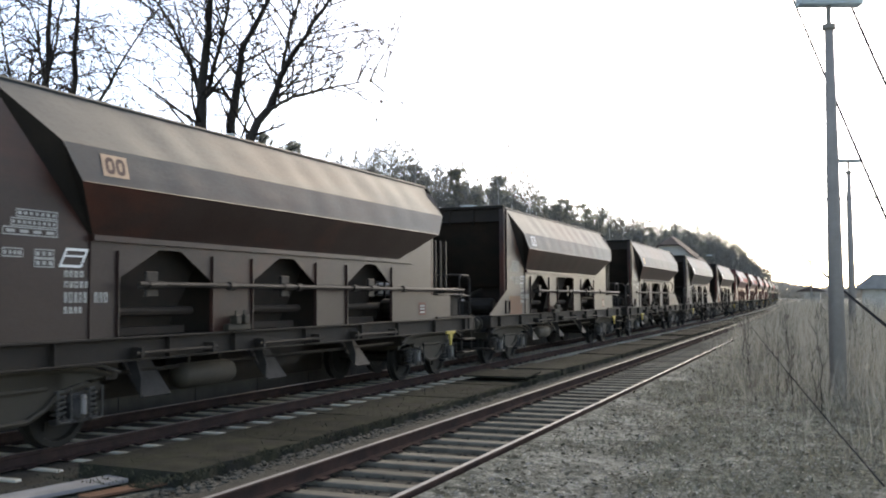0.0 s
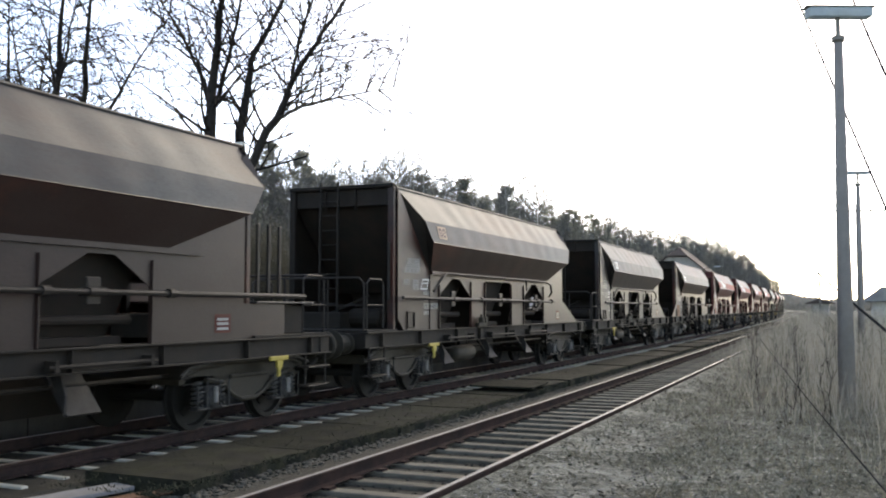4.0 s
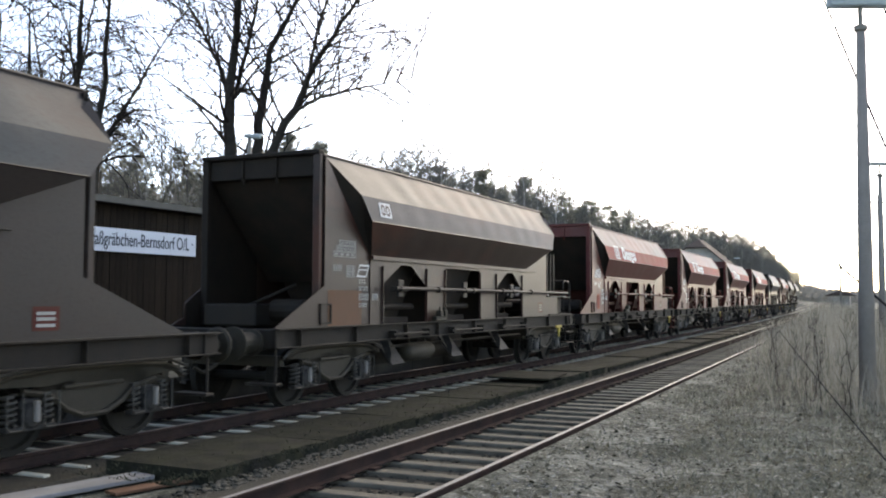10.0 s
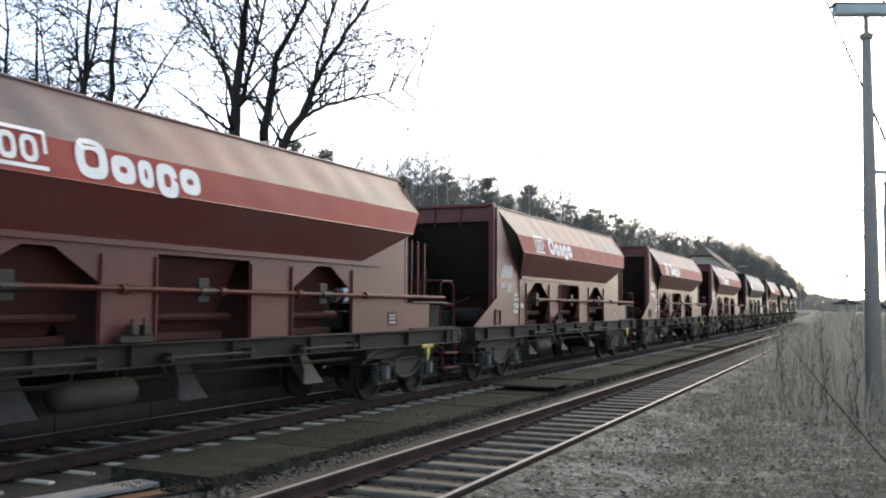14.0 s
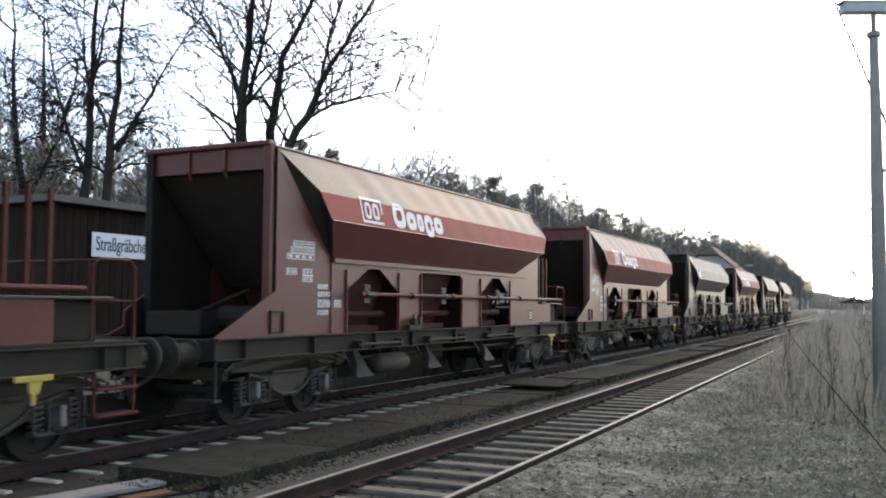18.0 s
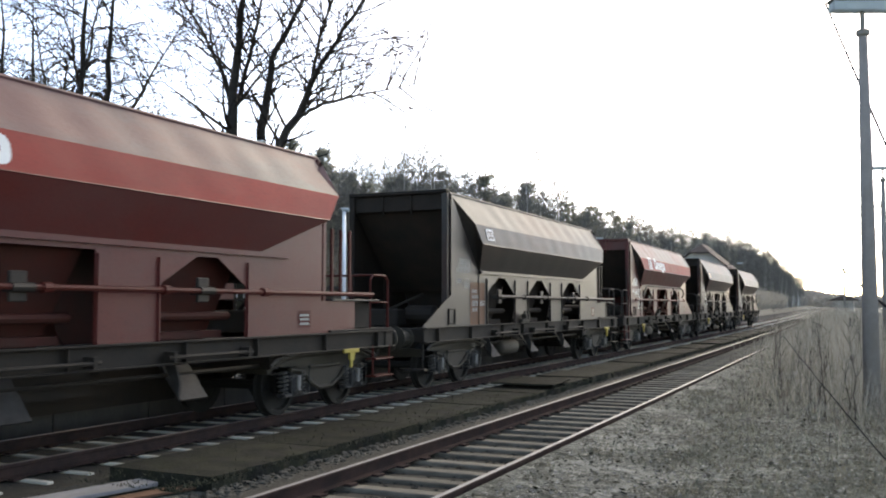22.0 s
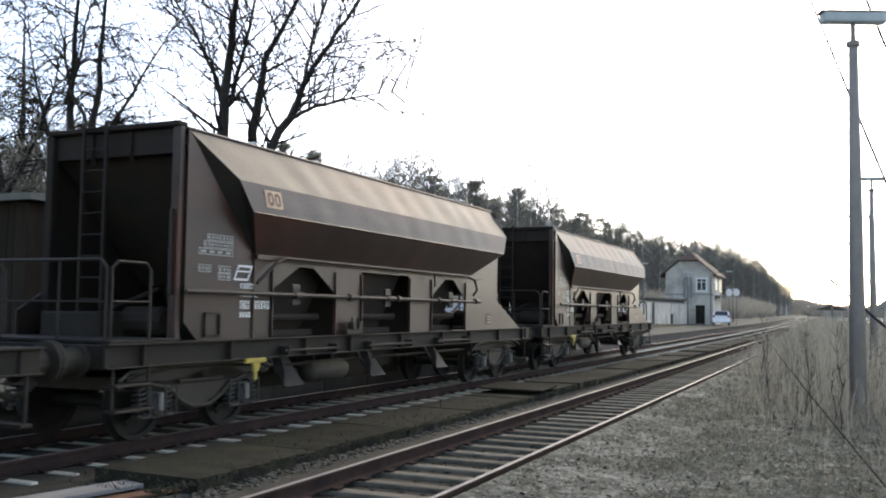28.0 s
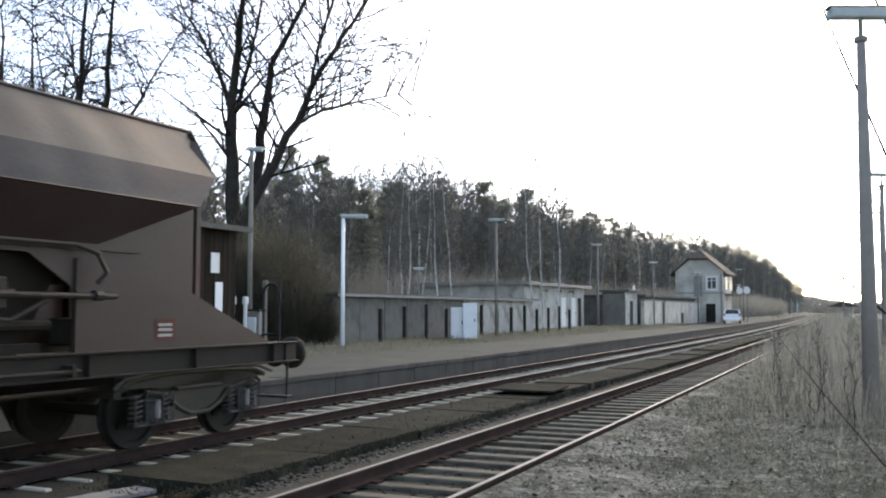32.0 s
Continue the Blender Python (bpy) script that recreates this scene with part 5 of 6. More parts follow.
bare_tree("bare_tree", "leafless tree with drooping twigs against the sky", (-38.0, 31.0, 0.425), [
    (0.0, [(0.0, 0, 0.265), (0.2, 6, 0.199), (-0.3, 10, 0.124), (-0.6, 16, 0.033)]),
    (1.0, [(0.2, 6.4, 0.116), (1.6, 9.5, 0.075), (2.6, 14, 0.016)]),
], 10, 5, 6, 0.15)


bare_tree("bare_tree", "leafless tree with a fan of fine twigs by the line", (-43.0, 36.0, 0.425), [
    (0.0, [(0.0, 0, 0.282), (0.1, 6, 0.215), (0.4, 11, 0.140), (0.3, 18, 0.033)]),
    (1.0, [(0.1, 6.0, 0.116), (-1.4, 9.5, 0.083), (-2.4, 15, 0.016)]),
    (-1.0, [(0.2, 8.0, 0.108), (1.8, 11.0, 0.075), (3.0, 15, 0.016)]),
], 12, 5, 7, 0.10)


# forest trees, built once and copied
def pine(seed, height, tall_trunk):
    rng = random.Random(seed)
    t = thing("pine_tree", "dark pine with an uneven needle crown in the wood", "tree", group="trees of the wood")
    trunk, crown = Geo(), Geo()
    trunk.tube([(0, 0, -0.3), (rng.uniform(-0.2, 0.2), 0, height * 0.5), (rng.uniform(-0.4, 0.4), 0, height)], [0.2, 0.15, 0.03], 6)
    lo = height * (0.42 if tall_trunk else 0.2)
    z = lo
    while z < height:
        f = (z - lo) / (height - lo)
        reach = (2.3 if tall_trunk else 2.1) * (1 - f) ** (0.6 if tall_trunk else 0.9) * rng.uniform(0.65, 1.25) + 0.25
        for k in range(rng.randint(3, 5)):
            a = rng.uniform(0, 6.28)
            d = Vector((math.cos(a), math.sin(a), rng.uniform(0.0, 0.35)))
            tip = Vector((0, 0, z)) + d * reach
            trunk.tube([(0, 0, z), tuple(tip)], [0.035, 0.01], 3, caps=False)
            for q in range(13):
                c = Vector((0, 0, z)).lerp(tip, rng.uniform(0.25, 1.05)) + Vector((rng.gauss(0, 0.22), rng.gauss(0, 0.22), rng.gauss(0.08, 0.16)))
                for s in range(4):
                    u = Vector((rng.gauss(0, 1), rng.gauss(0, 1), rng.gauss(0.25, 0.6))).normalized() * rng.uniform(0.22, 0.48)
                    v = u.orthogonal().normalized() * rng.uniform(0.04, 0.1)
                    crown.add([tuple(c - v), tuple(c + u), tuple(c + v)], [(0, 1, 2)])
        z += rng.uniform(0.45, 0.8)
    part("trunk", trunk, M_WOODBARK, t)
    part("crown", crown, M_PINE, t, "dense needle crown, paled for haze")
    return t


def birch(seed, height, white=True):
    rng = random.Random(seed)
    t = thing("birch_tree" if white else "leafless_tree", "slender leafless birch with a pale trunk in the wood" if white else "slender leafless grey tree in the wood", "tree", group="trees of the wood")
    trunk, twigs = Geo(), Geo()
    pts, p = [], Vector((0, 0, -0.3))
    n = 8
    for i in range(n + 1):
        pts.append(p.copy())
        p = p + Vector((rng.gauss(0, 0.15), rng.gauss(0, 0.15), height / n))
    rad = [0.13 * (1 - 0.85 * i / n) for i in range(n + 1)]
    trunk.tube(pts, rad, 6)
    for i in range(3, n + 1):
        for k in range(5):
            a = rng.uniform(0, 6.28)
            nd = Vector((math.cos(a) * 0.6, math.sin(a) * 0.6, rng.uniform(0.5, 1.0))).normalized()
            grow(trunk, twigs, rng, pts[i], nd, rng.uniform(1.3, 2.6), 0.028, 2, 0.02, 3, 4)
    part("trunk", trunk, M_BIRCH if white else M_WOODBARK, t)
    part("crown", twigs, M_TWIGGREY, t, "fine bare twigs")
    return t


KINDS = [pine(31, 13.0, True), pine(32, 11.5, True), pine(33, 12.5, False), birch(41, 12.5), birch(42, 11.5), birch(43, 13, False), birch(44, 12, False), birch(45, 10.5, False)]


def wood_edge(y):
    if y < 55:
        return -31.0 - (55 - y) * 0.25
    return main_x(y) - 21.0 + 9.5 * min(1.0, max(0.0, (y - 90) / 110))


HEIGHTS = (13.0, 11.5, 12.5, 12.5, 11.5, 13.0, 12.0, 10.5)


def wood_top(y):
    """Height of the wood's tallest trees along the line."""
    for (a, p), (b, q) in itertools.pairwise(((0, 12.5), (36, 11.6), (50, 10.4), (65, 12.0), (90, 14.0), (112, 13.4), (150, 14.0), (200, 15.6), (260, 17.0), (700, 19.0))):
        if y <= b:
            return p + (q - p) * (y - a) / (b - a)
    return 19.0


def plant_wood():
    rng = random.Random(77)
    first = set()
    spots = []
    y = 18.0
    while y < 640:
        gap = 1.5 + y * 0.012
        for rowi in range(5 if y < 150 else 3):
            x = wood_edge(y) - rowi * (2.6 + y * 0.006) + rng.uniform(-1.0, 1.0)
            spots.append((x, y + rng.uniform(-0.6, 0.6) * gap, rowi))
        y += gap
    for x, y, rowi in spots:
        if y < 52:
            k, top = rng.choice((5, 6, 7, 7, 5, 6, 3, 7)), rng.uniform(0.72, 1.0)
        elif rowi == 0:
            k, top = rng.choice((3, 4, 5, 5, 6, 7, 7)), rng.uniform(0.66, 0.92)
        elif y > 125:
            k, top = rng.choice((5, 6, 7, 5, 6, 2, 7)), rng.uniform(0.84, 1.0)
        else:
            k, top = rng.choice((0, 1, 2, 5, 7, 5, 6, 2, 7)), rng.uniform(0.84, 1.04)
        s = wood_top(y) * top / HEIGHTS[k]
        m = pose(x, y, 0.45, rng.uniform(-2, 2), rng.uniform(-2, 2), rng.uniform(0, 360))
        if k not in first:
            first.add(k)
            KINDS[k].matrix_basis = m
            continue
        ob = copy_thing(KINDS[k], m)
        ob.scale = (s, s, s)


plant_wood()


def brushwood():
    rng = random.Random(55)
    g = Geo()
    for i in range(60000):
        y = 16 + 330 * rng.random() ** 1.7
        x = wood_edge(y) + 1.6 - rng.random() ** 1.4 * 9.0
        h = rng.uniform(0.8, 5.2)
        w = 0.014 + y * 0.00024
        lean = Vector((rng.gauss(0, 0.35), rng.gauss(0, 0.35), 1)).normalized() * h
        a = rng.uniform(0, 3.14)
        o = Vector((math.cos(a), math.sin(a), 0)) * w
        b = Vector((x, y, 0.4))
        mid = b + lean * 0.5 + Vector((rng.gauss(0, 0.12), rng.gauss(0, 0.12), 0))
        g.add([tuple(b - o), tuple(b + o), tuple(mid + o * 0.7), tuple(mid - o * 0.7), tuple(b + lean)], [(0, 1, 2, 3), (3, 2, 4)])
        for k in range(6):
            mid = b + lean * rng.uniform(0.25, 0.95)
            tip = mid + Vector((rng.gauss(0, 0.7), rng.gauss(0, 0.7), rng.uniform(0.1, 1.3)))
            g.add([tuple(mid - o * 0.5), tuple(mid + o * 0.5), tuple(tip)], [(0, 1, 2)])
    solid("undergrowth", g, M_BRUSH, "dense leafless brushwood at the edge of the wood", "undergrowth", "stuff")


brushwood()


def bushes():
    """Dark leafless bushes at the end of the garages and under the tall tree."""
    rng = random.Random(58)
    for cx_, cy_, h in ((-20.0, 28.4, 4.2), (-21.6, 29.0, 6.0), (-23.4, 29.4, 6.6), (-20.9, 30.6, 5.2), (-19.3, 29.2, 2.4), (-25.4, 29.8, 6.4), (-22.4, 31.2, 6.2)):
        g = Geo()
        for i in range(900):
            a, q = rng.uniform(0, 6.28), rng.random() ** 0.6
            b = Vector((math.cos(a) * q * 0.8, math.sin(a) * q * 0.6, 0))
            up = Vector((math.cos(a) * q * 0.4 + rng.gauss(0, 0.18), math.sin(a) * q * 0.4 + rng.gauss(0, 0.18), 1)).normalized() * h * rng.uniform(0.35, 1.0) * (1 - 0.3 * q)
            o = Vector((math.sin(a), -math.cos(a), 0)) * 0.013
            m = b + up * 0.5 + Vector((rng.gauss(0, 0.1), rng.gauss(0, 0.1), 0))
            g.add([tuple(b - o), tuple(b + o), tuple(m + o * 0.8), tuple(m - o * 0.8), tuple(b + up)], [(0, 1, 2, 3), (3, 2, 4)])
            for k in range(11):
                p = b + up * rng.uniform(0.08, 1.0)
                e = p + Vector((rng.gauss(0, 0.34), rng.gauss(0, 0.34), rng.gauss(0.12, 0.22)))
                g.add([tuple(p - o), tuple(p + o), tuple(e)], [(0, 1, 2)])
        solid("bush", g, M_BUSH, "dense dark olive bush by the garages", "bush", group="bushes by the garages", m=pose(cx_, cy_, 0.42))


bushes()


def wood_backing():
    """The depth of the wood: a ragged dark mass far inside it."""
    rng = random.Random(56)
    g = Geo()
    for i in range(15000):
        y = 10 + 420 * rng.random() ** 1.5
        x = wood_edge(y) - 5 - rng.random() * 14
        zt = wood_top(y) * 0.74 + 1.6 * noise.noise((y * 0.05, 3, 0)) + 2.2 * noise.noise((y * 0.25, x * 0.2, 7))
        z = 0.3 + rng.random() * zt
        c = Vector((x, y, z))
        s = 0.35 + y * 0.0022
        for k in range(2):
            u = Vector((rng.gauss(0, 1), rng.gauss(0, 1), rng.gauss(0, 1.3))).normalized() * s * rng.uniform(0.8, 2.2)
            v = u.orthogonal().normalized() * s * 0.14
            g.add([tuple(c - v), tuple(c + u), tuple(c + v)], [(0, 1, 2)])
    for i in range(11000):
        y = 8 + 44 * rng.random()
        x = wood_edge(y) - 1 - rng.random() * 12
        c = Vector((x, y, 0.3 + rng.random() ** 1.2 * (7.0 + 1.5 * noise.noise((y * 0.2, x * 0.2, 9)))))
        for k in range(2):
            u = Vector((rng.gauss(0, 1), rng.gauss(0, 1), rng.gauss(0.2, 1.2))).normalized() * rng.uniform(0.4, 1.1)
            v = u.orthogonal().normalized() * rng.uniform(0.03, 0.07)
            g.add([tuple(c - v), tuple(c + u), tuple(c + v)], [(0, 1, 2)])
    crowns = Geo()
    for i in range(2500):
        y = 12 + 430 * rng.random() ** 1.75
        x = wood_edge(y) - 3.5 - rng.random() * 13
        far = 1 + min(0.55, max(0.0, (y - 90) / 320))
        c = Vector((x, y, rng.uniform(2.2, wood_top(y) * 0.90 + 1.6 * noise.noise((y * 0.09, 8, 0)))))
        rad = rng.uniform(0.9, 1.8) * far
        for k in range(70):
            q = c + Vector((rng.gauss(0, 0.45), rng.gauss(0, 0.45), rng.gauss(0, 0.6))) * rad
            u = Vector((rng.gauss(0, 1), rng.gauss(0, 1), rng.gauss(0.3, 0.8))).normalized() * rng.uniform(0.25, 0.7) * far
            v = u.orthogonal().normalized() * rng.uniform(0.05, 0.13) * far
            crowns.add([tuple(q - v), tuple(q + u), tuple(q + v)], [(0, 1, 2)])
    solid("pine_crowns", crowns, M_PINE, "grey-green needle crowns crowded deep in the wood", "woodland", "stuff")
    solid("deep_wood", g, M_BRUSH, "grey-brown depth of the leafless wood", "woodland", "stuff")


wood_backing()


def far_wood():
    rng = random.Random(57)
    g = Geo()
    for i in range(11000):
        u = rng.random()
        x = -75 + 420 * u
        y = 620 + rng.uniform(-40, 60)
        zt = 6 + 4 * noise.noise((x * 0.02, 1, 0)) + 1.5 * noise.noise((x * 0.11, 5, 0)) + 10 * max(0, (-20 - x) / 60)
        c = Vector((x, y, rng.random() * max(1.0, zt)))
        for k in range(2):
            q = Vector((rng.gauss(0, 1), rng.gauss(0, 0.5), rng.gauss(0, 1))).normalized() * rng.uniform(1.5, 3.0)
            v = q.orthogonal().normalized() * 0.9
            g.add([tuple(c - v), tuple(c + q), tuple(c + v)], [(0, 1, 2)])
    solid("far_wood", g, M_BRUSH, "distant low grey wood along the horizon", "woodland", "stuff")


far_wood()


# ---- weeds and grass ----
def blades(name, label, material, n, where, height, width, lean, seed, fork=0):
    rng = random.Random(seed)
    g = Geo()
    for i in range(n):
        x, y, z, s = where(rng)
        h = rng.uniform(*height) * s
        a = rng.uniform(0, 3.14)
        wd = width * (0.7 + 0.5 * rng.random()) * (1 + y * 0.02)
        o = Vector((math.cos(a), math.sin(a), 0)) * wd
        b = Vector((x, y, z))
        tip = b + Vector((rng.gauss(0, lean), rng.gauss(0, lean), 1)).normalized() * h
        mid = b.lerp(tip, 0.55) + Vector((rng.gauss(0, 0.03), rng.gauss(0, 0.03), 0.04)) * h
        g.add([tuple(b - o), tuple(b + o), tuple(mid + o * 0.7), tuple(mid - o * 0.7), tuple(tip)], [(0, 1, 2, 3), (3, 2, 4)])
        for k in range(fork):
            q = b.lerp(tip, rng.uniform(0.35, 0.9))
            e = q + Vector((rng.gauss(0, 0.2), rng.gauss(0, 0.2), rng.uniform(0.0, 0.28))) * h
            g.add([tuple(q - o * 0.5), tuple(q + o * 0.5), tuple(e)], [(0, 1, 2)])
    solid(name, g, material, label, "grass", "stuff")


def weed_spot(rng):
    while True:
        y = 11 + 95 * rng.random() ** 1.35
        s = rng.triangular(0, 11, 3.2) if y < 40 else rng.triangular(0, 9, 1.5)
        edge = 0.35 + max(0.0, (31 - y)) * 0.10
        x = siding_x(y) + edge + s
        if rng.random() > min(1.0, (y - 10.0) / 9.0) * (0.55 + 0.9 * noise.noise((x * 0.3, y * 0.3, 14))):
            continue
        k = 0.3 + 0.8 * min(1.0, max(0.0, (y - 11) / 11.0))
        k *= 0.75 + 0.6 * noise.noise((x * 0.35, y * 0.35, 4)) + rng.uniform(-0.15, 0.15)
        k *= min(1.2, (0.3 if y < 26 else 0.6) + s * 0.3)
        if k > 0.12 and x < 14:
            return x, y, open_z(x, y) - 0.01, k


def turf_spot(rng):
    y = near_y(rng, 4.5, 30.0)
    while True:
        x = siding_x(y) + 1.0 + rng.random() * 9.2
        if noise.noise((x * 0.55, y * 0.55, 9)) + 0.16 * (x - siding_x(y) - 1.6) > rng.uniform(-0.35, 0.4):
            return x, y, open_z(x, y) - 0.005, rng.uniform(0.6, 1.2)
        y = near_y(rng, 4.5, 30.0)


def verge_spot(rng):
    y = 14 + 75 * rng.random() ** 1.3
    x = main_x(y) - rng.uniform(5.4, 9.6)
    return x, y, 0.36 + 0.16 * min(1, max(0, (main_x(y) - x - 5.0) / 3.5)), rng.uniform(0.6, 1.2)


blades("tall_weeds", "tall dead grey-brown weeds beside the siding", M_WEED, 11500, weed_spot, (0.35, 1.5), 0.0042, 0.28, 61, 7)
blades("dry_grass", "dry straw-coloured grass among the weeds", M_GRASS, 10000, weed_spot, (0.25, 0.6), 0.004, 0.6, 62)
blades("dead_stalks", "dark upright dead stalks standing in the weeds", mat("dark_dead_stalk", (0.060, 0.054, 0.045), (0.095, 0.085, 0.070), 3.0, 0.95, 0, 0.0), 2600, weed_spot, (0.5, 1.5), 0.0045, 0.12, 67, 4)
blades("heather_weeds", "reddish-brown dead weeds low among the grass", M_HEATH, 5000, weed_spot, (0.25, 0.6), 0.004, 0.25, 66, 2)
blades("turf", "thin flattened dead grass on the gravel", M_GRASS, 60000, turf_spot, (0.04, 0.16), 0.005, 1.3, 63)
blades("moss_turf", "low grey-green winter turf on the gravel", mat("grey_green_turf", (0.085, 0.088, 0.062), (0.125, 0.125, 0.095), 2.0, 0.95, 0, 0), 50000, turf_spot, (0.03, 0.10), 0.006, 1.2, 64)
blades("verge_grass", "yellowed winter grass strip behind the platform", M_GRASS, 12000, verge_spot, (0.08, 0.28), 0.006, 0.5, 65)


def leaf_litter(name, label, material, n, size, seed):
    """Small curled dead leaves and bits lying about on the open ground."""
    rng = random.Random(seed)
    g = Geo()
    for i in range(n):
        y = near_y(rng, 4.0, 34.0)
        s = 0.86 + rng.random() * 9.5
        x = siding_x(y) + s
        z = open_z(x, y) + 0.008
        a, w = rng.uniform(0, 6.28), rng.uniform(*size)
        u, v = Vector((math.cos(a), math.sin(a), rng.uniform(-0.2, 0.5))) * w, Vector((-math.sin(a), math.cos(a), rng.uniform(-0.3, 0.4))) * w * 0.55
        c = Vector((x, y, z + 0.2 * w))
        g.add([tuple(c - u), tuple(c - v), tuple(c + u), tuple(c + v)], [(0, 1, 2, 3)])
    solid(name, g, material, label, "leaf litter", "stuff")


leaf_litter("leaf_litter", "pale curled dead leaves scattered over the gravel", mat("pale_dead_leaf", (0.34, 0.33, 0.28), (0.24, 0.225, 0.18), 9.0, 0.9, 0, 0.0), 9000, (0.012, 0.034), 81)
leaf_litter("leaf_litter", "dark rotted leaves and moss scraps on the gravel", mat("dark_dead_leaf", (0.035, 0.034, 0.025), (0.06, 0.056, 0.04), 9.0, 0.95, 0, 0.0), 16000, (0.015, 0.05), 82)


def slab_moss(rng):
    y = near_y(rng, 7.0, 45.0)
    return main_x(y) + (rng.uniform(1.65, 3.0) if rng.random() < 0.3 else rng.gauss(3.04, 0.07)), y, -0.082, rng.uniform(0.5, 1.1)


blades("slab_moss", "moss and dead grass creeping over the walkway slabs", mat("dark_slab_moss", (0.030, 0.032, 0.018), (0.055, 0.052, 0.035), 3.0, 0.95, 0, 0.0), 4500, slab_moss, (0.02, 0.08), 0.006, 1.2, 83)


def sapling(x, y, h, seed):
    rng = random.Random(seed)
    trunk, twigs = Geo(), Geo()
    pts = [Vector((0, 0, -0.05))]
    for i in range(6):
        pts.append(pts[-1] + Vector((rng.gauss(0, 0.03), rng.gauss(0, 0.03), h / 6)))
    trunk.tube(pts, [0.008 * (1 - i / 8) for i in range(7)], 5)
    for i in range(1, 7):
        for k in range(3):
            a = rng.uniform(0, 6.28)
            twigs.tube([pts[i], pts[i] + Vector((math.cos(a) * 0.12, math.sin(a) * 0.12, 0.16)) * rng.uniform(0.6, 1.6)], [0.004, 0.0015], 3)
    t = thing("sapling", "thin leafless shrub stem among dead weeds", "shrub", pose(x, y, ground_z(x, y)), group="saplings by the siding")
    part("stem", trunk, M_TWIG, t)
    tagged(part("twig_fan", twigs, M_TWIG, t), kind="stuff")


for i in range(34):
    rng = random.Random(200 + i)
    y = 15.5 + 24 * rng.random()
    sapling(siding_x(y) + 1.9 + max(0.0, (24 - y)) * 0.14 + rng.random() * 3.4, y, rng.uniform(0.9, 1.75), i)


# ---- lamps, masts, cables ----
def lamp_post(base, h, r, mast, arm=0.0, head=1.25, yaw=25, paint=None, thick=0.095):
    t = thing("platform_lamp", "tall grey mast with a flat milky lamp head" if mast else "slim pale platform lamp with a flat head", "lamp post", pose(*base, 0, 0, yaw), group="platform lamps")
    if mast:
        part("post", Geo().tube([(0, 0, -0.3), (0, 0, h * 0.5), (0, 0, h - 0.45)], [r * 1.8, r * 1.35, r * 0.88], 10), M_MAST, t, smooth=True)
        part("collar", Geo().lathe([(r * 0.9, h - 0.50), (r * 1.35, h - 0.47), (r * 1.35, h - 0.39), (r * 0.6, h - 0.36)], "z", (0, 0, 0), 10), M_LAMP, t)
        part("neck", Geo().tube([(0, 0, h - 0.42), (0, 0, h)], r * 0.5, 8), M_LAMP, t)
    else:
        part("post", Geo().tube([(0, 0, -0.1), (0, 0, h)], [r, r * 0.8], 8), paint or M_LAMP, t, smooth=True)
    hd = part("lamp_head", Geo().box(arm - head / 2, arm + head / 2, -0.14, 0.14, h + thick - 0.03, h + thick, 0.01), M_LAMP if mast else M_CABINET, t)
    part("lamp_cover", Geo().box(arm - head / 2 + 0.05, arm + head / 2 - 0.05, -0.13, 0.13, h - 0.03, h + thick - 0.03, 0.02), M_LAMPGLASS, hd, "milky lamp cover")
    return t


lamp_post((-0.28, 18.7, -0.25), 7.45, 0.09, True, 0.02, 1.3, thick=0.18)
lamp_post((-0.02, 41.0, -0.2), 7.35, 0.09, True, 0.0, 1.1)
lamp_post((-1.2, 76.0, -0.2), 7.2, 0.09, True, 0.0, 1.1)
lamp_post((-16.9, 27.4, 0.5), 4.45, 0.075, False, 0.38, 1.0, paint=M_CARWHITE)
lamp_post((-17.6, 43.1, 0.5), 5.75, 0.085, False, 0.0, 0.85)
lamp_post((-19.3, 67.2, 0.5), 6.1, 0.11, False, 0.0, 0.75)
lamp_post((-18.3, 81.1, 0.5), 5.4, 0.10, False, 0.0, 0.8)
lamp_post((-17.5, 98.0, 0.45), 5.2, 0.10, False, 0.0, 0.8)
lamp_post((-17.0, 128.0, 0.5), 4.3, 0.09, False, 0.2, 1.0)
lamp_post((-21.2, 41.6, 0.5), 3.3, 0.05, False, 0.0, 0.6)
lamp_post((-19.1, 25.1, 0.5), 6.6, 0.085, False, 0.12, 0.6)


def telegraph_pole(base, h, arms):
    t = thing("signal_pole", "slim pole with a long thin cross-arm", "pole", pose(*base, 0, 0, 25), group="poles along the line")
    part("post", Geo().tube([(0, 0, -0.2), (0, 0, h)], [0.08, 0.05], 8), M_LAMP, t)
    for z, w in arms:
        part("cross_arm", Geo().box(-w, w, -0.03, 0.03, z, z + 0.06, 0.005), M_MAST, t)
        for q in (-w, -w * 0.5, w * 0.5, w):
            part("insulator", shared("insul", lambda: Geo().lathe([(0.02, 0.0), (0.05, 0.03), (0.045, 0.09), (0.015, 0.11)], "z", (0, 0, 0), 8).mesh("insulator", M_CONCRETE)), None, t, m=pose(q, 0, z + 0.06))


telegraph_pole((-0.10, 44.0, -0.2), 6.4, ((6.1, 1.25),))
telegraph_pole((-4.0, 105.0, -0.2), 7.0, ((6.2, 1.0),))
telegraph_pole((-5.2, 140.0, -0.2), 7.0, ((6.2, 1.0),))


def cable(a, b, sag, r=0.014, label="thin black cable beside the mast"):
    a, b = Vector(a), Vector(b)
    pts = [a.lerp(b, i / 14) + Vector((0, 0, -4 * sag * (i / 14) * (1 - i / 14))) for i in range(15)]
    solid("cable", Geo().tube(pts, r, 5), M_WIRE, label, "cable", group="cables by the mast")


# cables run past the mast towards the camera side
for a, b, sag, r in CABLES:
    cable(a, b, sag, r)


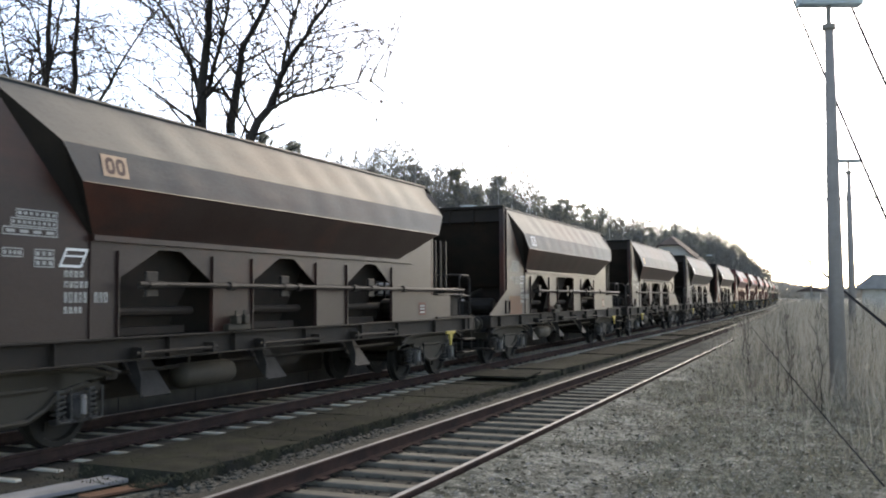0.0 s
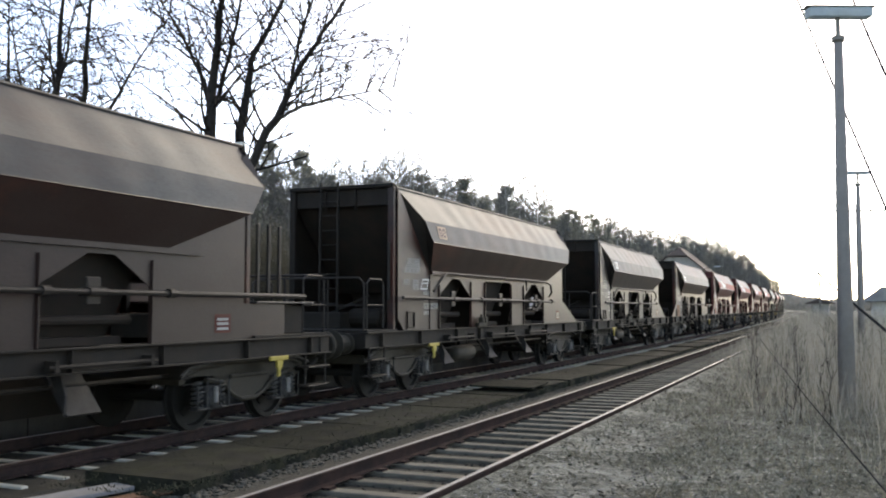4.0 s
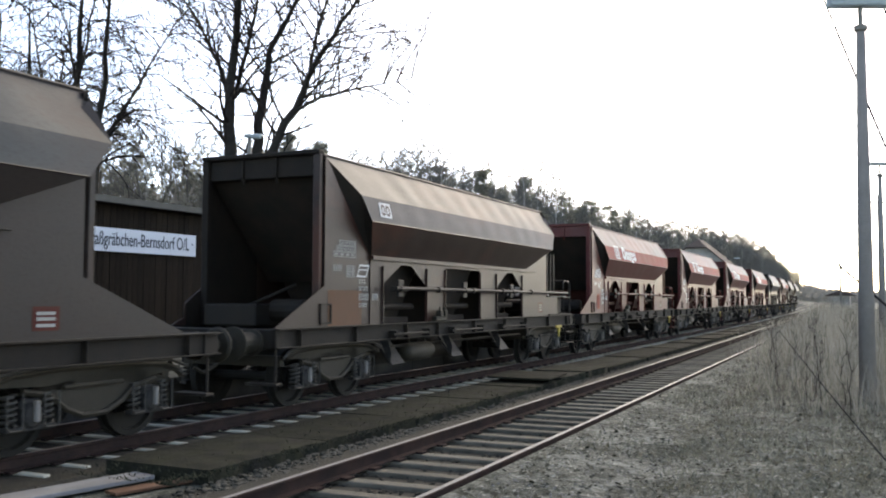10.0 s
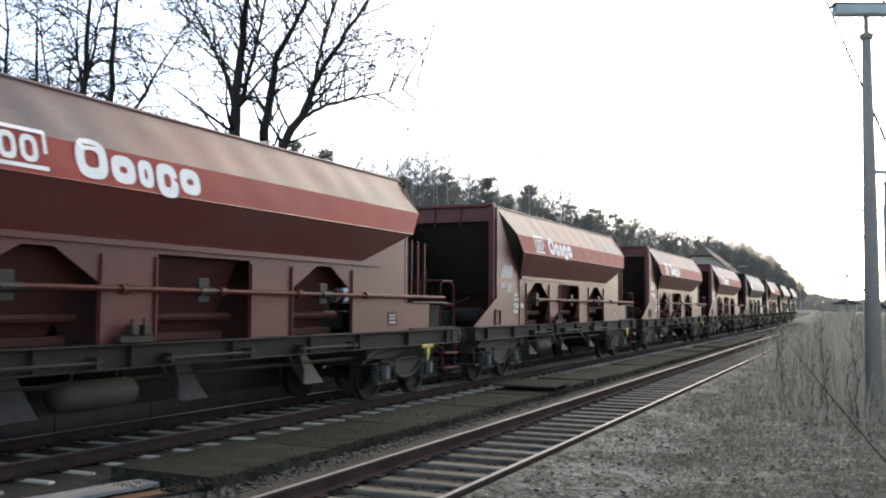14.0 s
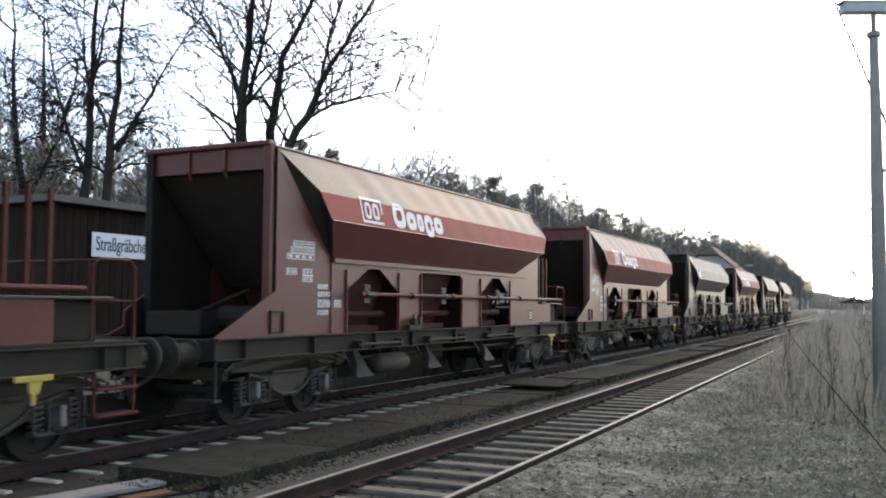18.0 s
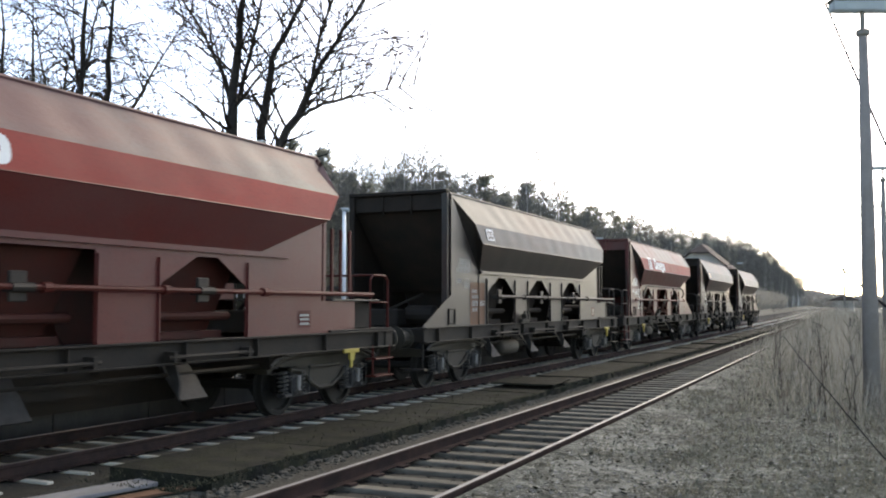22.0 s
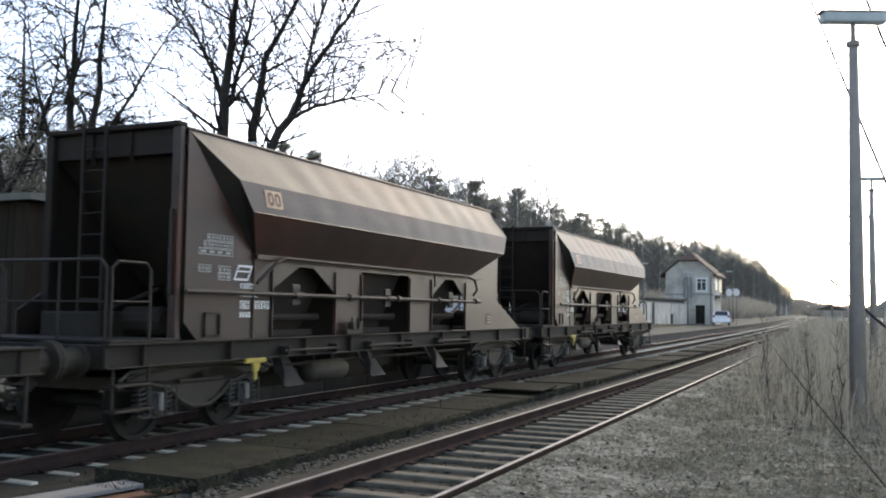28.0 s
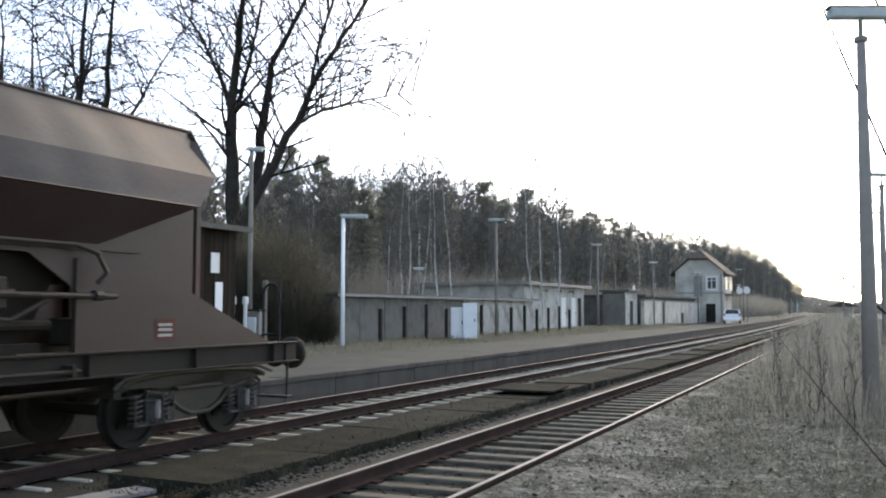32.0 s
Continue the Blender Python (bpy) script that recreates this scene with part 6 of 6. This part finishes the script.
# ---- hut with the station sign ----
def build_hut():
    y0, y1, x0, x1, z0, z1 = 14.3, 21.05, -19.6, -16.5, 0.42, 3.95
    t = thing("wooden_hut", "dark tarred wooden platform hut with a felt roof", "hut")
    part("hut_frame", Geo().box(x0 + 0.05, x1 - 0.04, y0 + 0.04, y1 - 0.04, z0, z1 - 0.05), M_HUTWOOD, t)
    rng = random.Random(70)
    y = y0
    while y < y1 - 0.05:
        wd = min(rng.uniform(0.16, 0.22), y1 - y)
        part("board", Geo().box(0, 0.025 + rng.uniform(0, 0.012), 0, wd - 0.012, z0, z1), M_HUTWOOD, t, m=pose(x1 - 0.04, y, 0))
        y += wd
    x = x0
    while x < x1 - 0.05:
        wd = min(rng.uniform(0.16, 0.22), x1 - x)
        part("board", Geo().box(0, wd - 0.012, -0.025 - rng.uniform(0, 0.012), 0, z0, z1), M_HUTWOOD, t, m=pose(x, y0 + 0.04, 0))
        part("board", Geo().box(0, wd - 0.012, 0, 0.03, z0, z1), M_HUTWOOD, t, m=pose(x, y1 - 0.04, 0))
        x += wd
    part("roof", Geo().box(x0 - 0.3, x1 + 0.35, y0 - 0.3, y1 + 0.3, z1, z1 + 0.10, 0.01), M_ROOFFELT, t, "flat felt roof")
    part("fascia", Geo().box(x1 + 0.35, x1 + 0.375, y0 - 0.3, y1 + 0.3, z1 - 0.03, z1 + 0.12), M_FASCIA, t, "pale weathered roof edge board")
    part("fascia", Geo().box(x0 - 0.3, x1 + 0.37, y0 - 0.325, y0 - 0.3, z1 - 0.03, z1 + 0.12), M_FASCIA, t)
    part("notice", Geo().box(x1 - 0.01, x1 + 0.02, 19.95, 20.3, 2.75, 3.3), M_WHITE, t, "white notice board")
    part("notice", Geo().box(x1 - 0.01, x1 + 0.02, 20.15, 20.45, 1.4, 2.5), M_CABINET, t, "pale narrow timetable board")
    s = thing("station_sign", "white station name sign with thin black letters on the hut", "sign", pose(x1 + 0.05, 15.42, 2.80, 90, 0, 90))
    part("sign_board", Geo().box(0, 3.95, 0, 0.56, -0.03, 0, 0.004), M_CARWHITE, s, "white sign board")
    for q in (0.25, 1.9, 3.6):
        part("bracket", Geo().box(q - 0.03, q + 0.03, -0.04, 0.62, -0.05, -0.031), M_FRAME, s)
    cu = bpy.data.curves.new("lettering", "FONT")
    cu.body, cu.size, cu.extrude = "Straßgräbchen-Bernsdorf O/L ·", 0.46, 0.003
    cu.materials.append(M_BLACK)
    tx = new("lettering", cu)
    tx.parent = s
    tx.matrix_basis = Matrix.Translation((0.10, 0.15, 0.006)) @ Matrix.Diagonal((0.648, 1.0, 1.0, 1.0))


build_hut()

# posts and boxes beside the hut
for q, (x, y, h, r) in enumerate(((-17.3, 21.95, 1.45, 0.06), (-17.2, 22.4, 1.45, 0.06), (-17.0, 23.1, 1.95, 0.06))):
    solid("signal_post", Geo().tube([(0, 0, 0), (0, 0, h)], r, 8).lathe([(r, h), (r * 1.6, h + 0.02), (r * 1.6, h + 0.2), (r, h + 0.24)], "z", (0, 0, 0), 8), M_CABINET if q < 2 else M_LAMP, "short pale post with a capped head by the hut", "post", m=pose(x, y, 0.45))
kb = thing("key_box", "pale grey control box on a post by the hut", "control box", pose(-17.1, 22.75, 0.45))
part("box_body", Geo().box(-0.25, 0.25, -0.15, 0.15, 0.55, 1.25, 0.03), M_CONCRETE, kb)
part("post", Geo().tube([(0, 0, 0), (0, 0, 0.57)], 0.05, 8), M_LAMP, kb)
part("lid", Geo().box(-0.28, 0.28, -0.18, 0.18, 1.25, 1.31, 0.01), M_FRAME, kb)


# ---- sheds, wall, signal box ----
def build_shed_wall():
    t = thing("garage_row", "long low row of garages with dark and pale panels", "shed")
    y0, y1, x1 = 29.6, 51.5, -18.7
    for a, b, m in ((y0, 40.6, M_WALLDARK), (40.62, y1, M_PANEL)):
        part("wall", Geo().box(x1 - 5.0, x1 - 0.03, a, b, 0.4, 2.28), m, t)
    n = 0
    y = y0
    while y < y1 - 0.3:
        wd = min(2.0, y1 - y)
        part("panel", Geo().box(-0.03, 0.0, 0.03, wd - 0.03, 0.42, 2.26), M_WALLDARK if y < 40 else M_PANEL, t, m=pose(x1, y, 0))
        y += 2.0
    part("roof", Geo().box(x1 - 5.2, x1 + 0.35, y0 - 0.2, y1 + 0.3, 2.28, 2.40, 0.01), M_ROOFFELT, t, "flat dark roof with a pale edge")
    part("fascia", Geo().box(x1 + 0.35, x1 + 0.38, y0 - 0.2, y1 + 0.3, 2.26, 2.36), M_CONCRETE, t)
    for i in range(13):
        y = 32.0 + i * 2.05
        solid("fence_post", Geo().box(-0.07, 0.07, -0.07, 0.07, 0, 1.35 + 0.1 * (i % 3), 0.015), M_BARK, "dark old wooden post before the garages", "post", group="posts before the garages", m=pose(-18.0 - 0.01 * i, y, 0.45, 0, 0, 10 * i))


def window(t, x, y, z, w, h, axis, glass=M_GLASS, edge=0.08):
    """A framed pane on a wall that faces the camera (y) or the track (x)."""
    a = pose(x, y, z) if axis == "y" else pose(x, y, z, 0, 0, 90)
    f = Geo()
    for q in ((-w / 2, w / 2, -h / 2, -h / 2 + edge), (-w / 2, w / 2, h / 2 - edge, h / 2), (-w / 2, -w / 2 + edge, -h / 2 + edge, h / 2 - edge), (w / 2 - edge, w / 2, -h / 2 + edge, h / 2 - edge), (-0.04, 0.04, -h / 2 + edge, h / 2 - edge), (-w / 2 + edge, -0.04, h * 0.16, h * 0.16 + 0.07), (0.04, w / 2 - edge, h * 0.16, h * 0.16 + 0.07)):
        f.box(q[0], q[1], -0.05, 0.02, q[2], q[3])
    wn_ = part("window", f, M_WHITE, t, "white window frame", a)
    part("pane", Geo().box(-w / 2 + 0.05, w / 2 - 0.05, -0.012, 0.0, -h / 2 + 0.05, h / 2 - 0.05), glass, wn_, "dark glass pane")


def build_low_house():
    t = thing("station_store", "low pale rendered store building with a white roof edge", "building")
    x0, x1, y0, y1, z1 = -29.2, -21.6, 57.8, 71.2, 3.45
    part("wall", Geo().box(x0, x1, y0, y1, 0.3, z1), M_PANEL, t)
    part("roof", Geo().box(x0 - 0.4, x1 + 0.5, y0 - 0.4, y1 + 0.4, z1, z1 + 0.14), M_ROOFFELT, t)
    part("fascia", Geo().box(x1 + 0.5, x1 + 0.53, y0 - 0.4, y1 + 0.4, z1 - 0.02, z1 + 0.20), M_PALE, t, "pale metal roof edge")
    part("fascia", Geo().box(x0 - 0.4, x1 + 0.5, y0 - 0.43, y0 - 0.4, z1 - 0.02, z1 + 0.20), M_CONCRETE, t)
    for y, w in ((66.0, 1.0), (68.4, 1.0), (70.0, 0.8)):
        d = part("door", Geo().box(x1 - 0.02, x1 + 0.04, y - w / 2, y + w / 2, 0.5, 2.7), M_FRAME if w == 0.8 else M_WHITE, t, "pale door leaf")
        part("door_handle", Geo().box(x1 + 0.04, x1 + 0.09, y + w * 0.3, y + w * 0.36, 1.5, 1.58), M_FRAME, d)
    for y in (61.5, 64.6, 67.4):
        part("wall_lamp", Geo().tube([(x1, y, 3.1), (x1 + 0.3, y, 3.2), (x1 + 0.35, y, 3.0)], 0.04, 6), M_FRAME, t)


def build_small_sheds():
    t = thing("brick_shed", "small dark flat-roofed shed behind the platform", "shed")
    part("wall", Geo().box(-20.7, -18.9, 73.6, 77.5, 0.3, 3.25), M_WALLDARK, t)
    # paler sheet over the track side paints it as the lit front
    part("front_wall", Geo().box(-18.9, -18.86, 73.6, 77.5, 0.3, 3.25), M_PANEL, t)
    part("roof", Geo().box(-21.0, -18.5, 73.2, 77.9, 3.25, 3.40), M_ROOFFELT, t)
    part("door", Geo().box(-18.86, -18.82, 75.0, 75.9, 0.5, 2.5), M_FRAME, t)
    t = thing("yard_wall", "long pale yard wall with a dark doorway", "wall")
    for a, b in ((77.6, 84.6), (85.8, 103.5)):
        part("wall", Geo().box(-18.6, -18.3, a, b, 0.3, 2.55), M_RENDER, t)
        part("coping", Geo().box(-18.68, -18.22, a, b, 2.55, 2.64), M_CONCRETE, t)
    part("door", Geo().box(-18.55, -18.4, 84.6, 85.8, 0.3, 2.5), M_FRAME, t)
    part("hatch", Geo().box(-18.3, -18.26, 93.0, 94.2, 0.5, 1.5), M_FRAME, t)
    t = thing("lean_to", "flat-roofed outbuilding behind the yard wall", "shed")
    part("wall", Geo().box(-24.0, -18.9, 79.0, 103.6, 0.3, 2.9), M_WALLDARK, t)
    part("roof", Geo().box(-24.3, -18.4, 78.6, 104.0, 2.9, 3.10), M_ROOFFELT, t)
    part("dish", Geo().lathe([(0.02, 0.0), (0.25, 0.05), (0.38, 0.15)], "x", (-20.0, 80.5, 3.6), 14), M_WHITE, t, "small white dish")
    part("dish_mast", Geo().tube([(-20.0, 80.5, 3.05), (-20.0, 80.5, 3.6)], 0.03, 6), M_LAMP, t)


def build_signal_box():
    t = thing("signal_box", "two-storey beige signal box with a half-hipped brown roof", "house")
    x0, x1, y0, y1, z1 = -21.2, -16.0, 105.0, 110.5, 6.1
    mid, ridge = (x0 + x1) / 2, 8.5
    g = Geo().box(x0, x1, y0, y1, 0.3, z1)
    part("wall", g, M_RENDER, t, "beige rendered walls")
    part("gable", Geo().prism([(x0, z1), (x1, z1), (mid + 1.1, 7.35), (mid - 1.1, 7.35)], "y", y0, y0 + 0.3), M_RENDER, t)
    part("gable", Geo().prism([(x0, z1), (x1, z1), (mid + 1.1, 7.35), (mid - 1.1, 7.35)], "y", y1 - 0.3, y1), M_RENDER, t)
    o = 0.55
    zl = z1 - 0.35
    vs = [(x0 - o, y0 - o, zl), (x1 + o, y0 - o, zl), (x1 + o, y1 + o, zl), (x0 - o, y1 + o, zl), (mid - 1.1, y0 - o, 7.5), (mid + 1.1, y0 - o, 7.5), (mid + 1.1, y1 + o, 7.5), (mid - 1.1, y1 + o, 7.5), (mid, y0 + 1.2, ridge), (mid, y1 - 1.2, ridge)]
    fs = [(1, 2, 6, 9, 8, 5), (3, 0, 4, 8, 9, 7), (4, 5, 8), (6, 7, 9)]
    roof = Geo().add(vs, fs)
    roof.add([(a, b, c - 0.12) for a, b, c in vs], [f[::-1] for f in fs])
    for a, b in ((0, 4), (4, 5), (5, 1), (1, 2), (2, 6), (6, 7), (7, 3), (3, 0)):
        roof.add([vs[a], vs[b], (vs[b][0], vs[b][1], vs[b][2] - 0.12), (vs[a][0], vs[a][1], vs[a][2] - 0.12)], [(0, 1, 2, 3)])
    part("roof", roof, M_TILE, t, "dark brown tiled half-hipped roof")
    window(t, x1 - 1.25, y0 - 0.01, 4.75, 1.3, 1.6, "y", edge=0.2)
    window(t, x1 + 0.01, y0 + 2.0, 4.8, 1.6, 1.5, "x")
    window(t, x1 + 0.01, y0 + 5.2, 4.8, 1.6, 1.5, "x")
    part("plinth_band", Geo().box(x0 - 0.04, x1 + 0.04, y0 - 0.04, y0, 3.6, 3.75), M_CONCRETE, t)
    part("door", Geo().box(x1 - 1.9, x1 - 0.9, y0 - 0.05, y0, 0.45, 2.5), M_FRAME, t)
    b = part("balcony", Geo().box(x1, x1 + 1.3, y0 + 1.0, y1 - 0.5, 3.45, 3.6), M_CONCRETE, t)
    for y in (y0 + 1.0, y0 + 3.4, y0 + 5.8, y1 - 0.6):
        part("railing_post", Geo().tube([(x1 + 1.25, y, 3.6), (x1 + 1.25, y, 4.6)], 0.03, 6), M_LAMP, b)
    part("handrail", Geo().tube([(x1 + 1.25, y0 + 1.0, 4.6), (x1 + 1.25, y1 - 0.6, 4.6)], 0.035, 6), M_LAMP, b)
    part("wall_lamp", Geo().tube([(x1, y0 + 0.2, 6.0), (x1 + 1.6, y0 - 0.3, 6.2)], 0.04, 6), M_LAMP, t)
    part("lamp_head", Geo().box(x1 + 1.4, x1 + 2.0, y0 - 0.45, y0 - 0.15, 6.15, 6.25), M_LAMPGLASS, t)
    for dx, dy, zz in ((1.6, 0.6, 3.9), (2.5, -0.4, 3.9)):
        d = part("round_sign", Geo().lathe([(0.02, 0.0), (0.36, 0.0), (0.36, 0.03), (0.02, 0.03)], "y", (x1 + dx, y0 + dy, zz), 14), M_WHITE, t, "round white plate")
        part("sign_post", Geo().tube([(x1 + dx, y0 + dy + 0.06, 0.4), (x1 + dx, y0 + dy + 0.06, zz)], 0.05, 6), M_LAMP, d)
    part("downpipe", Geo().tube([(x1 - 0.25, y0 - 0.07, 0.4), (x1 - 0.25, y0 - 0.07, 5.7)], 0.06, 6), M_LAMP, t)
    part("meter_box", Geo().box(x0 + 2.05, x0 + 2.95, y0 - 0.22, y0 - 0.002, 3.3, 5.6, 0.02), M_CONCRETE, t, "tall grey box on the wall")
    part("sign_plate", Geo().box(x1 + 1.27, x1 + 1.31, y0 + 1.2, y0 + 2.6, 3.7, 4.4), M_BLUE, t, "small blue plate on the balcony")


def build_car():
    t = thing("car", "small white hatchback parked on the platform road", "car", pose(-14.15, 98.0, 0.42, 0, 0, 8))
    prof = [(-2.0, 0.28), (2.0, 0.28), (2.05, 0.72), (1.1, 0.90), (0.55, 1.42), (-1.35, 1.46), (-1.95, 0.98)]
    g = Geo()
    n = len(prof)
    for s in (-0.84, 0.84):
        g.v += [(s * (0.86 if z > 1.2 else 1.0), -p * -1 if False else p, z) for p, z in prof]
    g.f += [tuple(range(n)), tuple(range(n, 2 * n))[::-1]] + [(i, n + i, n + (i + 1) % n, (i + 1) % n) for i in range(n)]
    body = part("body", g, M_CARWHITE, t)
    bm = bmesh.new()
    bm.from_mesh(body.data)
    bmesh.ops.recalc_face_normals(bm, faces=bm.faces)
    bmesh.ops.bevel(bm, geom=list(bm.edges), offset=0.09, segments=2, affect="EDGES")
    bm.to_mesh(body.data)
    bm.free()
    part("rear_window", Geo().add([(-0.66, -1.93, 1.0), (0.66, -1.93, 1.0), (0.58, -1.45, 1.42), (-0.58, -1.45, 1.42)], [(0, 1, 2, 3)]), M_GLASS, t, "dark rear window")
    for s in (-1, 1):
        part("side_window", Geo().add([(s * 0.845, -1.5, 0.98), (s * 0.845, 0.85, 0.98), (s * 0.765, 0.45, 1.36), (s * 0.765, -1.2, 1.38)], [(0, 1, 2, 3)]), M_GLASS, t)
        part("tail_light", Geo().box(s * 0.72 - 0.09, s * 0.72 + 0.09, -2.04, -1.95, 0.8, 1.0, 0.02), mat("red_lamp_plastic", (0.4, 0.02, 0.02), (0.35, 0.02, 0.02), 3, 0.3, 0, 0), t)
        for y in (-1.25, 1.3):
            wh = part("wheel", Geo().lathe([(0.1, s * 0.66), (0.3, s * 0.66), (0.31, s * 0.7), (0.31, s * 0.82), (0.2, s * 0.84)] if s > 0 else [(0.2, s * 0.84), (0.31, s * 0.82), (0.31, s * 0.7), (0.3, s * 0.66), (0.1, s * 0.66)], "x", (0, y, 0.31), 16), M_RUBBER, t)
            part("rim", Geo().lathe([(0.19, s * 0.845), (0.17, s * 0.855)] if s > 0 else [(0.17, s * 0.855), (0.19, s * 0.845)], "x", (0, y, 0.31), 14), M_LAMP, wh)
    part("bumper", Geo().box(-0.8, 0.8, -2.08, -1.96, 0.32, 0.55, 0.04), M_CARWHITE, t)


def build_cabinets():
    for i, (x, y, w, h) in enumerate(((-17.35, 37.9, 0.60, 1.42), (-16.75, 37.9, 0.62, 1.62))):
        t = thing("switch_cabinet", "pale grey upright switch cabinet behind the platform", "cabinet", pose(x, y, 0.42, 0, 0, 25), group="switch cabinets")
        part("cabinet_body", Geo().box(-w / 2, w / 2, -0.2, 0.2, 0.06, h, 0.015), M_CABINET, t)
        part("plinth", Geo().box(-w / 2, w / 2, -0.19, 0.19, 0, 0.06), M_CONCRETE, t)
        d = part("door", Geo().box(-w / 2 + 0.03, w / 2 - 0.03, -0.215, -0.2, 0.10, h - 0.06, 0.005), M_CABINET, t)
        part("handle", Geo().box(w / 2 - 0.12, w / 2 - 0.08, -0.235, -0.215, h * 0.5, h * 0.5 + 0.16), M_FRAME, d)
        part("cap", Geo().box(-w / 2 - 0.02, w / 2 + 0.02, -0.22, 0.22, h, h + 0.03, 0.008), M_CABINET, t)


build_shed_wall()
build_low_house()
build_small_sheds()
build_signal_box()
build_car()
build_cabinets()

# far buildings on the near side of the line
fs_ = thing("far_shelter", "far small shelter with a dark overhanging roof", "shelter", pose(-5.6, 150, -0.2))
part("wall", Geo().box(-1.2, 1.2, -2, 2, 0, 2.4), M_RENDER, fs_)
part("roof", Geo().prism([(-2.2, 2.5), (2.2, 2.5), (0, 3.3)], "y", -3, 3), M_TILE, fs_)
fh = thing("far_hall", "long low hall with a grey roof beyond the weeds", "building", pose(6.0, 112, -0.2))
part("wall", Geo().box(-5, 40, 0, 12, 0, 2.6), M_RENDER, fh)
part("roof", Geo().prism([(-6, 2.6), (41, 2.6), (41, 4.2), (-4, 4.2)], "y", -1, 13), M_CONCRETE, fh)

# pale birch trunks standing behind and among the garages
for i, (x, y, h, tilt) in enumerate(((-27.6, 50, 9.2, 2), (-26.7, 50.4, 9.6, -1), (-26.0, 49.6, 9.4, 1), (-25.3, 50.2, 9.0, -2), (-24.2, 50, 9.6, 1.5), (-23.8, 50.6, 9.8, -1), (-19.7, 56.2, 11.2, -1.5), (-20.3, 56.6, 9.2, -7), (-18.6, 55.8, 9.0, 1))):
    ob = copy_thing(KINDS[3 if i % 2 else 4], pose(x, y, 0.45, 0.5, tilt, 60 * i))
    ob.scale = (0.62, 0.62, h / 12.0)


motions()
